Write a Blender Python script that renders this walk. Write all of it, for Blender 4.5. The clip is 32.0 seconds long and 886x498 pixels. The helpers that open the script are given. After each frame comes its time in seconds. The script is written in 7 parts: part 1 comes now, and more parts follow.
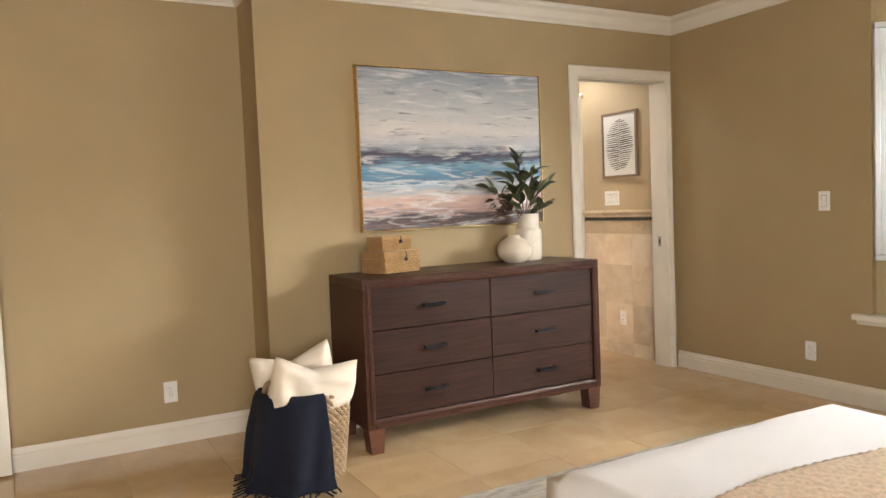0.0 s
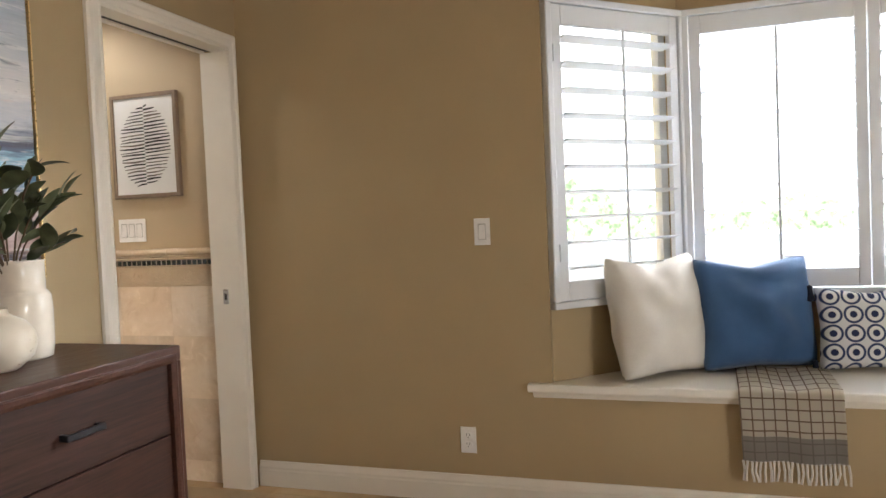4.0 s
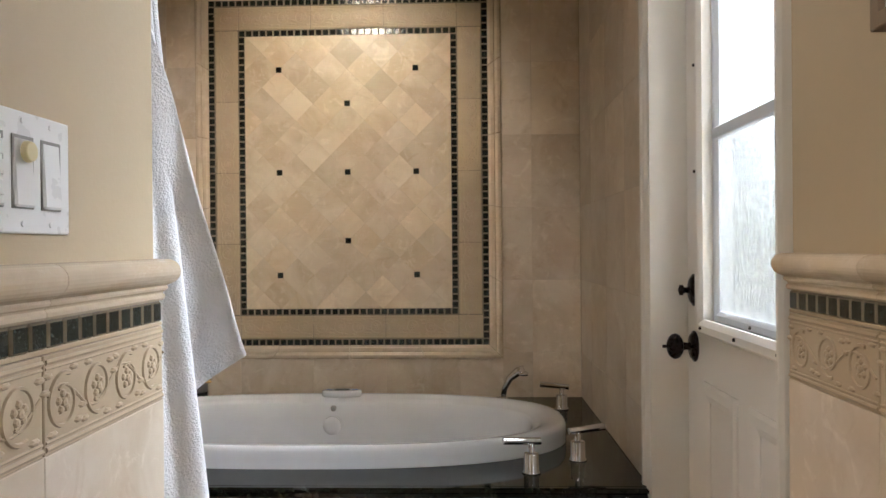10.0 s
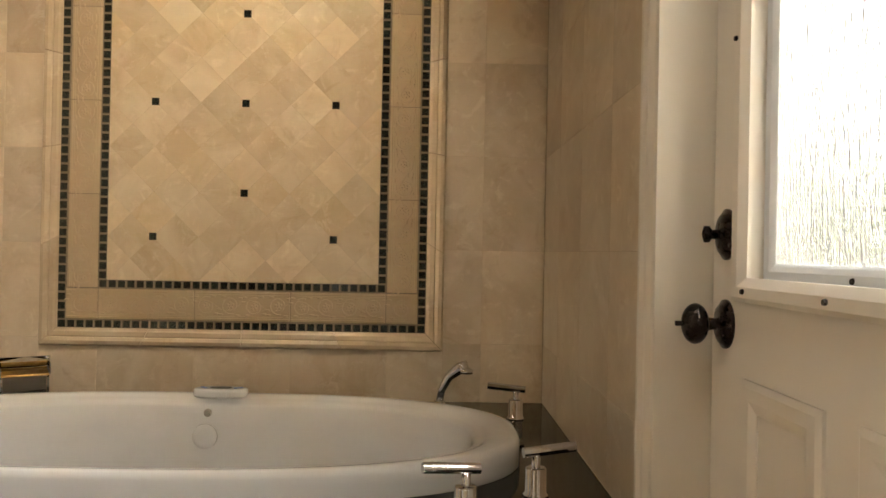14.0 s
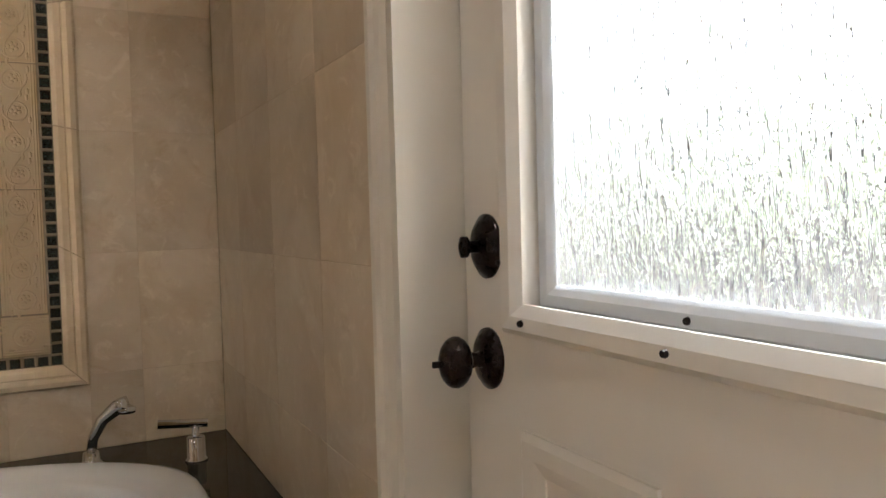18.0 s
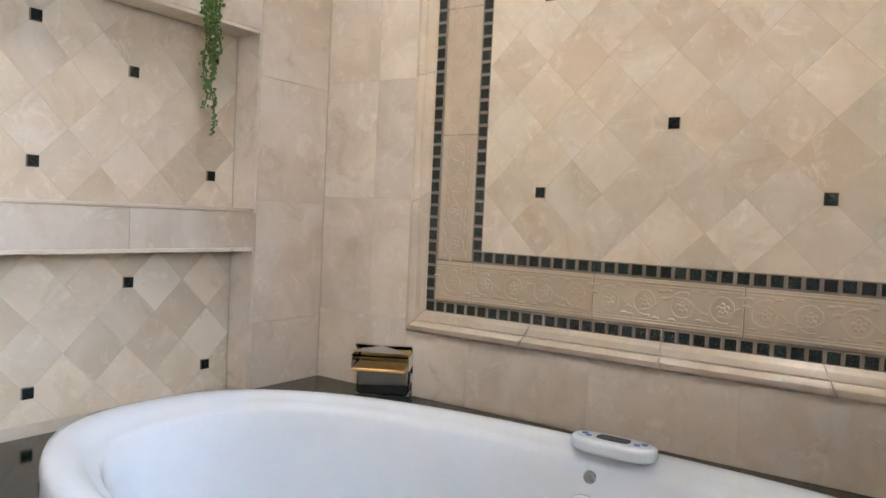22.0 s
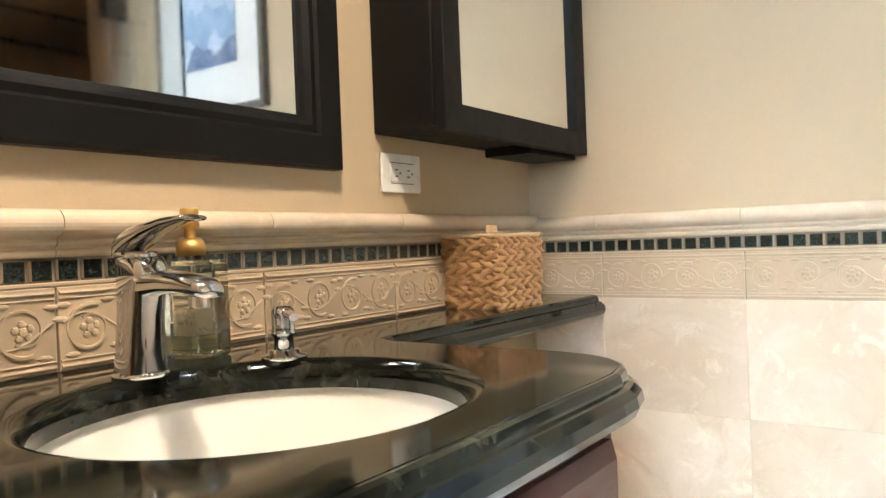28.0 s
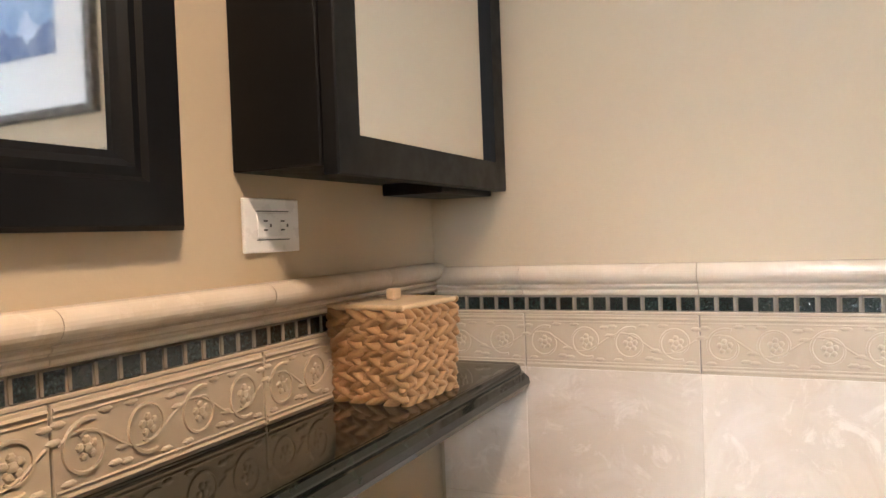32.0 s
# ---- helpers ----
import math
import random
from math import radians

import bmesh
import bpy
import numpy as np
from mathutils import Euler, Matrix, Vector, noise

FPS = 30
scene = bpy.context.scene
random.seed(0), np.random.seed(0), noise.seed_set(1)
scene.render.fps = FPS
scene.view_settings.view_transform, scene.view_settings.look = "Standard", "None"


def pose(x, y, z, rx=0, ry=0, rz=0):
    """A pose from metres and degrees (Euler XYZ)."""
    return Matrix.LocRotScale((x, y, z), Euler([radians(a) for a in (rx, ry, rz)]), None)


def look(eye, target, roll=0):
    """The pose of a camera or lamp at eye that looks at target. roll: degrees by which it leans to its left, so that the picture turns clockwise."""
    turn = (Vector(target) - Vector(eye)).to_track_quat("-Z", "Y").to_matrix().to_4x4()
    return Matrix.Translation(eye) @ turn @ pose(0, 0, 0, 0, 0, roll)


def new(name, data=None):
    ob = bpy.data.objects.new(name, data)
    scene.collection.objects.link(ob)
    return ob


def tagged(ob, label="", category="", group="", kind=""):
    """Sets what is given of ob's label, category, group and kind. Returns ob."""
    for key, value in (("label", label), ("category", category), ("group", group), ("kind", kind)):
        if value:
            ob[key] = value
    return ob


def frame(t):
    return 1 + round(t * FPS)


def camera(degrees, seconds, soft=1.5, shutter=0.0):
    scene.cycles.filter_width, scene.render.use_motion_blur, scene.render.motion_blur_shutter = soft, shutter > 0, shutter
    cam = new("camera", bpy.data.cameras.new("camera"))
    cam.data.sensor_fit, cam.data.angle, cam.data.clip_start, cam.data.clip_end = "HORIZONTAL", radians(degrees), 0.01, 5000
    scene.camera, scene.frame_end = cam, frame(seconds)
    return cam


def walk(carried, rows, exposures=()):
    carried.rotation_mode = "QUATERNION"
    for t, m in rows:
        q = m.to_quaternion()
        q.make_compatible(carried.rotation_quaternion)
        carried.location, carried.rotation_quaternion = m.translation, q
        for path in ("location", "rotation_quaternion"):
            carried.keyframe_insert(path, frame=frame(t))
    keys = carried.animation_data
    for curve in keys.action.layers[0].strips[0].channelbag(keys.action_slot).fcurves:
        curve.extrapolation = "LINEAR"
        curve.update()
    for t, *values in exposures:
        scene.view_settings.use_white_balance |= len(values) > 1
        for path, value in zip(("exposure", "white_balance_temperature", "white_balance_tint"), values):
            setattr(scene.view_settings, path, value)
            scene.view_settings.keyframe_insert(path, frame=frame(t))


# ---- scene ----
cam = camera(61.9, 32.0)
PATH = [
    (0, (-0.038, 0.124, 1.225), (0.923, 1.874, 1.112), -2.3),
    (0.5, (-0.06, 0.301, 1.224), (0.857, 2.075, 1.104), -2.5),
    (1, (0.0, 0.534, 1.222), (0.918, 2.308, 1.115), -2.4),
    (1.5, (0.045, 0.778, 1.213), (1.192, 2.412, 1.092), -2.9),
    (2, (0.119, 1.024, 1.203), (1.541, 2.425, 1.084), -3.5),
    (2.5, (0.246, 1.252, 1.199), (1.862, 2.424, 1.079), -3.3),
    (4.5, (1.309, 2.207, 1.236), (3.223, 2.784, 1.167), -2.4),
    (5, (1.671, 2.325, 1.24), (3.565, 2.962, 1.175), -1.8),
    (5.5, (2.014, 2.383, 1.227), (3.825, 3.228, 1.175), -0.9),
    (6, (2.316, 2.459, 1.215), (3.992, 3.55, 1.159), -0.2),
    (6.5, (2.558, 2.532, 1.19), (3.989, 3.929, 1.137), 1.0),
    (7, (2.803, 2.628, 1.188), (3.896, 4.302, 1.129), 1.9),
    (7.5, (3.036, 2.834, 1.206), (3.876, 4.649, 1.164), 0.9),
    (8, (3.218, 2.984, 1.182), (3.819, 4.892, 1.157), 0.8),
    (8.5, (3.365, 3.171, 1.181), (3.774, 5.128, 1.155), 0.5),
    (9, (3.423, 3.393, 1.175), (3.693, 5.374, 1.155), 0.0),
    (9.5, (3.495, 3.643, 1.159), (3.571, 5.641, 1.14), -0.4),
    (10, (3.51, 3.853, 1.16), (3.44, 5.851, 1.155), -0.5),
    (10.5, (3.485, 4.034, 1.093), (3.348, 6.029, 1.109), -0.4),
    (11, (3.498, 4.11, 1.045), (3.353, 6.105, 1.07), -0.6),
    (11.5, (3.545, 4.1, 0.992), (3.401, 6.095, 1.004), -0.5),
    (12, (3.577, 4.104, 0.961), (3.458, 6.1, 0.966), -0.2),
    (12.5, (3.576, 4.143, 0.962), (3.499, 6.141, 0.965), 0.3),
    (13, (3.563, 4.254, 0.992), (3.554, 6.254, 0.996), 0.5),
    (13.5, (3.605, 4.408, 1.002), (3.618, 6.408, 1.013), 1.0),
    (15.5, (3.611, 4.961, 1.038), (3.715, 6.958, 1.027), 0.3),
    (16, (3.611, 4.989, 1.039), (3.774, 6.982, 1.007), 0.2),
    (16.5, (3.621, 5.0, 1.047), (4.035, 6.955, 0.962), 0.3),
    (17, (3.622, 4.974, 1.063), (4.345, 6.836, 0.96), -0.6),
    (17.5, (3.618, 4.947, 1.084), (4.503, 6.738, 0.991), -1.9),
    (18, (3.603, 4.942, 1.082), (4.52, 6.718, 1.0), -1.5),
    (18.5, (3.61, 4.956, 1.069), (4.526, 6.729, 0.95), -1.0),
    (19, (3.602, 4.985, 1.036), (4.389, 6.818, 0.907), -0.1),
    (19.5, (3.589, 5.062, 1.023), (4.018, 7.012, 0.904), 0.4),
    (20, (3.578, 5.135, 1.007), (3.642, 7.13, 0.882), 1.5),
    (20.5, (3.55, 5.244, 1.015), (3.426, 7.236, 0.873), 2.1),
    (21, (3.492, 5.364, 1.018), (3.151, 7.329, 0.87), 1.9),
    (21.5, (3.463, 5.469, 0.978), (2.693, 7.313, 0.876), 2.1),
    (22, (3.469, 5.506, 0.979), (2.342, 7.156, 0.891), 2.7),
    (22.5, (3.459, 5.494, 0.98), (2.126, 6.981, 0.896), 2.8),
    (23, (3.463, 5.476, 0.953), (1.927, 6.755, 0.877), 2.8),
    (23.5, (3.431, 5.477, 0.951), (1.732, 6.53, 0.878), 2.8),
    (24, (3.333, 5.498, 0.947), (1.483, 6.254, 0.883), 2.4),
    (24.5, (3.249, 5.474, 0.969), (1.291, 5.876, 0.917), 1.8),
    (25, (3.21, 5.395, 0.985), (1.212, 5.43, 0.952), 0.8),
    (25.5, (3.168, 5.335, 0.995), (1.21, 4.94, 0.962), -0.1),
    (26, (3.145, 5.312, 0.993), (1.316, 4.50, 0.977), -0.8),
    (26.5, (3.115, 5.26, 1.012), (1.44, 4.17, 0.977), -1.2),
    (28.5, (2.798, 5.037, 1.076), (1.19, 3.847, 1.062), -2.5),
    (29, (2.775, 5.006, 1.086), (1.255, 3.706, 1.077), -2.1),
    (29.5, (2.791, 4.982, 1.101), (1.387, 3.557, 1.09), -2.0),
    (30, (2.805, 4.958, 1.139), (1.477, 3.463, 1.119), -1.6),
    (30.5, (2.794, 4.931, 1.164), (1.419, 3.479, 1.147), -1.3),
    (31, (2.724, 4.887, 1.169), (1.212, 3.579, 1.147), -1.4),
    (31.5, (2.666, 4.859, 1.172), (0.995, 3.761, 1.145), -1.7),
    (32, (2.583, 4.856, 1.174), (0.774, 4.003, 1.135), -2.2),
]
EXPOSURES = [(0, 0.7, 6400, 10), (3, 0.65, 6100, 10), (5, 0.2, 6000, 12), (6, 0.45, 5800, 10), (7, 0.5, 5600, 10), (8, 0.55, 5400, 10), (9, 0.1, 5500, 10), (10, -0.2, 5900, 10), (11, -0.25, 6800, 10), (12, -0.2, 6800, 10), (13, -0.2, 7800, 10), (15, -0.1, 6600, 10), (16, 0.1, 5400, 10), (17, 0.1, 5500, 14), (18, -0.25, 6300, 12), (19, -0.85, 7600, 18), (20, 0.2, 5300, 10), (21, 0.4, 5200, 10), (22, 0.4, 5200, 10), (23, 0.25, 5300, 10), (24, 0.0, 5600, 10), (25, -0.15, 5800, 6), (26, 0.45, 5600, 0), (29, 1.05, 5300, 2), (31, 1.05, 5300, 4), (32, 0.75, 5500, 10)]
walk(cam, [(t, look(eye, target, roll)) for t, eye, target, roll in PATH], EXPOSURES)

# ---- light ----
world = bpy.data.worlds.new("sky")
scene.world = world
world.use_nodes = True
wn = world.node_tree
sky = wn.nodes.new("ShaderNodeTexSky")
sky.sky_type, sky.sun_disc = "NISHITA", False
sky.sun_elevation, sky.sun_rotation = radians(55), radians(188)
wn.links.new(sky.outputs["Color"], wn.nodes["Background"].inputs["Color"])
wn.nodes["Background"].inputs["Strength"].default_value = 0.15
sun = bpy.data.lights.new("sun", "SUN")
sun.energy, sun.angle, sun.color = 3.0, radians(0.5), (1.0, 0.95, 0.87)
new("sun", sun).matrix_basis = Euler((radians(35), 0, radians(-8))).to_matrix().to_4x4()


def area(name, eye, target, w, h, power, col):
    la = bpy.data.lights.new(name, "AREA")
    la.shape, la.size, la.size_y, la.energy, la.color = "RECTANGLE", w, h, power, col
    new(name, la).matrix_basis = look(eye, target)


area("bay_sky_light", (7.0, -1.4, 3.3), (4.3, 0.9, 1.2), 3.6, 1.8, 1900, (1.0, 0.98, 0.95))
area("south_window_light", (-0.7, -2.15, 1.5), (0.5, 3, 1.1), 1.7, 1.2, 95, (1.0, 0.95, 0.88))
area("door_sky_light", (5.2, 5.5, 2.1), (4.0, 5.45, 1.35), 1.5, 1.5, 330, (0.92, 0.97, 1.0))


def spot(name, eye, target, power, col, degrees, blend=0.8):
    sp = bpy.data.lights.new(name, "SPOT")
    sp.energy, sp.color, sp.spot_size, sp.spot_blend, sp.shadow_soft_size = power, col, radians(degrees), blend, 0.06
    new(name, sp).matrix_basis = look(eye, target)


spot("tub_downlight", (2.98, 6.10, 2.42), (2.98, 7.03, 1.55), 50, (1.0, 0.84, 0.62), 90, 0.9)
spot("niche_downlight", (2.62, 6.25, 2.42), (2.03, 6.45, 1.45), 25, (1.0, 0.90, 0.76), 100, 0.9)
spot("entry_downlight", (3.55, 4.9, 2.44), (3.55, 4.9001, 0), 17, (1.0, 0.95, 0.89), 150, 0.5)
spot("shower_front_downlight", (1.95, 5.25, 2.44), (1.95, 5.2501, 0), 11, (1.0, 0.94, 0.86), 160, 0.5)
spot("vanity_downlight", (2.66, 5.05, 2.44), (2.6, 4.45, 0.9), 84, (1.0, 0.71, 0.46), 110, 0.8)

# ---- materials ----
def mat(name):
    m = bpy.data.materials.new(name)
    m.use_nodes = True
    nt = m.node_tree
    return m, nt, nt.nodes["Principled BSDF"]


def link(nt, a, b):
    nt.links.new(a, b)


def coords(nt, scale=(1, 1, 1), kind="Object", turn=(0, 0, 0)):
    tc = nt.nodes.new("ShaderNodeTexCoord")
    mp = nt.nodes.new("ShaderNodeMapping")
    mp.inputs["Scale"].default_value = scale
    mp.inputs["Rotation"].default_value = [radians(a) for a in turn]
    link(nt, tc.outputs[kind], mp.inputs["Vector"])
    return mp.outputs["Vector"]


def world_coords(nt, scale=(1, 1, 1)):
    g = nt.nodes.new("ShaderNodeNewGeometry")
    mp = nt.nodes.new("ShaderNodeMapping")
    mp.inputs["Scale"].default_value = scale
    link(nt, g.outputs["Position"], mp.inputs["Vector"])
    return mp.outputs["Vector"]


def noise_node(nt, vec, scale, detail=4.0, rough=0.55, distort=0.0):
    n = nt.nodes.new("ShaderNodeTexNoise")
    n.inputs["Scale"].default_value = scale
    n.inputs["Detail"].default_value = detail
    n.inputs["Roughness"].default_value = rough
    n.inputs["Distortion"].default_value = distort
    link(nt, vec, n.inputs["Vector"])
    return n.outputs["Fac"]


def ramp(nt, fac, stops):
    r = nt.nodes.new("ShaderNodeValToRGB")
    els = r.color_ramp.elements
    while len(els) < len(stops):
        els.new(0.5)
    for e, (p, c) in zip(els, stops):
        e.position = p
        e.color = (*c, 1) if len(c) == 3 else c
    link(nt, fac, r.inputs["Fac"])
    return r.outputs["Color"]


def mix(nt, fac, a, b, mode="MIX"):
    m = nt.nodes.new("ShaderNodeMix")
    m.data_type, m.blend_type = "RGBA", mode
    for v, i in ((fac, 0), (a, 6), (b, 7)):
        if isinstance(v, (int, float)):
            m.inputs[i].default_value = v
        elif isinstance(v, tuple):
            m.inputs[i].default_value = (*v, 1)
        else:
            link(nt, v, m.inputs[i])
    return m.outputs[2]


def math_node(nt, op, a, b=0.0):
    m = nt.nodes.new("ShaderNodeMath")
    m.operation = op
    for v, i in ((a, 0), (b, 1)):
        if isinstance(v, (int, float)):
            m.inputs[i].default_value = v
        else:
            link(nt, v, m.inputs[i])
    return m.outputs[0]


def bump(nt, bsdf, height, strength=0.2, dist=0.01):
    b = nt.nodes.new("ShaderNodeBump")
    b.inputs["Strength"].default_value = strength
    b.inputs["Distance"].default_value = dist
    link(nt, height, b.inputs["Height"])
    link(nt, b.outputs["Normal"], bsdf.inputs["Normal"])


def obj_random(nt):
    return nt.nodes.new("ShaderNodeObjectInfo").outputs["Random"]


def shifted(nt, vec, amount=37.0):
    """Moves a pattern from piece to piece, by the piece's own random number."""
    c = nt.nodes.new("ShaderNodeCombineXYZ")
    r = math_node(nt, "MULTIPLY", obj_random(nt), amount)
    for i in range(3):
        link(nt, r, c.inputs[i])
    v = nt.nodes.new("ShaderNodeVectorMath")
    v.operation = "ADD"
    link(nt, vec, v.inputs[0])
    link(nt, c.outputs[0], v.inputs[1])
    return v.outputs[0]


def plain(name, col, rough=0.5, metal=0.0, var=0.06, scale=9.0, bumpy=0.0, coat=0.0, bscale=160.0):
    m, nt, b = mat(name)
    v = world_coords(nt)
    f = noise_node(nt, v, scale, 5)
    lo, hi = tuple(c * (1 - var) for c in col), tuple(min(1, c * (1 + var)) for c in col)
    link(nt, ramp(nt, f, [(0.3, lo), (0.7, hi)]), b.inputs["Base Color"])
    r = ramp(nt, noise_node(nt, v, scale * 4, 3), [(0.3, (max(0.02, rough - 0.06),) * 3), (0.7, (min(1, rough + 0.06),) * 3)])
    link(nt, r, b.inputs["Roughness"])
    b.inputs["Metallic"].default_value = metal
    b.inputs["Coat Weight"].default_value = coat
    if bumpy:
        bump(nt, b, noise_node(nt, v, bscale, 3), bumpy, 0.002)
    return m


def travertine(name, light, dark, rough=0.35, spread=0.5, vein=1.0):
    m, nt, b = mat(name)
    v = shifted(nt, coords(nt))
    big = noise_node(nt, v, 3.0, 5, 0.55, 0.6)
    fine = noise_node(nt, v, 34, 6, 0.65)
    pits = noise_node(nt, v, 16, 8, 0.72, 1.2)
    mid = tuple((a + c) / 2 for a, c in zip(light, dark))
    base = ramp(nt, big, [(0.30, dark), (0.5, mid), (0.68, light)])
    base = mix(nt, 0.08, base, ramp(nt, fine, [(0.3, dark), (0.7, light)]))
    cloud = noise_node(nt, v, 4.2, 6, 0.62, 1.2)
    pale = tuple(min(1, c * k) for c, k in zip(light, (1.10, 1.14, 1.22)))
    base = mix(nt, math_node(nt, "MULTIPLY", ramp(nt, cloud, [(0.46, (0, 0, 0)), (0.70, (1, 1, 1))]), 0.6 * vein), base, pale)
    white = tuple(min(1, c * k) for c, k in zip(light, (1.22, 1.28, 1.36)))
    base = mix(nt, math_node(nt, "MULTIPLY", ramp(nt, pits, [(0.55, (0, 0, 0)), (0.66, (1, 1, 1))]), 0.42 * vein), base, white)
    rust = noise_node(nt, v, 7.0, 7, 0.68, 1.6)
    brown = tuple(c * k for c, k in zip(dark, (0.86, 0.78, 0.68)))
    base = mix(nt, math_node(nt, "MULTIPLY", ramp(nt, rust, [(0.56, (0, 0, 0)), (0.72, (1, 1, 1))]), 0.5 * vein), base, brown)
    tone = ramp(nt, obj_random(nt), [(0.0, (1 - 0.3 * spread, 1 - 0.34 * spread, 1 - 0.4 * spread)), (0.5, (1, 1, 1)), (1.0, (1.06, 1.04, 1.0))])
    base = mix(nt, 1.0, base, tone, "MULTIPLY")
    link(nt, base, b.inputs["Base Color"])
    b.inputs["Roughness"].default_value = rough
    return m


def wood(name, light, dark, rough=0.4, grain=(1.2, 22, 22), coat=0.0, per_piece=True):
    m, nt, b = mat(name)
    v = coords(nt, grain)
    if per_piece:
        v = shifted(nt, v, 11.0)
    f = noise_node(nt, v, 1.6, 7, 0.62, 1.4)
    g = noise_node(nt, v, 7.0, 4, 0.6)
    c = ramp(nt, f, [(0.3, dark), (0.5, tuple((a + d) / 2 for a, d in zip(light, dark))), (0.72, light)])
    c = mix(nt, 0.4, c, ramp(nt, g, [(0.35, dark), (0.65, light)]))
    link(nt, c, b.inputs["Base Color"])
    link(nt, ramp(nt, g, [(0.3, (rough - 0.06,) * 3), (0.7, (rough + 0.08,) * 3)]), b.inputs["Roughness"])
    b.inputs["Coat Weight"].default_value = coat
    bump(nt, b, g, 0.08, 0.001)
    return m


def granite(name):
    m, nt, b = mat(name)
    v = world_coords(nt)
    vor = nt.nodes.new("ShaderNodeTexVoronoi")
    vor.inputs["Scale"].default_value = 95
    link(nt, v, vor.inputs["Vector"])
    f = noise_node(nt, v, 26, 6, 0.7, 0.8)
    c = ramp(nt, f, [(0.42, (0.004, 0.005, 0.004)), (0.56, (0.012, 0.015, 0.012)), (0.68, (0.035, 0.038, 0.028)), (0.8, (0.085, 0.075, 0.05))])
    sp = ramp(nt, vor.outputs["Color"], [(0.0, (0.3, 0.3, 0.3)), (1.0, (1.5, 1.45, 1.3))])
    link(nt, mix(nt, 1.0, c, sp, "MULTIPLY"), b.inputs["Base Color"])
    b.inputs["Roughness"].default_value = 0.07
    b.inputs["Specular IOR Level"].default_value = 0.34
    return m


def fabric(name, col, var=0.12, weave=420.0, rough=0.95, strength=0.35, big=6.0):
    m, nt, b = mat(name)
    v = coords(nt)
    w = nt.nodes.new("ShaderNodeTexWave")
    w.inputs["Scale"].default_value = weave
    w.inputs["Distortion"].default_value = 2.5
    w.inputs["Detail"].default_value = 2
    link(nt, v, w.inputs["Vector"])
    n = noise_node(nt, v, weave, 3, 0.6)
    c = ramp(nt, noise_node(nt, v, big, 5), [(0.3, tuple(x * (1 - var) for x in col)), (0.7, tuple(min(1, x * (1 + var)) for x in col))])
    c = mix(nt, 0.25, c, ramp(nt, n, [(0.3, tuple(x * 0.7 for x in col)), (0.7, tuple(min(1, x * 1.15) for x in col))]))
    link(nt, c, b.inputs["Base Color"])
    b.inputs["Roughness"].default_value = rough
    b.inputs["Sheen Weight"].default_value = 0.2
    bump(nt, b, mix(nt, 0.5, w.outputs["Color"], n), strength, 0.001)
    return m


def glass_mat(name, col=(1, 1, 1), rough=0.0, ior=1.45, rain=0.0):
    m, nt, b = mat(name)
    b.inputs["Base Color"].default_value = (*col, 1)
    b.inputs["Roughness"].default_value = rough
    b.inputs["IOR"].default_value = ior
    b.inputs["Transmission Weight"].default_value = 1.0
    if rain:
        f = noise_node(nt, coords(nt, (1, 2.6, 0.42)), 62, 3, 0.6, 0.6)
        bump(nt, b, f, rain, 0.02)
    return m


def metal(name, col, rough=0.1, var=0.05):
    return plain(name, col, rough, 1.0, var, 30.0)


PAINT_BED = plain("tan wall paint", (0.40, 0.305, 0.170), 0.75, var=0.03, scale=3.0, bumpy=0.12, bscale=140)
PAINT_BATH = plain("tan bathroom paint", (0.50, 0.395, 0.255), 0.7, var=0.03, scale=3.0, bumpy=0.12, bscale=140)
CEILING = plain("tan ceiling paint", (0.50, 0.40, 0.26), 0.85, var=0.03, scale=3.0)
TRIM = plain("white trim paint", (0.80, 0.76, 0.68), 0.35, var=0.03, scale=5.0)
SHUTTER = plain("white shutter paint", (0.70, 0.73, 0.77), 0.4, var=0.02)
DOORPAINT = plain("cream white door paint", (0.80, 0.76, 0.70), 0.35, var=0.03, scale=4.0, bumpy=0.05)
PLASTIC = plain("white plastic", (0.83, 0.82, 0.80), 0.3, var=0.02)
SLOT = plain("dark slot", (0.02, 0.02, 0.02), 0.6)
FLOORTILE = travertine("honed travertine floor", (0.60, 0.45, 0.27), (0.50, 0.35, 0.19), 0.12, 0.25, 0.25)
GROUT = plain("sand grout", (0.47, 0.38, 0.27), 0.9, var=0.1, scale=20)
WALLTILE = travertine("cream travertine", (0.70, 0.60, 0.48), (0.55, 0.44, 0.32), 0.28, 0.45, 1.0)
PANELTILE = travertine("tumbled travertine", (0.71, 0.60, 0.45), (0.55, 0.43, 0.28), 0.34, 0.45, 0.9)
LISTELLO = travertine("carved listello stone", (0.55, 0.44, 0.30), (0.46, 0.36, 0.24), 0.45, 0.15, 0.2)
BULLNOSE = travertine("polished travertine moulding", (0.69, 0.58, 0.44), (0.56, 0.45, 0.32), 0.25, 0.25, 0.7)
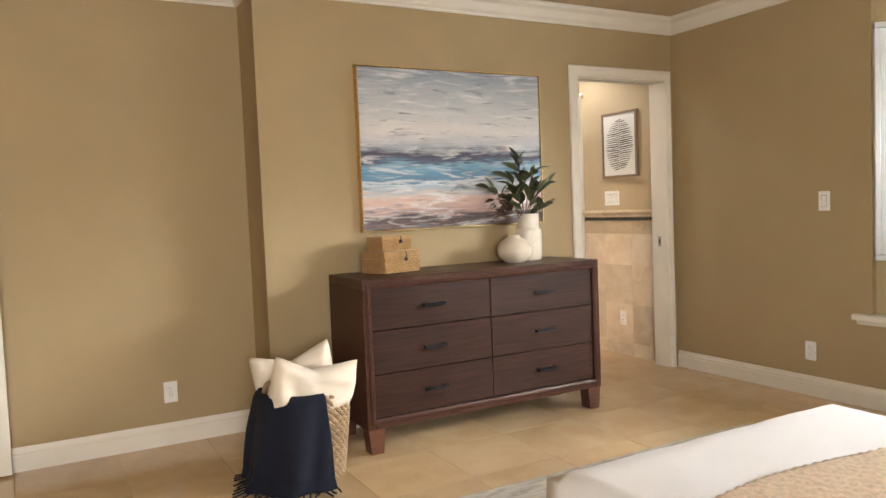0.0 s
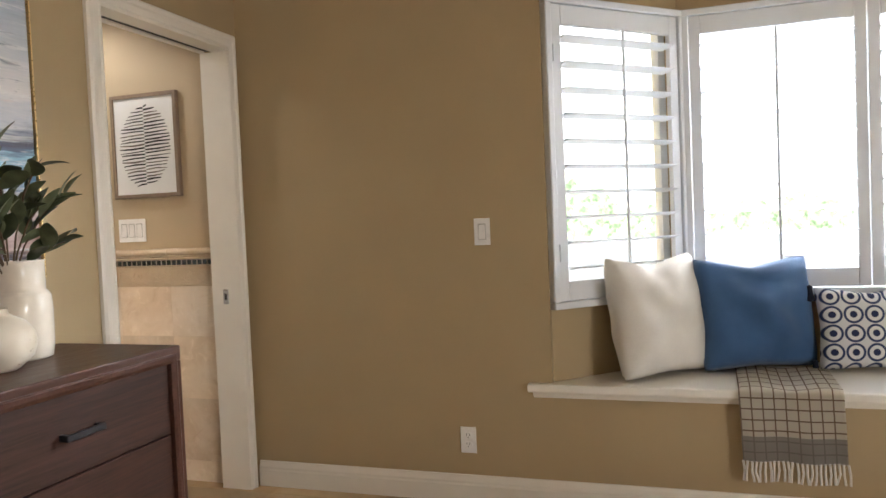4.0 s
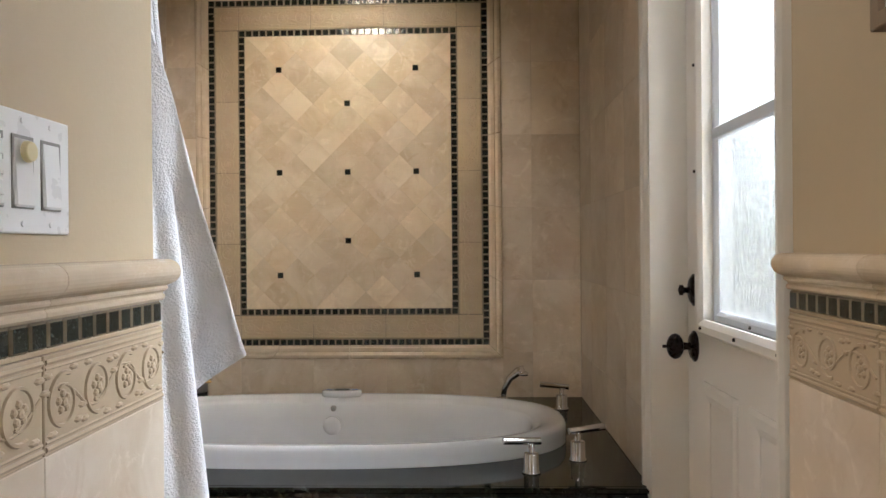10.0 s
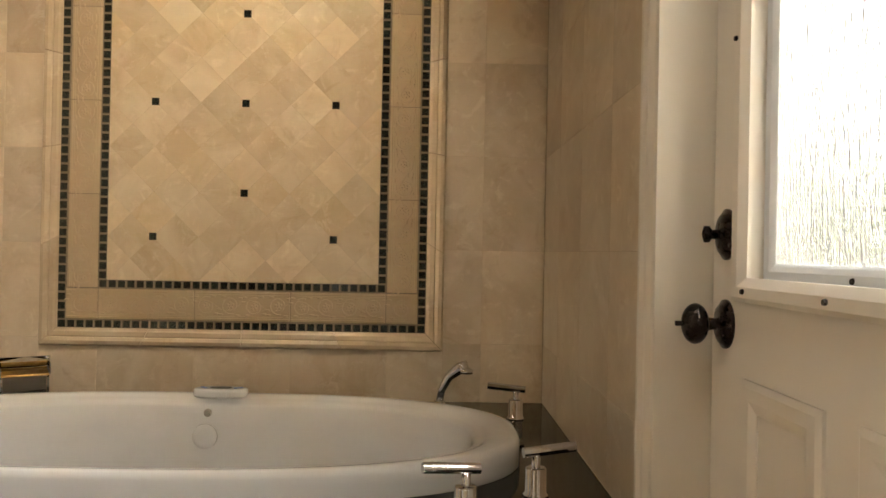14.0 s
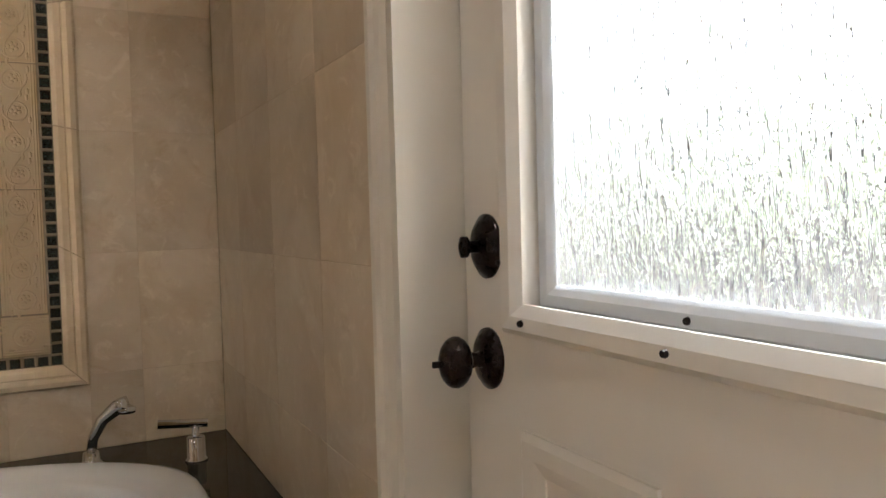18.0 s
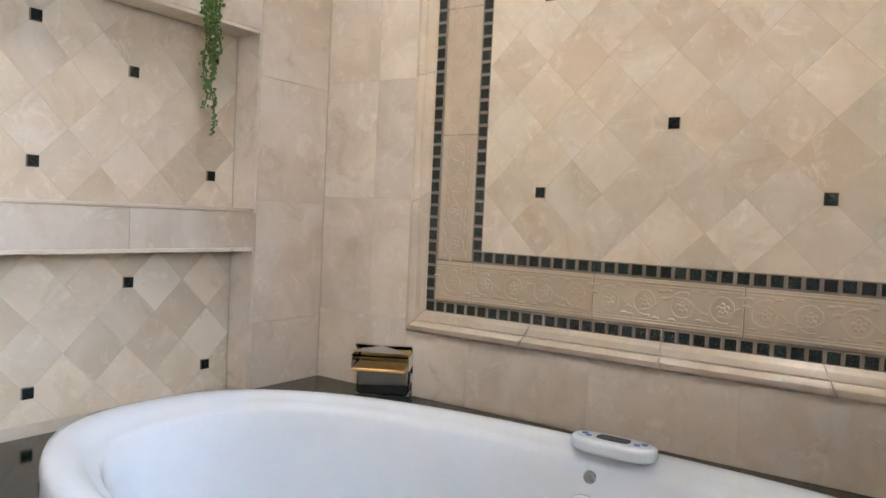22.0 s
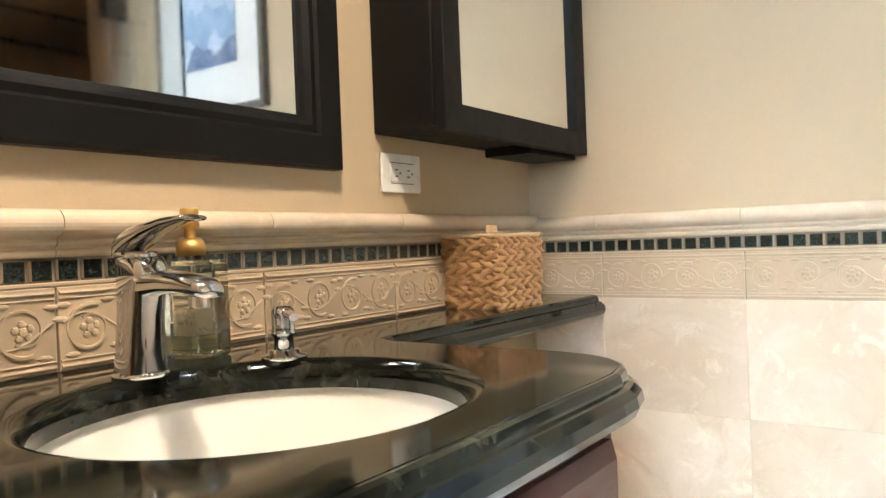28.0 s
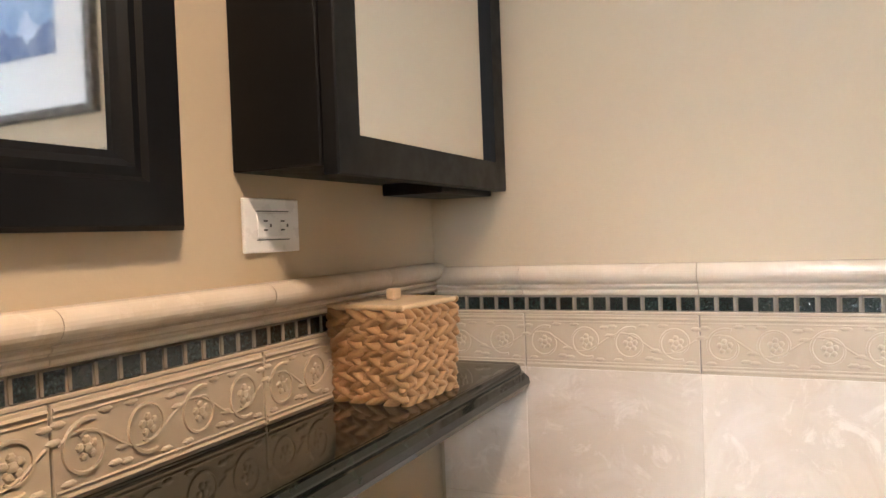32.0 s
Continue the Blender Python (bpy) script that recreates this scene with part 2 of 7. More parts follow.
def mosaic_glass():
    m, nt, b = mat("dark green crackled glass mosaic")
    v = shifted(nt, coords(nt))
    f = noise_node(nt, v, 240, 5, 0.7)
    c = ramp(nt, f, [(0.36, (0.005, 0.007, 0.006)), (0.54, (0.015, 0.021, 0.018)), (0.70, (0.075, 0.09, 0.078))])
    tone = ramp(nt, obj_random(nt), [(0.0, (0.55, 0.6, 0.6)), (1.0, (1.4, 1.35, 1.3))])
    c = mix(nt, 1.0, c, tone, "MULTIPLY")
    sep = nt.nodes.new("ShaderNodeSeparateXYZ")
    tc = nt.nodes.new("ShaderNodeTexCoord")
    link(nt, tc.outputs["Object"], sep.inputs[0])
    rim = math_node(nt, "MAXIMUM", math_node(nt, "ABSOLUTE", sep.outputs["X"]), math_node(nt, "ABSOLUTE", sep.outputs["Z"]))
    c = mix(nt, math_node(nt, "GREATER_THAN", rim, 0.0112), c, (0.27, 0.22, 0.16))
    link(nt, c, b.inputs["Base Color"])
    b.inputs["Roughness"].default_value = 0.08
    bump(nt, b, f, 0.35, 0.001)
    return m


MOSAIC = mosaic_glass()
WALLGROUT = plain("cream joint grout", (0.56, 0.46, 0.34), 0.9, var=0.08, scale=30)
PANELJOINT = plain("pale stone joint", (0.58, 0.47, 0.33), 0.85, var=0.08, scale=30)
MOSAICGROUT = plain("pale mosaic grout", (0.24, 0.19, 0.14), 0.6, var=0.1, scale=60)
# shower lining: the brown carries the shade of the unlit recess
SHOWERTILE = travertine("travertine shower tile browned for shade", (0.34, 0.22, 0.12), (0.24, 0.15, 0.08), 0.4, 0.3, 0.4)
# jamb border: grey stone, its colour darkened for the shade it stands in
JAMBTILE = travertine("grey travertine darkened for shade", (0.36, 0.29, 0.21), (0.28, 0.22, 0.15), 0.35, 0.3, 0.5)
GRANITE = granite("black green granite")
ACRYLIC = plain("white acrylic", (0.77, 0.79, 0.82), 0.12, var=0.015, coat=0.4)
PORCELAIN = plain("white porcelain", (0.84, 0.82, 0.78), 0.1, var=0.015, coat=0.5)
DRESSER = wood("dark walnut veneer", (0.054, 0.022, 0.014), (0.010, 0.0045, 0.0035), 0.45)
DRESSEREDGE = wood("dark walnut edge", (0.078, 0.032, 0.020), (0.030, 0.012, 0.008), 0.38)
FOOTWOOD = wood("red brown foot wood", (0.13, 0.05, 0.025), (0.06, 0.022, 0.012), 0.4)
CHERRY = wood("cherry cabinet wood", (0.080, 0.0145, 0.0085), (0.055, 0.0095, 0.006), 0.34, (1.5, 10, 12), 0.15)
BLACKWOOD = plain("black painted wood", (0.004, 0.0037, 0.0037), 0.48, var=0.2)
for _m in (BLACKWOOD, DRESSER, DRESSEREDGE):
    _m.node_tree.nodes["Principled BSDF"].inputs["Specular IOR Level"].default_value = 0.2
CHROME = metal("polished chrome", (0.62, 0.62, 0.64), 0.05)
# plain chrome whose dark reflections are put into the base colour
DIMMEDCHROME = metal("chrome toned down to its dark reflections", (0.20, 0.20, 0.21), 0.1)
NICKEL = metal("satin nickel", (0.42, 0.41, 0.40), 0.3)
BRASS = metal("brushed brass", (0.66, 0.43, 0.15), 0.42, 0.02)
BRONZE = metal("oil rubbed bronze", (0.035, 0.028, 0.027), 0.28, 0.2)
DARKMETAL = plain("dark gunmetal", (0.02, 0.02, 0.024), 0.4, 0.6)
MIRROR = metal("mirror silver", (0.92, 0.93, 0.92), 0.0, 0.0)
CLEAR = glass_mat("clear glass", (0.95, 0.98, 0.96))
SHOWERGLASS = glass_mat("shower glass", (0.985, 0.992, 0.982))
BOTTLE = glass_mat("smoky bottle glass", (0.86, 0.88, 0.78))
RAIN = glass_mat("rain glass", (0.97, 0.99, 0.98), 0.02, 1.4, 0.6)


# ---- builders ----
def mesh_of(bm, name, material, smooth=False):
    me = bpy.data.meshes.new(name)
    bm.normal_update()
    bm.to_mesh(me)
    bm.free()
    for m in material if isinstance(material, (list, tuple)) else [material]:
        me.materials.append(m)
    if smooth:
        me.polygons.foreach_set("use_smooth", [True] * len(me.polygons))
        me.update()
    return me


def part(name, bm, material, parent=None, label="", smooth=False, at=None):
    """One mesh object, under its thing or part; at: its own place, in its parent's space."""
    ob = new(name, mesh_of(bm, name, material, smooth))
    ob.parent = parent
    if at is not None:
        ob.matrix_basis = at
    if label:
        ob["label"] = label
    return ob


def piece(name, me, parent, m):
    ob = new(name, me)
    ob.parent = parent
    ob.matrix_basis = m
    return ob


def thing(name, label, category, m=None, group="", kind=""):
    ob = new(name)
    ob.empty_display_size = 0.1
    if m is not None:
        ob.matrix_basis = m
    return tagged(ob, label, category, group, kind)


def solid(name, bm, material, label, category="", kind="structure", smooth=False, m=None):
    return tagged(part(name, bm, material, None, "", smooth, m), label, category, "", kind)


def finish(bm, geom, bevel, seg):
    if bevel:
        edges = [e for e in {e for v in geom for e in v.link_edges}]
        bmesh.ops.bevel(bm, geom=edges, offset=bevel, segments=seg, affect="EDGES", profile=0.5)
    return bm


def box(x0, x1, y0, y1, z0, z1, bevel=0.0, seg=1, bm=None):
    own = bm is None
    tmp = bmesh.new()
    g = bmesh.ops.create_cube(tmp, size=1.0, matrix=Matrix.Translation(((x0 + x1) / 2, (y0 + y1) / 2, (z0 + z1) / 2)) @ Matrix.Diagonal((abs(x1 - x0), abs(y1 - y0), abs(z1 - z0), 1)))
    finish(tmp, g["verts"], bevel, seg)
    return tmp if own else join(bm, tmp)


def join(bm, other, m=None):
    """Puts the faces of other into bm."""
    if m is not None:
        bmesh.ops.transform(other, matrix=m, verts=other.verts)
    vs = {v: bm.verts.new(v.co) for v in other.verts}
    for f in other.faces:
        nf = bm.faces.new([vs[v] for v in f.verts])
        nf.material_index, nf.smooth = f.material_index, f.smooth
    other.free()
    return bm


def cyl(r0, r1, h, m=None, seg=20, bevel=0.0, bm=None):
    """A cylinder or cone from z = 0 to h."""
    tmp = bmesh.new()
    g = bmesh.ops.create_cone(tmp, cap_ends=True, segments=seg, radius1=r0, radius2=r1, depth=h, matrix=Matrix.Translation((0, 0, h / 2)))
    if bevel:
        rim = [e for e in tmp.edges if len(e.link_faces) == 2 and any(len(f.verts) > 4 for f in e.link_faces)]
        bmesh.ops.bevel(tmp, geom=rim, offset=bevel, segments=2, affect="EDGES", profile=0.5)
    if m is not None:
        bmesh.ops.transform(tmp, matrix=m, verts=tmp.verts)
    return tmp if bm is None else join(bm, tmp)


def lathe(profile, seg=28, m=None, sx=1.0, sy=1.0, bm=None):
    """A body turned about z: profile of (radius, z), from the bottom up."""
    tmp = bmesh.new()
    rings = []
    for r, z in profile:
        if r < 1e-5:
            rings.append([tmp.verts.new((0, 0, z))])
        else:
            rings.append([tmp.verts.new((r * sx * math.cos(2 * math.pi * i / seg), r * sy * math.sin(2 * math.pi * i / seg), z)) for i in range(seg)])
    for a, b in zip(rings, rings[1:]):
        for i in range(seg):
            j = (i + 1) % seg
            if len(a) == 1 and len(b) == 1:
                continue
            if len(a) == 1:
                tmp.faces.new((a[0], b[j], b[i]))
            elif len(b) == 1:
                tmp.faces.new((a[i], a[j], b[0]))
            else:
                tmp.faces.new((a[i], a[j], b[j], b[i]))
    if m is not None:
        bmesh.ops.transform(tmp, matrix=m, verts=tmp.verts)
    return tmp if bm is None else join(bm, tmp)


def sweep(points, section, up=(0, 0, 1), closed=False, caps=True, bm=None):
    """A section (list of (side, up)) drawn along a line of points; it is mitred at the corners."""
    tmp = bmesh.new()
    pts = [Vector(p) for p in points]
    n, up = len(pts), Vector(up)
    rings = []
    for i, p in enumerate(pts):
        a = pts[i - 1] if (i > 0 or closed) else None
        b = pts[(i + 1) % n] if (i < n - 1 or closed) else None
        d0 = (p - a).normalized() if a is not None else None
        d1 = (b - p).normalized() if b is not None else None
        s0 = d0.cross(up).normalized() if d0 is not None else None
        s1 = d1.cross(up).normalized() if d1 is not None else None
        if s0 is None or s1 is None:
            side, k = (s0 or s1), 1.0
        else:
            side = (s0 + s1).normalized()
            k = 1.0 / max(0.3, side.dot(s1))
        rings.append([tmp.verts.new(p + side * (u * k) + up * w) for u, w in section])
    m = len(section)
    pairs = list(zip(rings, rings[1:])) + ([(rings[-1], rings[0])] if closed else [])
    for a, b in pairs:
        for j in range(m):
            jj = (j + 1) % m
            tmp.faces.new((a[j], a[jj], b[jj], b[j]))
    if caps and not closed:
        tmp.faces.new(rings[0][::-1])
        tmp.faces.new(rings[-1])
    bmesh.ops.recalc_face_normals(tmp, faces=tmp.faces)
    return tmp if bm is None else join(bm, tmp)


def tube(points, r, seg=8, bm=None, radii=None):
    """A round tube along a line of points."""
    tmp = bmesh.new()
    pts = [Vector(p) for p in points]
    rings, ref = [], None
    for i, p in enumerate(pts):
        d = (pts[min(i + 1, len(pts) - 1)] - pts[max(i - 1, 0)]).normalized()
        if ref is None or abs(ref.dot(d)) > 0.95:
            ref = Vector((0, 0, 1)) if abs(d.z) < 0.9 else Vector((1, 0, 0))
        s = d.cross(ref).normalized()
        ref = s.cross(d).normalized()
        rr = radii[i] if radii else r
        rings.append([tmp.verts.new(p + s * (rr * math.cos(2 * math.pi * k / seg)) + ref * (rr * math.sin(2 * math.pi * k / seg))) for k in range(seg)])
    for a, b in zip(rings, rings[1:]):
        for k in range(seg):
            kk = (k + 1) % seg
            tmp.faces.new((a[k], a[kk], b[kk], b[k]))
    tmp.faces.new(rings[0][::-1])
    tmp.faces.new(rings[-1])
    return tmp if bm is None else join(bm, tmp)


def prism(poly, z0, z1, bevel=0.0, seg=2, m=None, bm=None):
    """A polygon in plan drawn up from z0 to z1."""
    tmp = bmesh.new()
    lo = [tmp.verts.new((x, y, z0)) for x, y in poly]
    hi = [tmp.verts.new((x, y, z1)) for x, y in poly]
    n = len(poly)
    tmp.faces.new(lo[::-1])
    tmp.faces.new(hi)
    for i in range(n):
        tmp.faces.new((lo[i], lo[(i + 1) % n], hi[(i + 1) % n], hi[i]))
    bmesh.ops.recalc_face_normals(tmp, faces=tmp.faces)
    if bevel:
        rim = [e for e in tmp.edges if abs(e.verts[0].co.z - e.verts[1].co.z) < 1e-6]
        bmesh.ops.bevel(tmp, geom=rim, offset=bevel, segments=seg, affect="EDGES", profile=0.5)
    if m is not None:
        bmesh.ops.transform(tmp, matrix=m, verts=tmp.verts)
    return tmp if bm is None else join(bm, tmp)


def ngon(rx, ry, n=40, cx=0.0, cy=0.0, power=2.0):
    pts = []
    for i in range(n):
        a = 2 * math.pi * i / n
        c, s = math.cos(a), math.sin(a)
        pts.append((cx + rx * math.copysign(abs(c) ** (2 / power), c), cy + ry * math.copysign(abs(s) ** (2 / power), s)))
    return pts


def ring_deck(poly_out, poly_in, z0, z1):
    """A slab with a hole: both rims have the same number of points."""
    tmp = bmesh.new()
    n = len(poly_out)
    v = {(k, z): [tmp.verts.new((x, y, z)) for x, y in p] for k, p in (("o", poly_out), ("i", poly_in)) for z in (z0, z1)}
    for i in range(n):
        j = (i + 1) % n
        tmp.faces.new((v["o", z1][i], v["o", z1][j], v["i", z1][j], v["i", z1][i]))
        tmp.faces.new((v["o", z0][j], v["o", z0][i], v["i", z0][i], v["i", z0][j]))
        tmp.faces.new((v["o", z0][i], v["o", z0][j], v["o", z1][j], v["o", z1][i]))
        tmp.faces.new((v["i", z0][j], v["i", z0][i], v["i", z1][i], v["i", z1][j]))
    bmesh.ops.recalc_face_normals(tmp, faces=tmp.faces)
    return tmp


def pillow(w, h, d, n=16, pinch=0.10, seed=0, sag=0.0, crumple=0.16):
    """A stuffed square cushion, upright in x and z, with drawn-out corners; it stands on z = 0."""
    tmp = bmesh.new()
    rng = random.Random(seed)
    off = (rng.uniform(0, 50), rng.uniform(0, 50), 0)
    sides = {}
    for sgn in (-1, 1):
        for i in range(n + 1):
            for j in range(n + 1):
                u, v = 2 * i / n - 1, 2 * j / n - 1
                edge = i in (0, n) or j in (0, n)
                if sgn == 1 and edge:
                    sides[1, i, j] = sides[-1, i, j]
                    continue
                ku = 1 - pinch * (1 - abs(v) ** 1.6) * (abs(u) ** 3)
                kv = 1 - pinch * (1 - abs(u) ** 1.6) * (abs(v) ** 3)
                t = ((1 - u * u) * (1 - v * v)) ** 0.34
                wr = noise.noise((u * 2.2 + off[0], v * 2.2 + off[1], sgn * 3)) * crumple * t
                soft = 1 - 0.05 * abs(u * v) ** 5
                x, z = u * w / 2 * ku * soft, v * h / 2 * kv * soft
                z += -sag * (1 - abs(u)) * max(0, v) * h * 0.5
                sides[sgn, i, j] = tmp.verts.new((x, sgn * d / 2 * (t + wr), z + h / 2))
    for sgn in (-1, 1):
        for i in range(n):
            for j in range(n):
                q = [sides[sgn, i, j], sides[sgn, i + 1, j], sides[sgn, i + 1, j + 1], sides[sgn, i, j + 1]]
                tmp.faces.new(q if sgn < 0 else q[::-1])
    return tmp


def sheet(fn, nu, nv, thick=0.0):
    """A cloth: fn(u, v) gives its points for u, v in 0..1; thick: its depth along the normals."""
    tmp = bmesh.new()
    g = [[tmp.verts.new(fn(i / nu, j / nv)) for j in range(nv + 1)] for i in range(nu + 1)]
    for i in range(nu):
        for j in range(nv):
            tmp.faces.new((g[i][j], g[i + 1][j], g[i + 1][j + 1], g[i][j + 1]))
    if thick:
        bmesh.ops.recalc_face_normals(tmp, faces=tmp.faces)
        bmesh.ops.solidify(tmp, geom=tmp.faces[:], thickness=thick)
    return tmp


def wall_with_holes(axis, at0, at1, a0, a1, z0, z1, holes=()):
    """A wall between the planes at0 and at1 of axis, along the other from a0 to a1, with openings (b0, b1, zb, zt) through it."""
    bm = bmesh.new()
    cuts = sorted({a0, a1, *[h[0] for h in holes], *[h[1] for h in holes]})
    for s, e in zip(cuts, cuts[1:]):
        zs = [(z0, z1)]
        for b0, b1, zb, zt in holes:
            if s >= b0 - 1e-6 and e <= b1 + 1e-6:
                zs = [(p, q) for lo, hi in zs for p, q in ((lo, min(hi, zb)), (max(lo, zt), hi)) if q - p > 1e-4]
        for lo, hi in zs:
            if axis == "y":
                box(s, e, at0, at1, lo, hi, bm=bm)
            else:
                box(at0, at1, s, e, lo, hi, bm=bm)
    bmesh.ops.remove_doubles(bm, verts=bm.verts, dist=1e-5)
    return bm


def ring_frame(x0, x1, z0, z1, w, y0, y1, bm=None):
    """A flat mitred frame in the plane x, z: one closed mesh, w wide inwards, from y0 to y1."""
    tmp = bm if bm is not None else bmesh.new()
    o = [(x0, z0), (x1, z0), (x1, z1), (x0, z1)]
    i = [(x0 + w, z0 + w), (x1 - w, z0 + w), (x1 - w, z1 - w), (x0 + w, z1 - w)]
    e = min(0.002, w * 0.2)
    oe = [(x0 + e, z0 + e), (x1 - e, z0 + e), (x1 - e, z1 - e), (x0 + e, z1 - e)]
    s = -1 if y1 > y0 else 1
    rings = [[tmp.verts.new((p[0], y, p[1])) for p in q] for q, y in ((o, y0), (o, y1 + s * e), (oe, y1), (i, y1), (i, y0))]
    for a, b in zip(rings, rings[1:] + rings[:1]):
        for k in range(4):
            kk = (k + 1) % 4
            tmp.faces.new((a[k], a[kk], b[kk], b[k]))
    bmesh.ops.recalc_face_normals(tmp, faces=tmp.faces)
    return tmp


# ---- the plan ----
CEIL = 2.485
XW, XR = -2.6, 4.01            # bedroom: west wall, east wall
YS, YD, YN = -2.2, 4.0, 4.32   # bedroom: south wall, dresser wall, back of the recess
XC = 1.015                     # corner of the recess
YV = 4.22                     # vanity wall
XB = 3.995                     # bathroom east wall
YT = 7.03                      # wall behind the tub
XN = 2.025                     # niche wall
XT = 1.28                      # towel wall
DOOR0, DOOR1, DOORH = 3.152, 3.93, 2.05
ED0, ED1 = 4.993, 5.821          # outside door, along y
DECK = 0.515
YB = 4.13                      # bathroom face of the doorway wall
XSH = 0.5                      # far end of the shower
XS0, XS1, YS1 = 2.97, 3.09, 4.83  # stub wall

# ---- structure ----
solid("wall_north", wall_with_holes("y", YD, YB, XC, XR + 0.15, 0, CEIL, [(DOOR0 - 0.02, DOOR1 + 0.02, 0, DOORH + 0.02)]), PAINT_BED, "tan painted bedroom wall with a doorway to the bathroom", "wall")
solid("wall_recess_return", box(XC, XC + 0.02, YD + 0.002, YN, 0, CEIL, 0.015, 2), PAINT_BED, "tan painted return of the wall recess", "wall")
solid("wall_recess", box(XW, XT - 0.002, YN, YN + 0.12, 0, CEIL), PAINT_BED, "tan painted back wall of the bedroom recess", "wall")
solid("wall_west", box(XW - 0.12, XW, YS, YN + 0.12, 0, CEIL), PAINT_BED, "tan painted bedroom wall", "wall")
solid("wall_south", wall_with_holes("y", YS - 0.12, YS, XW - 0.12, XR + 0.15, 0, CEIL, [(-1.6, 0.2, 0.85, 2.1)]), PAINT_BED, "tan painted bedroom wall with a window", "wall")
solid("wall_east", wall_with_holes("x", XR, XR + 0.12, YS, YD, 0, CEIL, [(-0.4, 2.56, 0.50, 2.3)]), PAINT_BED, "tan painted bedroom wall with a bay window seat", "wall")
solid("ceiling", box(XW - 0.12, XR + 0.9, YS - 0.12, YT + 0.12, CEIL, CEIL + 0.1), CEILING, "tan painted ceiling", "ceiling")

# bathroom
solid("wall_bath_east", wall_with_holes("x", XB, XB + 0.16, YB + 0.001, YT + 0.12, 0, CEIL, [(ED0, ED1, 0, 2.06)]), PAINT_BATH, "tan painted bathroom wall with an outside door", "wall")
solid("wall_bath_north", box(XSH - 0.12, XB + 0.16, YT, YT + 0.12, 0, CEIL), GROUT, "bathroom wall behind the tub", "wall")
solid("wall_vanity", box(XT - 0.12, XS0, YB + 0.001, YV, 0, CEIL), PAINT_BATH, "tan painted wall above the vanity", "wall")
solid("wall_towel", box(XT - 0.12, XT, YV + 0.001, 6.13, 0, CEIL), PAINT_BATH, "tan painted bathroom wall with the towel bar", "wall")
solid("wall_stub", box(XS0 + 0.001, XS1, YB + 0.002, YS1, 0, CEIL, 0.008, 2), PAINT_BATH, "short tan painted wall beside the bathroom doorway", "wall")
bmn = bmesh.new()
for y0, y1, z0, z1 in ((5.855, 6.118, 0, CEIL), (6.778, YT, 0, CEIL), (6.118, 6.778, 0.878, 0.966), (6.118, 6.778, 1.42, CEIL), (6.118, 6.778, 0, DECK - 0.04)):
    box(1.935, XN - 0.0100, y0, y1, z0, z1, bm=bmn)
box(1.832, 1.930, 5.855, YT, 0, CEIL, bm=bmn)
solid("wall_niche", bmn, WALLGROUT, "tiled wall with two niches at the end of the tub", "wall")
solid("wall_shower_west", box(XSH - 0.12, XSH, 6.01, YT, 0, CEIL), GROUT, "shower end wall", "wall")
solid("wall_shower_south", box(XSH, XT - 0.121, 6.01, 6.13, 0, CEIL), GROUT, "shower side wall", "wall")
solid("shower_return_lining", box(XT + 0.002, XT + 0.010, 5.930, 6.131, 0, CEIL - 0.001), SHOWERTILE, "travertine return of the shower opening, browned for its shade", "wall")
solid("shower_back_lining", box(XSH + 0.014, 1.830, YT - 0.014, YT - 0.002, 0, CEIL - 0.001), SHOWERTILE, "travertine back of the shower, browned for its shade", "wall")
solid("shower_west_lining", box(XSH + 0.001, XSH + 0.012, 6.145, YT - 0.002, 0, CEIL - 0.001), SHOWERTILE, "travertine end of the shower, browned for its shade", "wall")
solid("shower_south_lining", box(XSH + 0.014, XT + 0.001, 6.132, 6.143, 0, CEIL - 0.001), SHOWERTILE, "travertine side of the shower, browned for its shade", "wall")
# arched header in front of the tub
poly = [(XN, CEIL - 0.001), (XB - 0.001, CEIL - 0.001)]
xc, hw = (XN + XB) / 2, (XB - XN) / 2
arch = [(xc + hw * math.cos(math.pi * i / 24), 2.11 + 0.13 * math.sin(math.pi * i / 24)) for i in range(25)]
arch[0], arch[-1] = (XB - 0.001, 2.11), (XN, 2.11)
solid("arch_header", prism([(x, z) for x, z in poly + arch], 0, 0.10, m=Matrix.Translation((0, 5.96, 0)) @ Matrix.Rotation(radians(90), 4, "X")), PAINT_BATH, "arched tan header over the front of the tub", "wall")
solid("arch_moulding", sweep([(x, 5.855, z) for x, z in arch], [(-0.005, -0.035), (-0.005, 0.02), (0.02, 0.02), (0.045, 0.0), (0.035, -0.03)], up=(0, -1, 0)), BULLNOSE, "rounded stone moulding on the arch", "moulding")


def baseboard(name, pts):
    s = [(0.001, 0), (0.016, 0), (0.016, 0.075), (0.012, 0.082), (0.013, 0.092), (0.008, 0.105), (0.006, 0.118), (0.001, 0.12)]
    solid(name, sweep(pts, s), TRIM, "white moulded baseboard", "baseboard")


def crown(name, pts):
    s = [(0.001, 0), (0.001, -0.105), (0.012, -0.105), (0.016, -0.092), (0.03, -0.075), (0.05, -0.035), (0.075, -0.018), (0.08, -0.006), (0.095, -0.004), (0.095, 0)]
    solid(name, sweep(pts, s), TRIM, "white crown moulding", "crown")


baseboard("baseboard_east", [(XR, 4.0 - 0.02, 0), (XR, YS, 0)])
baseboard("baseboard_recess", [(-1.0, YN, 0), (XC, YN, 0), (XC, YD, 0), (3.10, YD, 0)])
crown("crown_recess", [(XW, YN, CEIL - 0.001), (XC, YN, CEIL - 0.001), (XC, YD, CEIL - 0.001), (XR, YD, CEIL - 0.001), (XR, YS, CEIL - 0.001)])


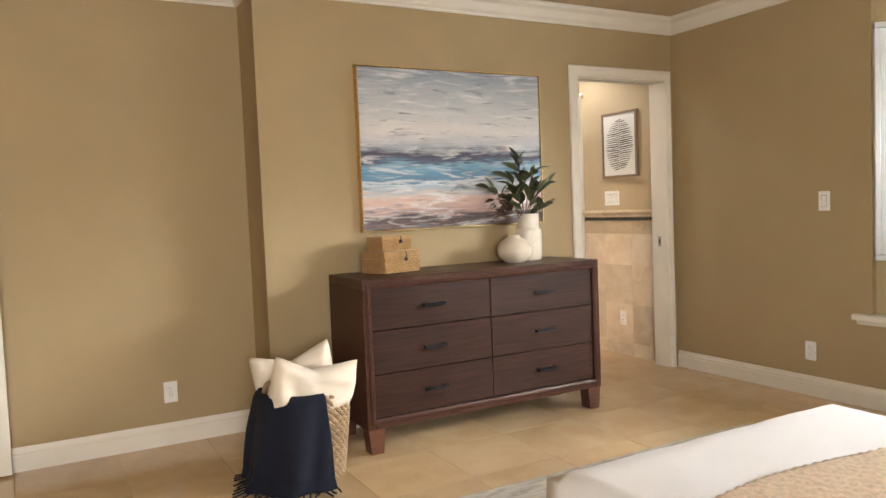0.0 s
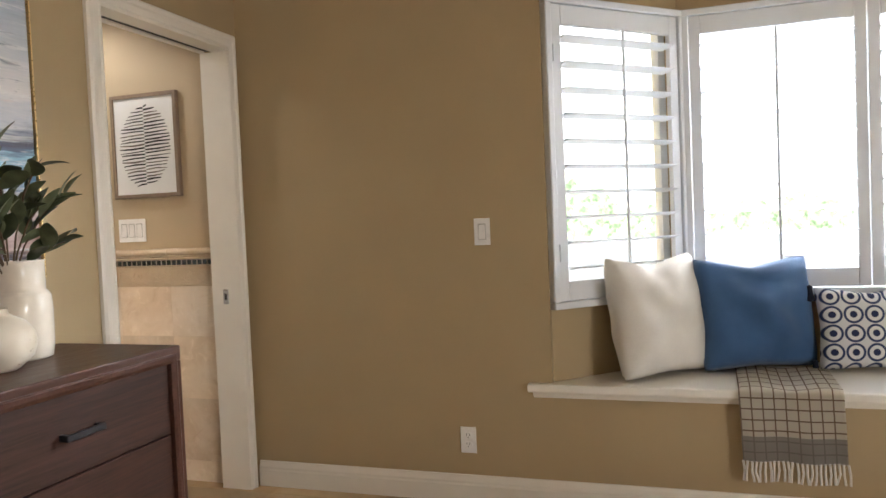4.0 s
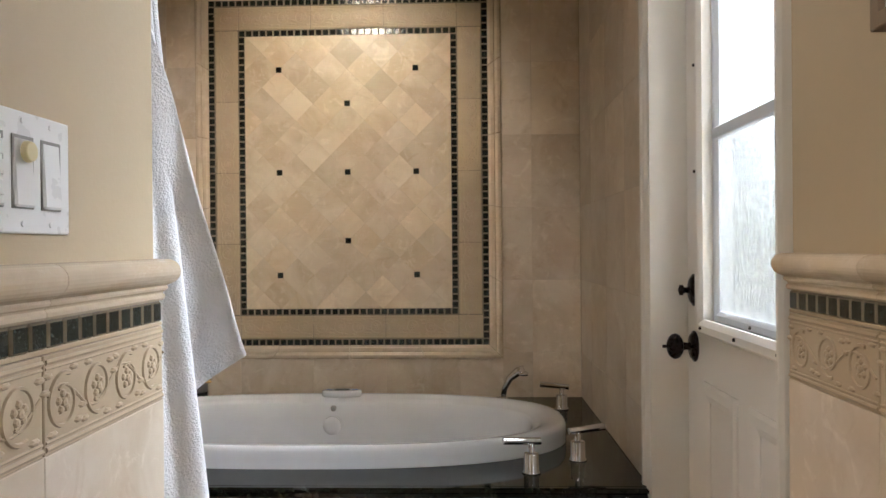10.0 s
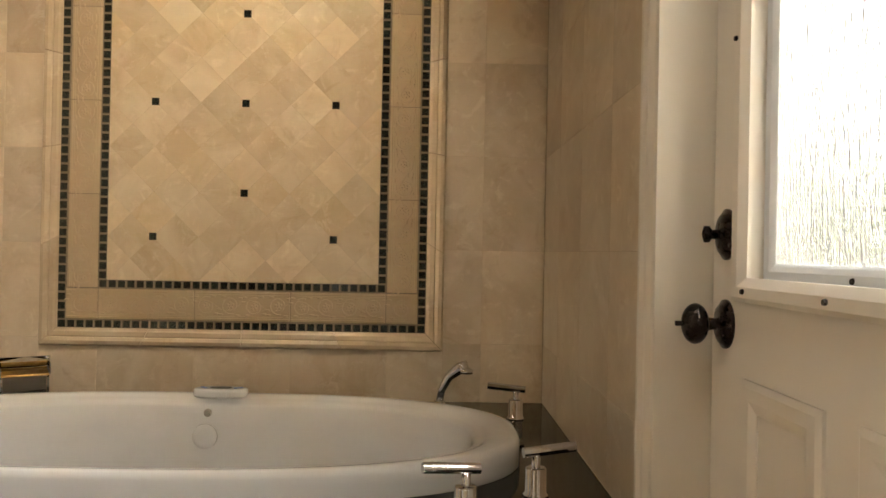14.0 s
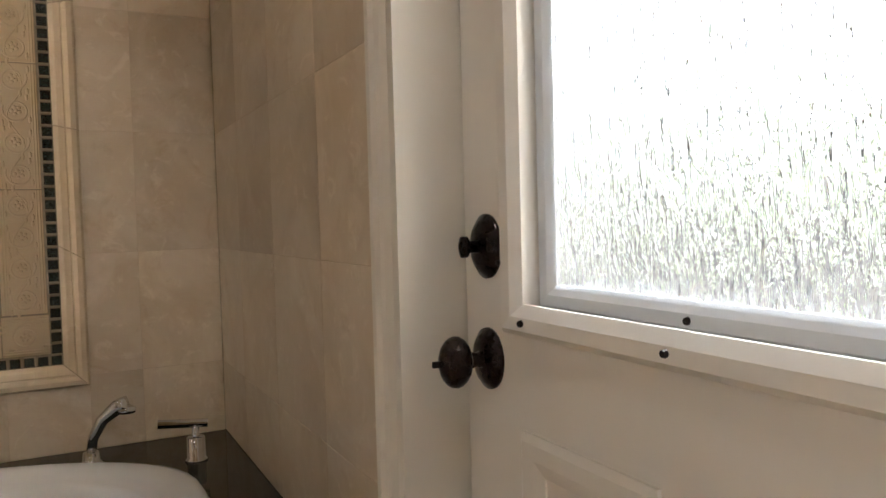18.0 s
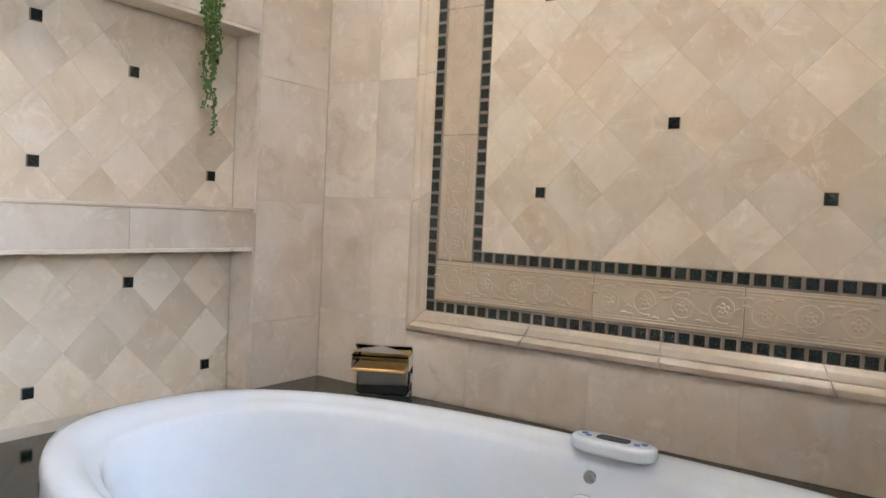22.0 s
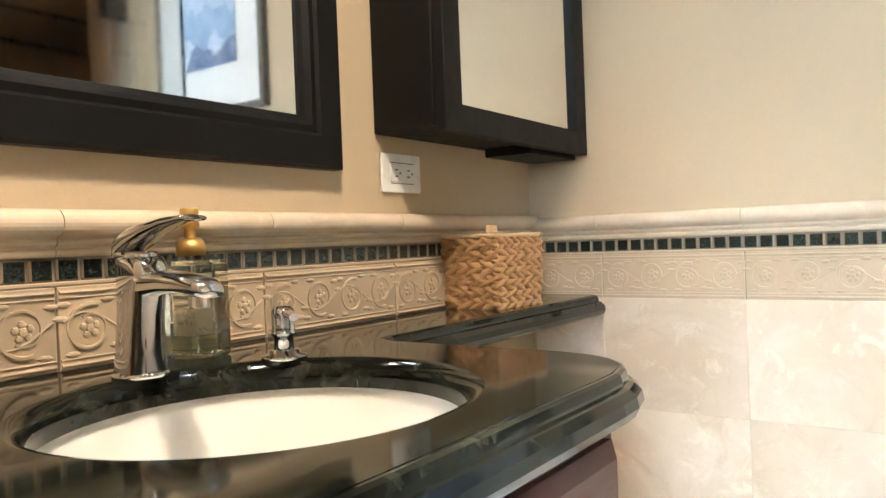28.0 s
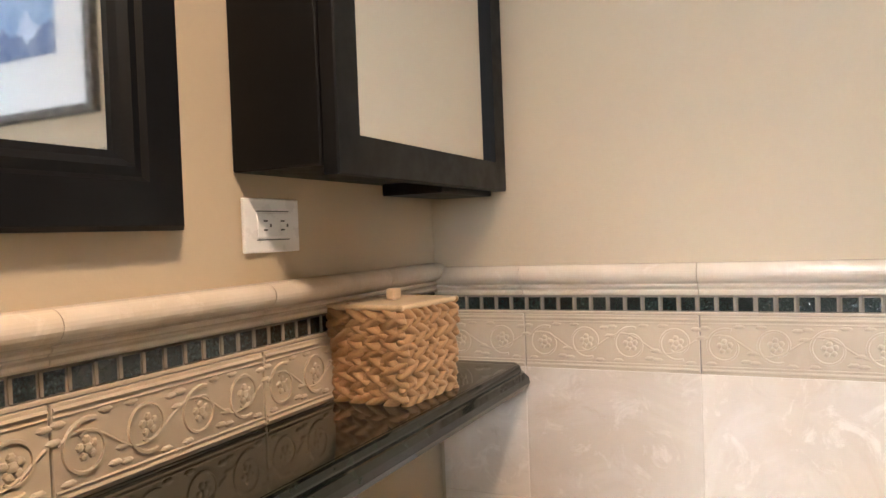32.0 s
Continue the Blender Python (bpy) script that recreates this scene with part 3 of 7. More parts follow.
def casing(name, plane, face, sgn, a0, a1, top, w=0.09, near=1.0, far=1.0):
    """A moulded door casing on the wall face, with its jamb."""
    sec = [(0, 0), (0, 0.012), (0.012, 0.018), (0.018, 0.014), (w * 0.55, 0.016), (w * 0.66, 0.022), (w * 0.87, 0.022), (w, 0.014), (w, 0)]
    bm = bmesh.new()
    for s0, s1 in ((a0, -1), (a1, 1)):
        for (u0, h0), (u1, h1) in zip(sec[1:-1], sec[2:-1]):
            kk = near if s1 < 0 else far
            lo, hi = s0 + s1 * u0 * kk, s0 + s1 * u1 * kk
            zt = top
            vs = []
            for u, h, zz in ((lo, h0, 0), (hi, h1, 0), (hi, h1, zt + u1), (lo, h0, zt + u0)):
                p = face + sgn * h
                vs.append(bm.verts.new((u, p, zz) if plane == "y" else (p, u, zz)))
            bm.faces.new(vs)
        edge = [(s0 + s1 * w * (near if s1 < 0 else far), 0.0), (s0 + s1 * w * (near if s1 < 0 else far), 0.014)]
        vs = [bm.verts.new((u, face + sgn * h, zz) if plane == "y" else (face + sgn * h, u, zz)) for (u, h), zz in ((edge[0], 0), (edge[1], 0), (edge[1], top + w), (edge[0], top + w))]
        bm.faces.new(vs)
    for (u0, h0), (u1, h1) in zip(sec[1:-1], sec[2:-1]):
        vs = []
        for a, h, zz in ((a0 - u0, h0, top + u0), (a1 + u0 * far, h0, top + u0), (a1 + u1 * far, h1, top + u1), (a0 - u1, h1, top + u1)):
            p = face + sgn * h
            vs.append(bm.verts.new((a, p, zz) if plane == "y" else (p, a, zz)))
        bm.faces.new(vs)
    bmesh.ops.recalc_face_normals(bm, faces=bm.faces)
    th = thing(name, "white painted moulded door casing", "door frame", kind="structure")
    part("casing", bm, TRIM, th)
    return th


# bedroom doorway with its pocket door slot
cas = casing("door_frame_1", "y", YD, -1, DOOR0, DOOR1, DOORH, 0.073, 1.0, 0.73)
for nm, x0, x1 in (("jamb", DOOR0 - 0.019, DOOR0), ("jamb", DOOR1, DOOR1 + 0.019)):
    part(nm, box(x0, x1, YD - 0.012, YB + 0.012, 0, DOORH), TRIM, cas)
bmh = bmesh.new()
box(DOOR0, DOOR1, YD - 0.012, YD + 0.075, DOORH, DOORH + 0.019, bm=bmh)
box(DOOR0, DOOR1, YD + 0.115, YB + 0.012, DOORH, DOORH + 0.019, bm=bmh)
part("head", bmh, TRIM, cas)
part("pocket_track", box(DOOR0, DOOR1, YD + 0.078, YD + 0.112, DOORH + 0.006, DOORH + 0.015), SLOT, cas, "dark pocket door track")
part("strike_plate", box(DOOR1 - 0.003, DOOR1 + 0.001, 4.055, 4.083, 0.878, 0.948, 0.001), NICKEL, cas, "satin nickel strike plate")
part("strike_hole", box(DOOR1 - 0.0036, DOOR1 - 0.002, 4.064, 4.074, 0.898, 0.928), SLOT, cas, "dark strike opening")
pk = thing("pocket_door", "white pocket door slid back into the wall", "door", kind="structure")
part("leaf", box(DOOR0 - 0.7, DOOR0 + 0.030, YD + 0.078, YD + 0.112, 0.012, DOORH - 0.004, 0.002), TRIM, pk)
part("edge_pull", box(DOOR0 + 0.0302, DOOR0 + 0.032, YD + 0.083, YD + 0.107, 0.868, 0.945, 0.001), NICKEL, pk, "satin nickel edge pull")
part("flush_pull", box(DOOR0 - 0.004, DOOR0 + 0.030, YD + 0.0735, YD + 0.0785, 0.868, 0.945, 0.001), NICKEL, pk, "satin nickel flush pull")
part("finger_recess", box(DOOR0 - 0.002, DOOR0 + 0.011, YD + 0.0728, YD + 0.0737, 0.880, 0.936, 0.0004), DARKMETAL, pk, "dark finger recess")
part("pull_hole", cyl(0.005, 0.005, 0.002, Matrix.Translation((DOOR0 + 0.023, YD + 0.0735, 0.907)) @ Matrix.Rotation(radians(90), 4, "X"), 12), SLOT, pk, "dark screw hole")

# outside door in the bathroom
cas2 = casing("door_frame_2", "x", XB, -1, ED0, ED1, 2.06, 0.058, 0.28)
for y0, y1 in ((ED0 - 0.001, ED0 + 0.018), (ED1 - 0.018, ED1 + 0.001)):
    part("jamb", box(XB - 0.012, XB + 0.16, y0, y1, 0, 2.058), TRIM, cas2)
part("head", box(XB - 0.012, XB + 0.16, ED0, ED1, 2.042, 2.061), TRIM, cas2)
for y0, y1 in ((ED0 + 0.018, ED0 + 0.03), (ED1 - 0.03, ED1 - 0.018)):
    part("door_stop", box(4.138, 4.152, y0, y1, 0, 2.042), TRIM, cas2)
part("threshold", box(XB + 0.01, XB + 0.159, ED0 + 0.02, ED1 - 0.02, 0.0, 0.018, 0.004), BRONZE, cas2, "dark metal threshold")

od = thing("outside_door", "cream white half-glazed outside door with rain glass, closed", "door", kind="structure")
SX = 4.08
y0, y1 = ED0 + 0.021, ED1 - 0.021
gy0, gy1, gz0, gz1, gm = 5.15, 5.666, 0.972, 1.86, 1.426
bmd = wall_with_holes("x", SX, SX + 0.044, y0, y1, 0.02, 2.038, [(gy0, gy1, gz0, gz1)])
part("slab", bmd, DOORPAINT, od)
sec = [(-0.03, 0.0), (-0.03, -0.010), (-0.02, -0.020), (-0.006, -0.020), (0.006, -0.008), (0.006, 0.0)]
ring = [(SX, gy0, gz0), (SX, gy1, gz0), (SX, gy1, gz1), (SX, gy0, gz1)]


def frame_yz(x, a0, a1, b0, b1, w, d, bevel=0.003, drop=0.0):
    """A rectangular frame in the plane x, w wide inwards from the outline, d deep towards -x."""
    bm = bmesh.new()
    o = [(a0, b0), (a1, b0), (a1, b1), (a0, b1)]
    i = [(a0 + w, b0 + w), (a1 - w, b0 + w), (a1 - w, b1 - w), (a0 + w, b1 - w)]
    prof = [(0.0, 0.0), (0.0, 0.6), (0.2, 1.0), (0.62, 0.9), (1.0, 0.35), (1.0, 0.0)]
    rings = []
    for k, h in prof:
        rings.append([bm.verts.new((x - d * h, p[0] + (q[0] - p[0]) * k, p[1] + (q[1] - p[1]) * k)) for p, q in zip(o, i)])
    for a, b in zip(rings, rings[1:]):
        for j in range(4):
            jj = (j + 1) % 4
            bm.faces.new((a[j], a[jj], b[jj], b[j]))
    bmesh.ops.recalc_face_normals(bm, faces=bm.faces)
    return bm


part("glazing_bead", frame_yz(SX + 0.001, gy0 - 0.028, gy1 + 0.028, gz0 - 0.028, gz1 + 0.028, 0.036, 0.018), DOORPAINT, od)
part("sash", frame_yz(SX + 0.034, gy0, gy1, gz0, gz1, 0.03, 0.014), SHUTTER, od)
part("sash_rail", box(SX + 0.016, SX + 0.036, gy0 + 0.01, gy1 - 0.01, gm - 0.014, gm + 0.014, 0.003), SHUTTER, od)
part("pane", box(SX + 0.026, SX + 0.030, gy0 + 0.02, gy1 - 0.02, gz0 + 0.02, gm, 0), RAIN, od, "textured rain glass").visible_shadow = False
part("pane", box(SX + 0.031, SX + 0.035, gy0 + 0.02, gy1 - 0.02, gm, gz1 - 0.02, 0), RAIN, od, "textured rain glass").visible_shadow = False
part("blind_rail", box(SX + 0.002, SX + 0.016, gy0 + 0.012, gy1 - 0.012, gz1 - 0.028, gz1 - 0.012, 0.002), SHUTTER, od)
for a in (y0 + 0.13, y0 + 0.43):
    part("panel", frame_yz(SX + 0.001, a, a + 0.225, 0.22, 0.83, 0.045, 0.010), DOORPAINT, od, "raised moulded panel")
screw = cyl(0.0045, 0.0035, 0.004, Matrix.Rotation(radians(-90), 4, "Y"), 8)
sme = mesh_of(screw, "screw", BRONZE)
for a, b in ((gy1 - 0.02, gz0 - 0.012), (gy0 + 0.05, gz0 - 0.012), (5.42, gz0 - 0.012), (gy1 + 0.024, 1.028), (gy1 + 0.016, 1.34), (gy1 + 0.016, 1.60), (5.43, gz0 + 0.012)):
    piece("screw", sme, od, Matrix.Translation((SX - 0.016 if b < gz0 or a > gy1 else SX + 0.022, a, b)))
QX = Matrix.Rotation(radians(-90), 4, "Y")
KY = 5.743


def door_rose(z, sx=1.0):
    return lathe([(0.0, 0.0), (0.034, 0.0), (0.034, 0.004), (0.028, 0.008), (0.026, 0.011), (0.018, 0.014), (0.0, 0.015)], 28, Matrix.Translation((SX, KY, z)) @ QX, sx, 1.0)


kn = part("door_knob", door_rose(0.904, 1.15), BRONZE, od, "dark bronze egg-shaped knob", True)
part("neck", lathe([(0.012, 0.012), (0.009, 0.02), (0.011, 0.032), (0.0, 0.034)], 18, Matrix.Translation((SX, KY, 0.904)) @ QX), BRONZE, kn, "", True)
part("egg", lathe([(0, 0.028)] + [(0.0225 * math.sin(math.pi * i / 12), 0.050 - 0.0215 * math.cos(math.pi * i / 12)) for i in range(1, 12)] + [(0, 0.072)], 24, Matrix.Translation((SX, KY, 0.904)) @ QX, 1.45, 1.0), BRONZE, kn, "", True)
part("turn_button", box(SX - 0.082, SX - 0.070, KY - 0.0025, KY + 0.0025, 0.900, 0.908, 0.001), BRONZE, kn)
db = part("deadbolt", door_rose(1.046, 1.2), BRONZE, od, "dark bronze oval deadbolt", True)
part("thumb_turn", lathe([(0.0, 0.012), (0.007, 0.012), (0.006, 0.026), (0.011, 0.03), (0.011, 0.038), (0.0, 0.042)], 16, Matrix.Translation((SX, KY, 1.046)) @ QX, 1.2, 0.7), BRONZE, db, "", True)
for hz in (0.25, 1.0, 1.8):
    part("hinge", cyl(0.006, 0.006, 0.09, Matrix.Translation((SX - 0.004, y0 - 0.002, hz)), 10), NICKEL, od)

# far side of the outside door
solid("yard", box(4.16, 40, -30, 40, -0.06, -0.03), plain("pale paving", (0.35, 0.33, 0.30), 0.9, var=0.1, scale=2.0), "pale ground outside", "ground", kind="structure")
# unseen wall, added to keep the bay lamp's light off the outside door
solid("wall_garden", box(4.157, 7.6, 4.50, 4.62, -0.03, 2.6), PAINT_BATH, "unseen plain wall added outside to block the bay lamp", "wall")

# ---- bay window seat ----
BA, BB, BC = (4.06, 2.55), (4.58, 2.03), (4.58, -0.35)
solid("bay_floor", prism([(XR + 0.125, 2.5), (4.62, 2.0), (4.62, -0.4), (XR + 0.125, -0.4)], 0.0, 0.47), PAINT_BED, "tan painted base of the window seat", "wall")
solid("bay_ceiling", prism([(XR + 0.122, 2.6), (4.9, 2.6), (4.9, -0.6), (XR + 0.122, -0.6)], 2.30, 2.45), CEILING, "tan painted bay ceiling", "ceiling")


def bay_wall(name, p, q, holes, z0=0.0, z1=2.3, t=0.12):
    d = Vector((q[0] - p[0], q[1] - p[1], 0))
    L = d.length
    bm = wall_with_holes("y", 0, t, -0.02, L + 0.02, z0, z1, holes)
    m = Matrix.Translation((p[0], p[1], 0)) @ Matrix.Rotation(math.atan2(d.y, d.x), 4, "Z")
    return solid(name, bm, PAINT_BED, "tan painted bay wall with a window opening", "wall", m=m), m, L


W0, W1 = 0.835, 2.13
_, MA, LA = bay_wall("wall_bay_angled", BA, BB, [(0.02, 0.72, W0 + 0.02, W1 - 0.02)])
_, MB, LB = bay_wall("wall_bay_front", BB, BC, [(0.04, 2.2, W0 + 0.02, W1 - 0.02)])
solid("wall_bay_south", box(XR + 0.1, 4.7, -0.46, -0.36, 0, 2.3), PAINT_BED, "tan painted bay wall", "wall")
sill = thing("window_seat_top", "white painted moulded window seat board", "window seat", kind="structure")
part("board", prism([(3.975, 2.66), (4.05, 2.66), (4.05, 2.55), (4.57, 2.03), (4.57, -0.35), (3.975, -0.35)], 0.495, 0.53, 0.006), TRIM, sill)
part("apron_moulding", sweep([(XR + 0.002, 2.64, 0.47), (XR + 0.002, -0.35, 0.47)], [(0.0, 0.0), (0.012, 0.0), (0.018, 0.012), (0.028, 0.024), (0.0, 0.024)]), TRIM, sill)


def shutter(name, m, a0, a1, panels, label, tilt=-8.0, rods=True):
    th = thing(name, label, "shutter", m, kind="structure")
    fr = bmesh.new()
    for x0, x1, z0, z1 in ((a0, a1, W0, W0 + 0.03), (a0, a1, W1 - 0.03, W1), (a0, a0 + 0.03, W0 + 0.03, W1 - 0.03), (a1 - 0.03, a1, W0 + 0.03, W1 - 0.03)):
        box(x0, x1, -0.055, 0.02, z0, z1, 0.004, bm=fr)
    part("frame", fr, SHUTTER, th)
    w = (a1 - a0 - 0.06) / panels
    lou = bmesh.new()
    n = 10
    zb, zt = W0 + 0.03 + 0.085, W1 - 0.03 - 0.085
    pitch = (zt - zb) / n
    lw = w - 0.1
    tmp = prism(ngon(0.044, 0.0055, 12), -lw / 2, lw / 2, m=Matrix.Rotation(radians(90), 4, "Y") @ Matrix.Rotation(radians(90), 4, "Z"))
    lme = mesh_of(tmp, "louvre", SHUTTER)
    for k in range(panels):
        b0 = a0 + 0.03 + k * w
        pb = bmesh.new()
        for x0, x1, z0, z1 in ((b0 + 0.002, b0 + 0.05, W0 + 0.033, W1 - 0.033), (b0 + w - 0.05, b0 + w - 0.002, W0 + 0.033, W1 - 0.033), (b0 + 0.05, b0 + w - 0.05, W0 + 0.033, zb), (b0 + 0.05, b0 + w - 0.05, zt, W1 - 0.033)):
            box(x0, x1, -0.045, -0.018, z0, z1, 0.003, bm=pb)
        p = part("shutter_panel", pb, SHUTTER, th)
        for i in range(n):
            piece("louvre", lme, p, Matrix.Translation((b0 + w / 2, -0.031, zb + pitch * (i + 0.5))) @ Matrix.Rotation(radians(tilt), 4, "X"))
        part("tilt_rod", box(b0 + w / 2 - 0.006, b0 + w / 2 + 0.006, -0.088, -0.076, zb + 0.02, zt - 0.01, 0.002), SHUTTER, p)
        part("hinge", box(b0 + 0.001, b0 + 0.006, -0.058, -0.05, W0 + 0.2, W0 + 0.27, 0.001), SHUTTER, p)
        part("hinge", box(b0 + 0.001, b0 + 0.006, -0.058, -0.05, W1 - 0.27, W1 - 0.2, 0.001), SHUTTER, p)
    pane = part("pane", box(a0 + 0.02, a1 - 0.02, 0.07, 0.076, W0 + 0.02, W1 - 0.02), CLEAR, th, "clear window glass")
    pane.visible_shadow = False
    wf = bmesh.new()
    for x0, x1, z0, z1 in ((a0 + 0.02, a1 - 0.02, W0 + 0.02, W0 + 0.06), (a0 + 0.02, a1 - 0.02, W1 - 0.06, W1 - 0.02), (a0 + 0.02, a0 + 0.06, W0 + 0.06, W1 - 0.06), (a1 - 0.06, a1 - 0.02, W0 + 0.06, W1 - 0.06)):
        box(x0, x1, 0.05, 0.1, z0, z1, bm=wf)
    part("window_frame", wf, SHUTTER, th)
    return th


shutter("window_1", MA, -0.03, LA - 0.01, 1, "white plantation shutter over the angled bay window, louvres open")
shutter("window_2", MB, 0.02, LB - 0.15, 3, "white plantation shutters over the front bay window, louvres open")

# ---- floor ----
fl = thing("floor", "honed cream travertine tile floor", "floor", kind="structure")
part("bed", box(XW - 0.1, 4.16, YS - 0.1, YT, -0.08, -0.004), GROUT, fl)
TP = 0.457
tme = mesh_of(box(-TP / 2 + 0.0012, TP / 2 - 0.0012, -TP / 2 + 0.0012, TP / 2 - 0.0012, -0.02, 0.0, 0.001), "tile", FLOORTILE)
rest = bmesh.new()
for i in range(-7, 9):
    for j in range(-12, 9):
        x, y = 0.26 + TP * (i + 0.5), 3.41 + TP * (j + 0.5)
        if x < XW - 0.1 or x > 4.15 or y < YS - 0.1 or y > YT:
            continue
        near = (y > 1.2 and x > -0.6) and (y < 6.0)
        if near:
            piece("tile", tme, fl, Matrix.Translation((x, y, 0)) @ Matrix.Rotation(radians(90 * ((i * 7 + j * 3) % 4)), 4, "Z"))
        else:
            box(x - TP / 2 + 0.0012, x + TP / 2 - 0.0012, y - TP / 2 + 0.0012, y + TP / 2 - 0.0012, -0.02, 0, bm=rest)
tagged(part("tiles", rest, FLOORTILE, fl), kind="stuff")

# ---- bedroom things ----
def drawer_handle(parent, x, y, z, w=0.13):
    h = bmesh.new()
    box(x - w / 2, x + w / 2, y - 0.03, y - 0.022, z - 0.009, z + 0.009, 0.002, bm=h)
    for s in (-1, 1):
        box(x + s * (w / 2 - 0.008) - 0.006, x + s * (w / 2 - 0.008) + 0.006, y - 0.024, y, z - 0.008, z + 0.008, 0.001, bm=h)
    return part("handle", h, DARKMETAL, parent, "dark metal bar handle")


DX0, DX1, DY0, DY1, DZ = 1.346, 2.848, 3.49, 3.955, 0.882
dr = thing("dresser", "dark walnut six-drawer dresser with tapered feet", "dresser", Matrix.Translation(((DX0 + DX1) / 2, (DY0 + DY1) / 2, 0)))
hx, hy = (DX1 - DX0) / 2, (DY1 - DY0) / 2
part("top", box(-hx, hx, -hy, hy, DZ - 0.045, DZ, 0.004, 2), DRESSEREDGE, dr)
for s in (-1, 1):
    part("side", box(s * hx - (0.045 if s > 0 else 0), s * hx + (0.045 if s < 0 else 0), -hy, hy, 0.125, DZ - 0.045, 0.004, 2), DRESSEREDGE, dr)
part("bottom_rail", box(-hx + 0.045, hx - 0.045, -hy, hy, 0.125, 0.175, 0.006, 2), DRESSEREDGE, dr)
part("back", box(-hx + 0.045, hx - 0.045, hy - 0.01, hy - 0.002, 0.175, DZ - 0.045), DRESSEREDGE, dr)
part("inner_frame", box(-hx + 0.045, hx - 0.045, -hy + 0.03, -hy + 0.05, 0.175, DZ - 0.045), SLOT, dr)
bev = frame_yz(0, -hx + 0.02, hx - 0.02, 0.15, DZ - 0.022, 0.027, 0.008)
part("front_bevel", bev, DRESSEREDGE, dr, "", False, Matrix.Translation((0, -hy + 0.002, 0)) @ Matrix.Rotation(radians(90), 4, "Z") @ Matrix.Diagonal((1, -1, 1, 1)))
rows = [0.178, 0.399, 0.620, DZ - 0.047]
for k in range(3):
    for s in (0, 1):
        a = -hx + 0.047 + s * (hx - 0.047) + 0.0015
        b = a + hx - 0.05
        d = part("drawer", box(a, b, -hy + 0.010, -hy + 0.03, rows[k] + 0.002, rows[k + 1] - 0.002, 0.002), DRESSER, dr)
        drawer_handle(d, (a + b) / 2, -hy + 0.010, (rows[k] + rows[k + 1]) / 2)
for sx in (-1, 1):
    for sy in (-1, 1):
        f = prism([(-0.045, -0.04), (0.045, -0.04), (0.045, 0.04), (-0.045, 0.04)], 0, 0.126)
        for v in f.verts:
            if v.co.z < 0.01:
                v.co.x *= 0.72
        part("foot", f, FOOTWOOD, dr, "red-brown tapered foot", False, Matrix.Translation((sx * (hx - 0.05), sy * (hy - 0.045), 0)))


def seascape():
    m, nt, b = mat("painted seascape")
    tc = nt.nodes.new("ShaderNodeTexCoord")
    sep = nt.nodes.new("ShaderNodeSeparateXYZ")
    link(nt, tc.outputs["Object"], sep.inputs[0])
    v = coords(nt, (1.5, 1, 9))
    wob = noise_node(nt, v, 2.2, 7, 0.62, 0.5)
    fine = noise_node(nt, coords(nt, (2.6, 1, 34)), 2.4, 6, 0.65, 0.4)
    z = math_node(nt, "ADD", math_node(nt, "MULTIPLY", sep.outputs["Z"], 1.09), 0.5)
    zz = math_node(nt, "ADD", z, math_node(nt, "MULTIPLY", math_node(nt, "SUBTRACT", wob, 0.5), 0.14))
    zz = math_node(nt, "ADD", zz, math_node(nt, "MULTIPLY", math_node(nt, "SUBTRACT", fine, 0.5), 0.13))
    c = ramp(nt, zz, [(0.02, (0.13, 0.085, 0.08)), (0.07, (0.07, 0.048, 0.052)), (0.10, (0.42, 0.28, 0.25)), (0.17, (0.66, 0.46, 0.39)), (0.215, (0.62, 0.55, 0.52)),
                      (0.25, (0.36, 0.46, 0.54)), (0.28, (0.66, 0.71, 0.74)), (0.305, (0.10, 0.22, 0.36)), (0.35, (0.12, 0.29, 0.47)), (0.39, (0.22, 0.40, 0.55)), (0.42, (0.08, 0.11, 0.19)),
                      (0.465, (0.062, 0.058, 0.095)), (0.49, (0.25, 0.28, 0.36)), (0.53, (0.52, 0.54, 0.60)), (0.62, (0.74, 0.71, 0.71)), (0.76, (0.54, 0.57, 0.61)),
                      (0.88, (0.42, 0.46, 0.52)), (1.0, (0.26, 0.30, 0.38))])
    streak = noise_node(nt, coords(nt, (0.9, 1, 7)), 4.0, 6, 0.6, 0.9)
    c = mix(nt, ramp(nt, streak, [(0.50, (0, 0, 0)), (0.66, (0.75, 0.75, 0.75))]), c, (0.80, 0.79, 0.79))
    s2 = noise_node(nt, coords(nt, (1.0, 1, 8), turn=(0, 3, 0)), 4.6, 7, 0.66, 0.7)
    c = mix(nt, ramp(nt, s2, [(0.56, (0, 0, 0)), (0.68, (0.8, 0.8, 0.8))]), c, (0.13, 0.16, 0.22))
    s3 = noise_node(nt, coords(nt, (1.3, 1, 10), turn=(0, -3, 0)), 3.4, 6, 0.6, 0.6)
    c = mix(nt, ramp(nt, s3, [(0.60, (0, 0, 0)), (0.72, (0.5, 0.5, 0.5))]), c, (0.70, 0.52, 0.47))
    link(nt, c, b.inputs["Base Color"])
    b.inputs["Roughness"].default_value = 0.45
    bump(nt, b, streak, 0.25, 0.003)
    return m


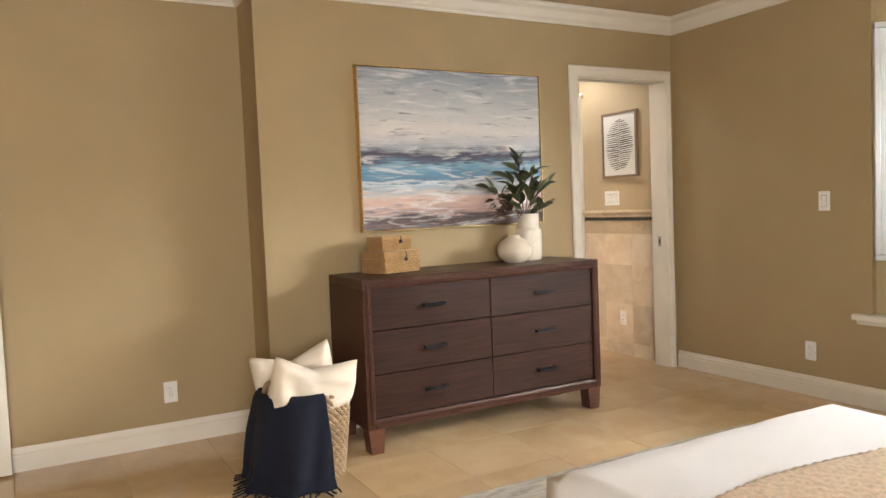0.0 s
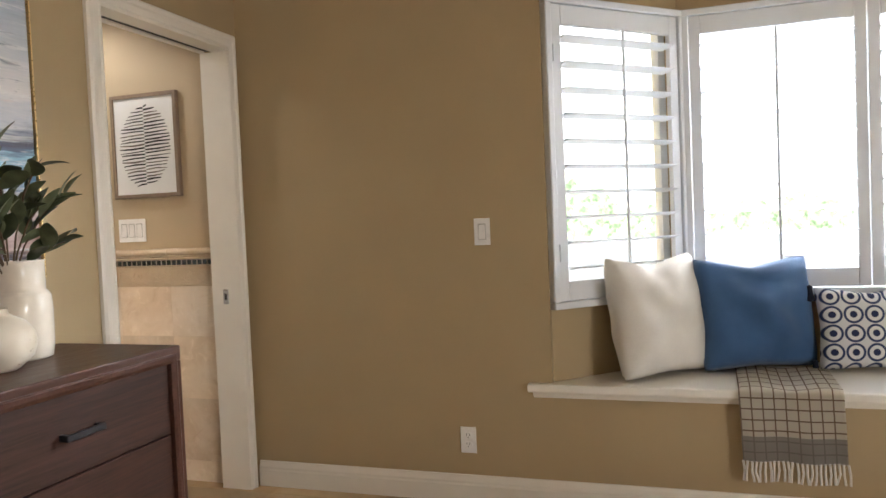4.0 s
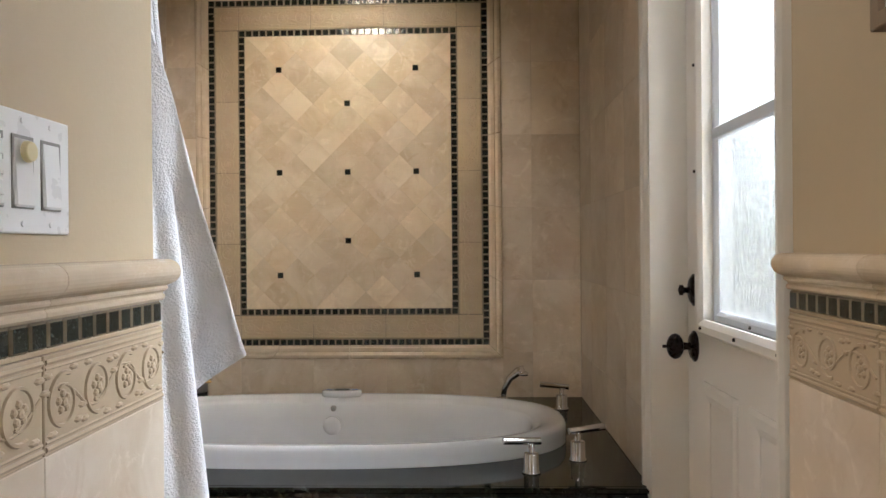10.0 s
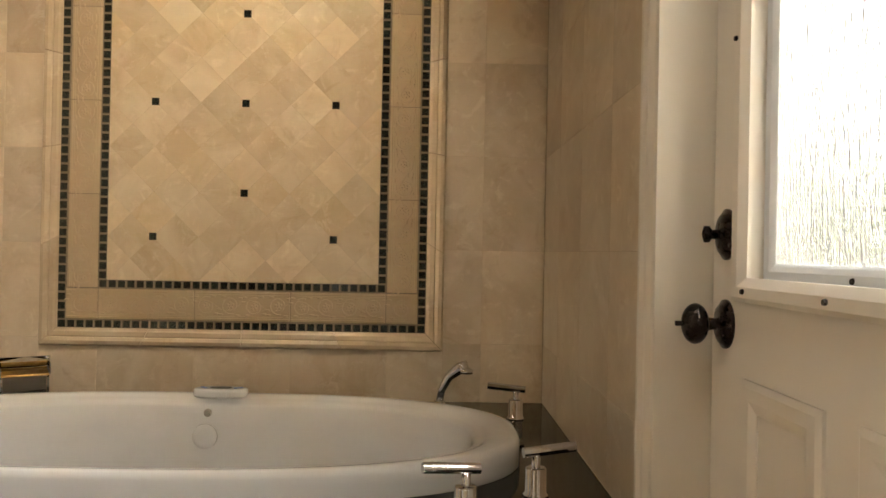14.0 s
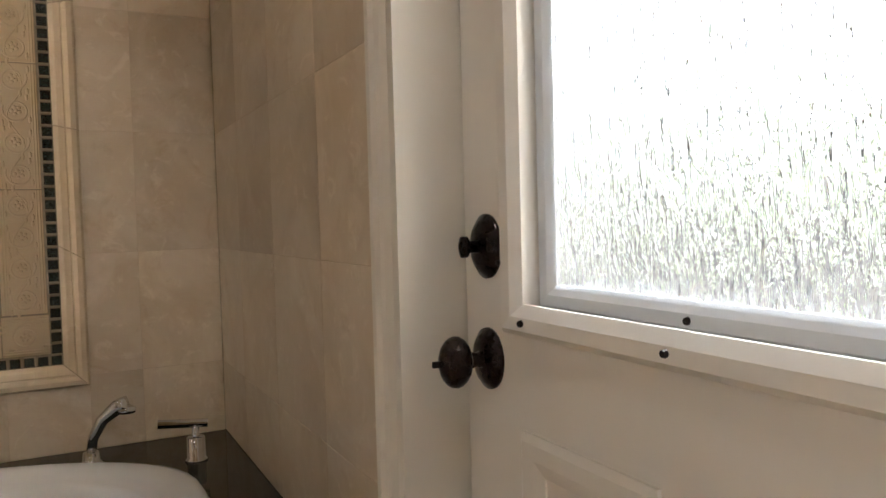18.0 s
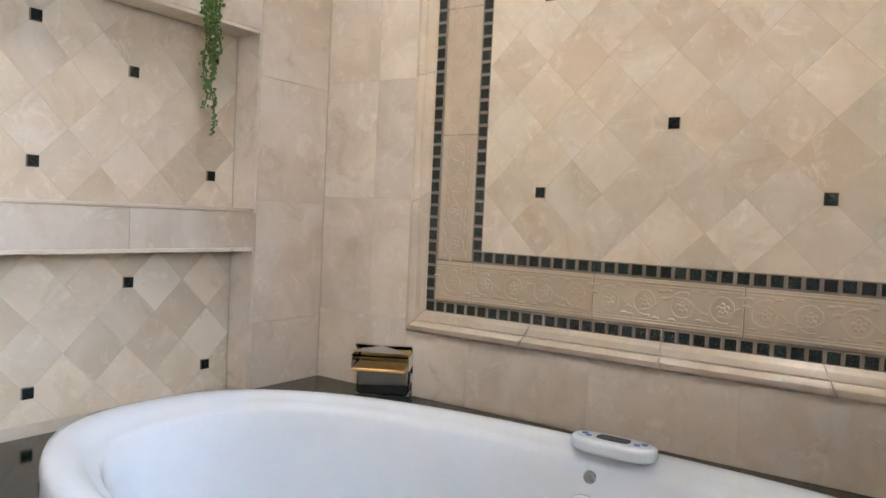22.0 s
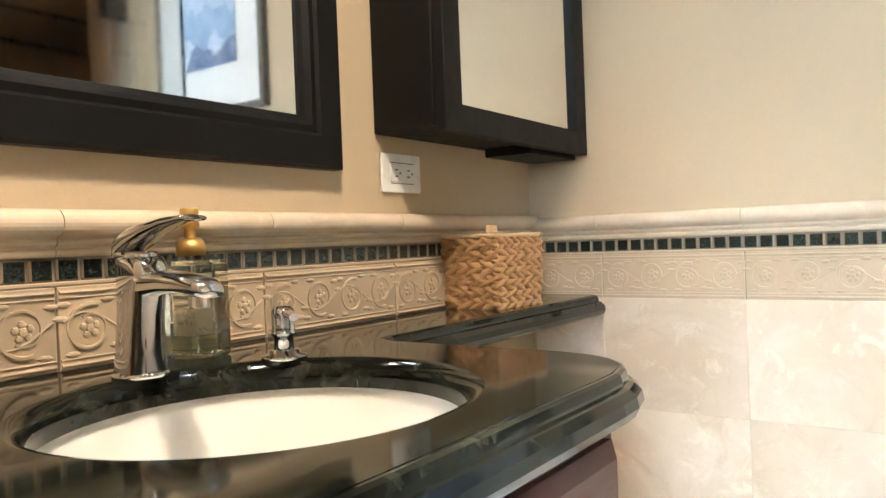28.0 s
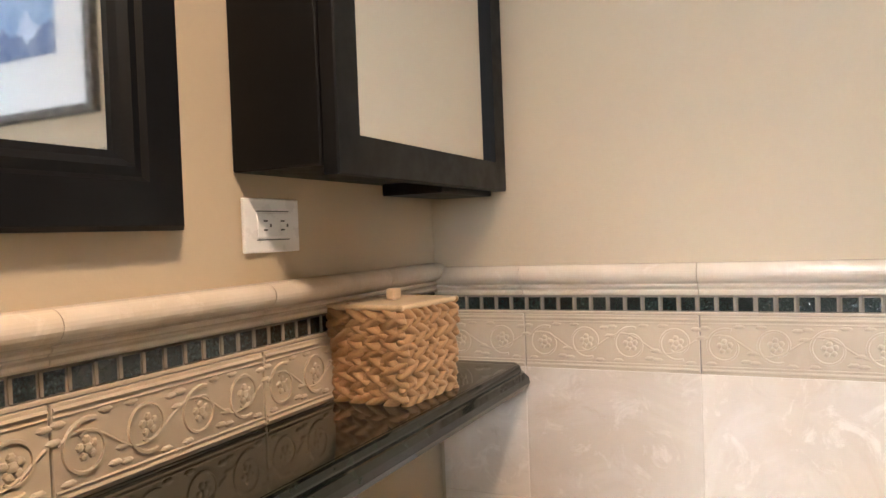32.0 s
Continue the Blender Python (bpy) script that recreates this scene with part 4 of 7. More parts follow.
GOLD = metal("gold leaf frame", (0.75, 0.55, 0.26), 0.3)
PX0, PX1, PZ0, PZ1 = 1.562, 2.815, 1.100, 2.035
pa = thing("seascape_painting", "abstract blue and pink seascape painting in a thin gold frame", "painting", Matrix.Translation(((PX0 + PX1) / 2, YD, (PZ0 + PZ1) / 2)))
w2, h2 = (PX1 - PX0) / 2, (PZ1 - PZ0) / 2
part("canvas", box(-w2 + 0.01, w2 - 0.01, -0.036, -0.003, -h2 + 0.01, h2 - 0.01, 0.002), seascape(), pa)
fb = ring_frame(-w2, w2, -h2, h2, 0.007, -0.002, -0.042)
part("frame", fb, GOLD, pa, "thin gold float frame")


# grey rim that puts shade into the gap round each white rocker
PLATEGAP = plain("shaded plastic gap", (0.30, 0.29, 0.27), 0.6)


def plate(name, m, label, gangs=1, kind="switch"):
    """A wall plate in the plane x, z, facing -y."""
    w = 0.07 + 0.046 * (gangs - 1)
    th = thing(name, label, kind, m)
    part("cover_plate", box(-w / 2, w / 2, -0.006, -0.0005, -0.057, 0.057, 0.002, 2), PLASTIC, th)
    for g in range(gangs):
        x = (g - (gangs - 1) / 2) * 0.046
        if kind == "outlet":
            for zz in (-0.02, 0.02):
                o = part("socket", prism(ngon(0.017, 0.0145, 20, power=3), 0, 0.004, 0.001, m=Matrix.Translation((x, -0.006, zz)) @ Matrix.Rotation(radians(90), 4, "X")), PLASTIC, th)
                sl = bmesh.new()
                box(x - 0.0075, x - 0.0055, -0.0105, -0.0098, zz, zz + 0.009, bm=sl)
                box(x + 0.0055, x + 0.0075, -0.0105, -0.0098, zz, zz + 0.009, bm=sl)
                box(x - 0.002, x + 0.002, -0.0105, -0.0098, zz - 0.009, zz - 0.005, bm=sl)
                part("slots", sl, SLOT, o)
        else:
            r = bmesh.new()
            box(x - 0.0165, x + 0.0165, -0.0072, -0.006, -0.034, 0.034, bm=r)
            part("rocker_frame", r, PLATEGAP, th)
            rk = box(x - 0.0152, x + 0.0152, -0.0105, -0.006, -0.0325, 0.0325, 0.002)
            for v in rk.verts:
                if v.co.z > 0 and v.co.y < -0.008:
                    v.co.y += 0.003
            part("rocker", rk, PLASTIC, th)
        for zz in (-0.048, 0.048):
            part("screw", cyl(0.003, 0.0025, 0.0012, Matrix.Translation((x, -0.006, zz)) @ Matrix.Rotation(radians(90), 4, "X"), 8), PLASTIC, th)
    return th


FE = lambda x, y, z: Matrix.Translation((x, y, z)) @ Matrix.Rotation(radians(-90), 4, "Z")   # faces -x
FW = lambda x, y, z: Matrix.Translation((x, y, z)) @ Matrix.Rotation(radians(90), 4, "Z")    # faces +x
FN = lambda x, y, z: Matrix.Translation((x, y, z)) @ Matrix.Rotation(radians(180), 4, "Z")   # faces +y
plate("light_switch", FE(XR, 2.837, 1.172), "white rocker switch on the tan wall", 1)
plate("wall_outlet", FE(XR, 2.935, 0.272), "white outlet on the tan wall", 1, "outlet")
plate("wall_outlet", Matrix.Translation((0.547, YN, 0.285)), "white outlet in the recess wall", 1, "outlet")
plate("wall_outlet", FE(XB - 0.009, 4.528, 0.297), "white outlet low on the stone wainscot", 1, "outlet")
plate("light_switch", FE(XB, 4.636, 1.242), "white three-rocker switch plate above the stone wainscot", 3)
tsw = plate("light_switch", FW(XS1, 4.525, 1.233), "white timer and dimmer switch plate above the wainscot", 3)
IVORY = plain("aged ivory plastic", (0.74, 0.64, 0.36), 0.35, var=0.05)
part("dimmer_dial", cyl(0.0105, 0.009, 0.006, Matrix.Translation((0.0, -0.0105, 0.019)) @ Matrix.Rotation(radians(90), 4, "X"), 20, 0.001), IVORY, tsw, "yellowed round dimmer dial")
for k in range(3):
    part("timer_button", box(-0.058, -0.036, -0.0125, -0.0105, 0.012 - k * 0.018, 0.026 - k * 0.018, 0.001), PLASTIC, tsw, "timer button")

# ---- stone and mosaic ----
CACHE = {}


def cached(key, make, material):
    if key not in CACHE:
        CACHE[key] = mesh_of(make(), key[0], material)
    return CACHE[key]


def tile(parent, m, u0, u1, v0, v1, material, th=0.009, name="tile"):
    """One tile on a wall: m's x runs along the wall, its -y out of it."""
    w, h = u1 - u0, v1 - v0
    if w < 0.012 or h < 0.012:
        return
    key = (name, round(w, 3), round(h, 3), th, material.name)
    g = 0.0005
    me = cached(key, lambda: box(-w / 2 + g, w / 2 - g, -th, 0, -h / 2 + g, h / 2 - g, 0.0006), material)
    piece(name, me, parent, m @ Matrix.Translation(((u0 + u1) / 2, 0, (v0 + v1) / 2)))


def mosaic_row(parent, m, u0, u1, v, vertical=False, pitch=0.0300, size=0.0268, th=0.008):
    n = max(1, round((u1 - u0) / pitch))
    p = (u1 - u0) / n
    me = cached(("mosaic_tile", size), lambda: box(-size / 2, size / 2, -th, 0, -size / 2, size / 2, 0.0022), MOSAIC)
    for i in range(n):
        a = u0 + (i + 0.5) * p
        piece("mosaic_tile", me, parent, m @ Matrix.Translation((v, 0, a) if vertical else (a, 0, v)))


def listello_bm(w, h=0.098):
    bm = bmesh.new()
    box(-w / 2 + 0.0012, w / 2 - 0.0012, -0.008, 0, -h / 2, h / 2, 0.001, bm=bm)
    for zz, r in ((h / 2 - 0.007, 0.003), (-h / 2 + 0.006, 0.003), (h / 2 - 0.0135, 0.0018), (-h / 2 + 0.0125, 0.0018)):
        tube([(-w / 2 + 0.003, -0.008, zz), (w / 2 - 0.003, -0.008, zz)], r, 6, bm)
    lobes = max(1, round(w / 0.078))
    step = w / lobes
    stem = [(-w / 2 + 0.006 + (w - 0.012) * i / 40, -0.0085, 0.017 * math.sin(math.pi * lobes * i / 40 + 0.5)) for i in range(41)]
    if w > 0.12:
        tube(stem, 0.0018, 5, bm)
    for k in range(lobes):
        cx, sg = -w / 2 + step * (k + 0.5), (-1) ** k
        pts = []
        for i in range(30):
            a = 2 * math.pi * 1.15 * i / 29
            r = 0.030 - 0.014 * i / 29
            pts.append((cx + r * math.cos(a + 1.2), -0.0085, sg * r * math.sin(a + 1.2) - sg * 0.002))
        tube(pts, 0.0026, 5, bm, [0.0030 - 0.0012 * i / 29 for i in range(30)])
        lathe([(0.0, 0.0), (0.006, 0.0), (0.0045, 0.003), (0, 0.004)], 8, Matrix.Translation((cx, -0.008, -sg * 0.002)) @ Matrix.Rotation(radians(90), 4, "X"), bm=bm)
        for k5 in range(5):
            pa_ = 2 * math.pi * k5 / 5 + 0.4
            lathe([(0.0, 0.0), (0.0052, 0.0), (0.0036, 0.0022), (0, 0.003)], 6, Matrix.Translation((cx + 0.0085 * math.cos(pa_), -0.008, -sg * 0.002 + 0.0085 * math.sin(pa_))) @ Matrix.Rotation(radians(90), 4, "X"), bm=bm)
        for q, dz in ((-0.46, 0.012), (-0.4, 0.028), (0.42, -0.026), (0.30, 0.031), (-0.28, -0.031)):
            lathe([(0.0, 0.0), (0.006, 0.0), (0.004, 0.002), (0, 0.003)], 6, Matrix.Translation((cx + q * step, -0.008, sg * dz)) @ Matrix.Rotation(radians(90), 4, "X"), 1.6, 0.7, bm=bm)
    return bm


def listello(parent, m, u0, u1, v, vertical=False, h=0.098):
    w = u1 - u0
    me = cached(("listello", round(w, 3), h), lambda: listello_bm(w, h), LISTELLO)
    c = (u0 + u1) / 2
    piece("listello", me, parent, m @ (Matrix.Translation((v, 0, c)) @ Matrix.Rotation(radians(-90), 4, "Y") if vertical else Matrix.Translation((c, 0, v))))


CAPSEC = [(0.0, 0.0), (0.009, 0.0), (0.012, 0.003), (0.012, 0.007), (0.009, 0.010), (0.011, 0.012), (0.015, 0.014), (0.0165, 0.017), (0.015, 0.020)]
CAPSEC += [(0.016 + 0.018 * math.cos(math.radians(a)), 0.0385 + 0.0165 * math.sin(math.radians(a))) for a in range(-75, 95, 15)] + [(0.0, 0.055)]


def dado(name, m, u0, u1, label, start=0.0, z0=0.0, low=True, dz=0.0):
    ZL0, ZL1, ZM, ZR0 = 0.932 + dz, 1.030 + dz, 1.0495 + dz, 1.0645 + dz
    th = thing(name, label, "wall tile", kind="structure")
    part("mortar", box(u0, u1, -0.004, -0.0005, z0, ZR0), MOSAICGROUT, th, "", False, m)
    if low and z0 == 0:
        part("grout_bed", box(u0, u1, -0.0080, -0.0045, z0, ZL0), WALLGROUT, th, "", False, m)
    P = 0.308
    first = u0 + (start % P)
    cuts = sorted({u0, u1, *[first + P * k for k in range(-1, 9) if u0 + 0.02 < first + P * k < u1 - 0.02]})
    for a, b in zip(cuts, cuts[1:]):
        listello(th, m, a, b, (ZL0 + ZL1) / 2)
        if low:
            for z in range(4):
                t, bt = ZL0 - 0.245 - 0.306 * (z - 1) if z else ZL0, ZL0 - 0.245 - 0.306 * z
                if t > z0:
                    tile(th, m, a, b, max(z0, bt), t, WALLTILE)
        k = (b - a)
        cap = sweep([(-k / 2 + 0.0006, 0, 0), (k / 2 - 0.0006, 0, 0)], CAPSEC)
        part("chair_rail", cap, BULLNOSE, th, "", False, m @ Matrix.Translation(((a + b) / 2 + 0.0, -0.0005, ZR0)))
    mosaic_row(th, m, u0, u1, ZM)
    part("liner", box(u0, u1, -0.008, 0, ZL1 + 0.001, ZL1 + 0.006, 0.001), LISTELLO, th, "", False, m)
    return th


I4 = Matrix.Identity(4)
MN = Matrix.Translation((0, YT, 0))
ME = Matrix.Translation((XB, 0, 0)) @ Matrix.Rotation(radians(-90), 4, "Z")
MW = Matrix.Translation((XT, 0, 0)) @ Matrix.Rotation(radians(90), 4, "Z")
MS = Matrix.Translation((XS1, 0, 0)) @ Matrix.Rotation(radians(90), 4, "Z")
MNI = Matrix.Translation((XN - 0.009, 0, 0)) @ Matrix.Rotation(radians(90), 4, "Z")
MV = Matrix.Translation((0, YV, 0)) @ Matrix.Rotation(radians(180), 4, "Z")
MSE = Matrix.Translation((0, YS1, 0)) @ Matrix.Rotation(radians(180), 4, "Z")

dado("wainscot_entry", ME, -(ED0 - 0.019), -YB - 0.014, "cream travertine wainscot with carved border and dark mosaic band", 0.308 - 0.064, dz=0.028)
dado("wainscot_stub", MS, YB + 0.014, YS1, "cream travertine wainscot with carved border and dark mosaic band", 0.10, dz=0.028)
dado("wainscot_stub_end", MSE, -XS1, -XS0, "cream travertine wainscot end", 0.0, dz=0.028)
dado("wainscot_vanity", MV, -XS0, -XT - 0.012, "cream stone backsplash with carved border and dark mosaic band", 0.231, 0.88)
dado("wainscot_towel", MW, YV + 0.012, 5.82, "cream travertine wainscot with carved border and dark mosaic band", 0.174, dz=-0.008)


def diamonds(parent, m, u0, u1, v0, v1, cu, cv, d, dots, material, th=0.008):
    """Small tiles laid on the diagonal and cut at the edges, with dark glass dots at some corners."""
    r = d / 2
    full = cached(("diamond", round(d, 4), material.name), lambda: prism([(r - 0.001, 0), (0, r - 0.001), (-r + 0.001, 0), (0, -r + 0.001)], 0, th, m=Matrix.Rotation(radians(90), 4, "X")), material)
    for i in range(-14, 15):
        for j in range(-20, 21):
            if (i + j) % 2 == 0:
                continue
            x, z = cu + i * r, cv + j * r
            if x + r < u0 or x - r > u1 or z + r < v0 or z - r > v1:
                continue
            pts = [(x + r - 0.001, z), (x, z + r - 0.001), (x - r + 0.001, z), (x, z - r + 0.001)]
            cut = pts
            for ax, lim, sg in ((0, u0, 1), (0, u1, -1), (1, v0, 1), (1, v1, -1)):
                out = []
                for a, b in zip(cut, cut[1:] + cut[:1]):
                    da, db2 = sg * (a[ax] - lim), sg * (b[ax] - lim)
                    if da >= 0:
                        out.append(a)
                    if da * db2 < 0:
                        t = da / (da - db2)
                        out.append((a[0] + (b[0] - a[0]) * t, a[1] + (b[1] - a[1]) * t))
                cut = out
                if not cut:
                    break
            if len(cut) < 3:
                continue
            if cut == pts:
                piece("diamond_tile", full, parent, m @ Matrix.Translation((x, 0, z)))
            else:
                area2 = abs(sum(a[0] * b[1] - b[0] * a[1] for a, b in zip(cut, cut[1:] + cut[:1]))) / 2
                if area2 < 0.00012:
                    continue
                bm = prism([(a - x, b - z) for a, b in cut], 0, th, m=Matrix.Rotation(radians(90), 4, "X"))
                piece("diamond_tile", mesh_of(bm, "diamond_tile", material), parent, m @ Matrix.Translation((x, 0, z)))
    me = cached(("dot", 0.025), lambda: box(-0.0125, 0.0125, -0.0105, 0, -0.0125, 0.0125, 0.0015), MOSAIC)
    for x, z in dots:
        piece("dark_glass_dot", me, parent, m @ Matrix.Translation((x, 0, z)))


# panel behind the tub
PU0, PU1, PV0, PV1 = 2.520, 3.464, 0.872, 2.104
pn = thing("tile_panel", "framed travertine panel of diagonal tiles with dark glass mosaic bands", "wall tile", kind="structure")
S, LW, TW = 0.027, 0.105, 0.058
part("mortar", box(PU0 - LW - S, PU1 + LW + S, -0.005, -0.0005, PV0 - LW - S, PV1 + LW + S), MOSAICGROUT, pn, "", False, MN)
diamonds(pn, MN, PU0 + S, PU1 - S, PV0 + S, PV1 - S, 2.991, 1.4875, 0.148, [(2.991 + a * 0.148, 1.4875 + b * 0.148) for a, b in ((0, 0), (0, 2), (0, -2), (2, 0), (-2, 0), (2, 3), (2, -3), (-2, 3), (-2, -3))], PANELTILE)
for e in (0.0, LW + S):
    a0, a1, b0, b1 = PU0 - e, PU1 + e, PV0 - e, PV1 + e
    for v in (b0 + S / 2, b1 - S / 2):
        mosaic_row(pn, MN, a0, a1, v)
    for u in (a0 + S / 2, a1 - S / 2):
        mosaic_row(pn, MN, b0 + S, b1 - S, u, True)
for v in (PV0 - LW / 2, PV1 + LW / 2):
    for k in range(3):
        listello(pn, MN, PU0 + k * (PU1 - PU0) / 3, PU0 + (k + 1) * (PU1 - PU0) / 3, v)
    for u in (PU0 - LW / 2, PU1 + LW / 2):
        listello(pn, MN, u - LW / 2, u + LW / 2, v)
for u in (PU0 - LW / 2, PU1 + LW / 2):
    for k in range(4):
        listello(pn, MN, PV0 + k * (PV1 - PV0) / 4, PV0 + (k + 1) * (PV1 - PV0) / 4, u, True)
o = LW + S
fr = bmesh.new()
a0, a1, b0, b1 = PU0 - o - TW, PU1 + o + TW, PV0 - o - TW, PV1 + o + TW
sec = [(0.0, 0.0), (0.0, 0.010), (0.10, 0.020), (0.30, 0.024), (0.46, 0.018), (0.5, 0.012), (0.56, 0.016), (0.8, 0.016), (0.9, 0.012), (1.0, 0.010), (1.0, 0.0)]
corners_o = [(a0, b0), (a1, b0), (a1, b1), (a0, b1)]
corners_i = [(a0 + TW, b0 + TW), (a1 - TW, b0 + TW), (a1 - TW, b1 - TW), (a0 + TW, b1 - TW)]
for j in range(4):
    jj = (j + 1) % 4
    L = math.dist(corners_o[j], corners_o[jj])
    n = max(1, round(L / 0.31))
    for k in range(n):
        bm = bmesh.new()
        rings = []
        for t in (k / n + 0.001, (k + 1) / n - 0.001):
            ring = []
            for w, h in sec:
                po = [corners_o[j][q] + (corners_o[jj][q] - corners_o[j][q]) * t for q in (0, 1)]
                pi = [corners_i[j][q] + (corners_i[jj][q] - corners_i[j][q]) * t for q in (0, 1)]
                ring.append(bm.verts.new((po[0] + (pi[0] - po[0]) * w, -h, po[1] + (pi[1] - po[1]) * w)))
            rings.append(ring)
        for q in range(len(sec) - 1):
            bm.faces.new((rings[0][q], rings[0][q + 1], rings[1][q + 1], rings[1][q]))
        bm.faces.new(rings[0]), bm.faces.new(rings[1][::-1])
        bmesh.ops.recalc_face_normals(bm, faces=bm.faces)
        part("stone_moulding", bm, BULLNOSE, pn, "", False, MN)

part("joint_bed", box(PU0 + S, PU1 - S, -0.0072, -0.0052, PV0 + S, PV1 - S), PANELJOINT, pn, "", False, MN)

# plain tiles round the panel
tw = thing("tub_wall_tiles", "cream travertine wall tiles behind the tub", "wall tile", kind="structure")
for x0_, x1_, z0_, z1_ in ((XN, a0, DECK, CEIL), (a1, XB - 0.010, DECK, CEIL), (a0, a1, DECK, b0), (a0, a1, b1, CEIL)):
    part("grout_bed", box(x0_, x1_, -0.0080, -0.0005, z0_ + 0.001, z1_ - 0.001), WALLGROUT, tw, "", False, MN)
us = [XN, 2.205, 2.52, 2.836, 3.152, 3.469, 3.78, XB - 0.010]
vs = [DECK, 0.708, 1.018, 1.328, 1.638, 1.948, 2.258, CEIL]
for p, q in zip(us, us[1:]):
    for r, s in zip(vs, vs[1:]):
        if q <= a0 or p >= a1 or s <= b0 or r >= b1:
            tile(tw, MN, p, q, r, s, WALLTILE)
            continue
        if p < a0:
            tile(tw, MN, p, a0, r, s, WALLTILE)
        if q > a1:
            tile(tw, MN, a1, q, r, s, WALLTILE)
        c, d = max(p, a0), min(q, a1)
        if r < b0:
            tile(tw, MN, c, d, r, b0, WALLTILE)
        if s > b1:
            tile(tw, MN, c, d, b1, s, WALLTILE)

te = thing("tub_end_tiles", "cream travertine wall tiles beside the outside door", "wall tile", kind="structure")
part("grout_bed", box(-YT + 0.010, -5.881, -0.0080, -0.0005, DECK + 0.001, CEIL - 0.001), WALLGROUT, te, "", False, ME)
for p, q in zip([5.88, 6.13, 6.44, 6.75], [6.13, 6.44, 6.75, YT - 0.010]):
    for r, s in zip(vs, vs[1:]):
        tile(te, ME, -q, -p, r + (0.001 if r == DECK else 0), s, WALLTILE)

# niche wall
nt_ = thing("niche_wall_tiles", "cream travertine tiles with two recessed niches", "wall tile", kind="structure")
vn = [DECK, 0.686, 0.998, 1.310, 1.622, 1.934, 2.246, CEIL]
N0, N1 = 6.118, 6.778
for r, s in zip(vn, vn[1:]):
    tile(nt_, MNI, 5.855, N0, r, s, WALLTILE)
    tile(nt_, MNI, N1, YT - 0.010, r, s, WALLTILE)
for p, q in ((N0, 6.43), (6.43, N1)):
    tile(nt_, MNI, p, q, 0.878, 0.966, WALLTILE)
    for r, s in ((1.42, 1.622), (1.622, 1.934), (1.934, 2.246), (2.246, CEIL)):
        tile(nt_, MNI, p, q, r, s, WALLTILE)
MNB = Matrix.Translation((1.937, 0, 0)) @ Matrix.Rotation(radians(90), 4, "Z")
for v0, v1, cv, dots in ((DECK, 0.878, 0.58, ((0, 0), (3, 0), (1.5, 1.5))), (0.966, 1.42, 1.052, ((0, 0), (3, 0), (1.5, 1.5), (0, 2), (3, 2)))):
    diamonds(nt_, MNB, N0 + 0.010, N1 - 0.010, v0, v1 - 0.010, 6.265, cv, 0.1445, [(6.265 + a * 0.1445, cv + b * 0.1445) for a, b in dots], PANELTILE, 0.006)
    part("joint_bed", box(N0 + 0.010, N1 - 0.010, -0.0054, -0.001, v0, v1 - 0.010), PANELJOINT, nt_, "", False, MNB)
    for y0_, y1_ in ((N0, N0 + 0.009), (N1 - 0.009, N1)):
        part("reveal", box(1.9445, XN - 0.0005, y0_, y1_, v0, v1, 0.001), WALLTILE, nt_)
    part("reveal", box(1.9445, XN - 0.0005, N0 + 0.009, N1 - 0.009, v1 - 0.009, v1, 0.001), WALLTILE, nt_)
part("niche_shelf", box(1.9445, XN + 0.004, N0 + 0.009, N1 - 0.009, 0.966, 0.976, 0.003), BULLNOSE, nt_)
for r, s in zip([0, 0.374] + vn[1:], [0.374] + vn[1:]):
    part("end_tile", box(1.830, XN + 0.001, 5.846, 5.8545, r + 0.001, s - 0.001, 0.001), WALLTILE, nt_)
jb = thing("shower_jamb_tiles", "grey travertine border beside the shower opening, darkened for shade", "wall tile", kind="structure")
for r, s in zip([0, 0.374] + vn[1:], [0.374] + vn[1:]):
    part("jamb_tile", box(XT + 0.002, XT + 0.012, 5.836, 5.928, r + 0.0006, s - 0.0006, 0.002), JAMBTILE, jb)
part("corner_bead", box(XT, XT + 0.020, 5.822, 5.834, 0, CEIL, 0.004, 2), BULLNOSE, jb)
sh = thing("shower_stripe_tiles", "dark mosaic stripes across the brown shower tiles", "wall tile", kind="structure")
for z in (1.835, 2.087, 2.25):
    mosaic_row(sh, Matrix.Translation((XSH + 0.012, 0, 0)) @ Matrix.Rotation(radians(90), 4, "Z"), 6.16, YT - 0.02, z)
    mosaic_row(sh, Matrix.Translation((0, YT - 0.014, 0)), XSH + 0.02, 1.82, z)

# ---- tub ----
TC, TRX, TRY = (2.985, 6.395), 0.848, 0.408
tubout = ngon(TRX, TRY, 64, TC[0], TC[1], 2.5)
hole = ngon(TRX - 0.05, TRY - 0.05, 64, TC[0], TC[1], 2.5)
rect = []
for x, y in hole:
    dx, dy = x - TC[0], y - TC[1]
    k = min((((XB - 0.001 if dx > 0 else XN) - TC[0]) / dx) if abs(dx) > 1e-6 else 9e9, (((YT - 0.001 if dy > 0 else 5.845) - TC[1]) / dy) if abs(dy) > 1e-6 else 9e9)
    rect.append((TC[0] + dx * k, TC[1] + dy * k))
corner_pts = [(XB - 0.001, YT - 0.001), (XN, YT - 0.001), (XN, 5.845), (XB - 0.001, 5.845)]
for c in corner_pts:
    i = min(range(64), key=lambda n: math.dist(rect[n], c))
    rect[i] = c
deck = thing("tub_deck", "black granite tub deck over a tiled apron", "tub deck", kind="structure")
part("deck_slab", ring_deck(rect, hole, DECK - 0.03, DECK), GRANITE, deck)
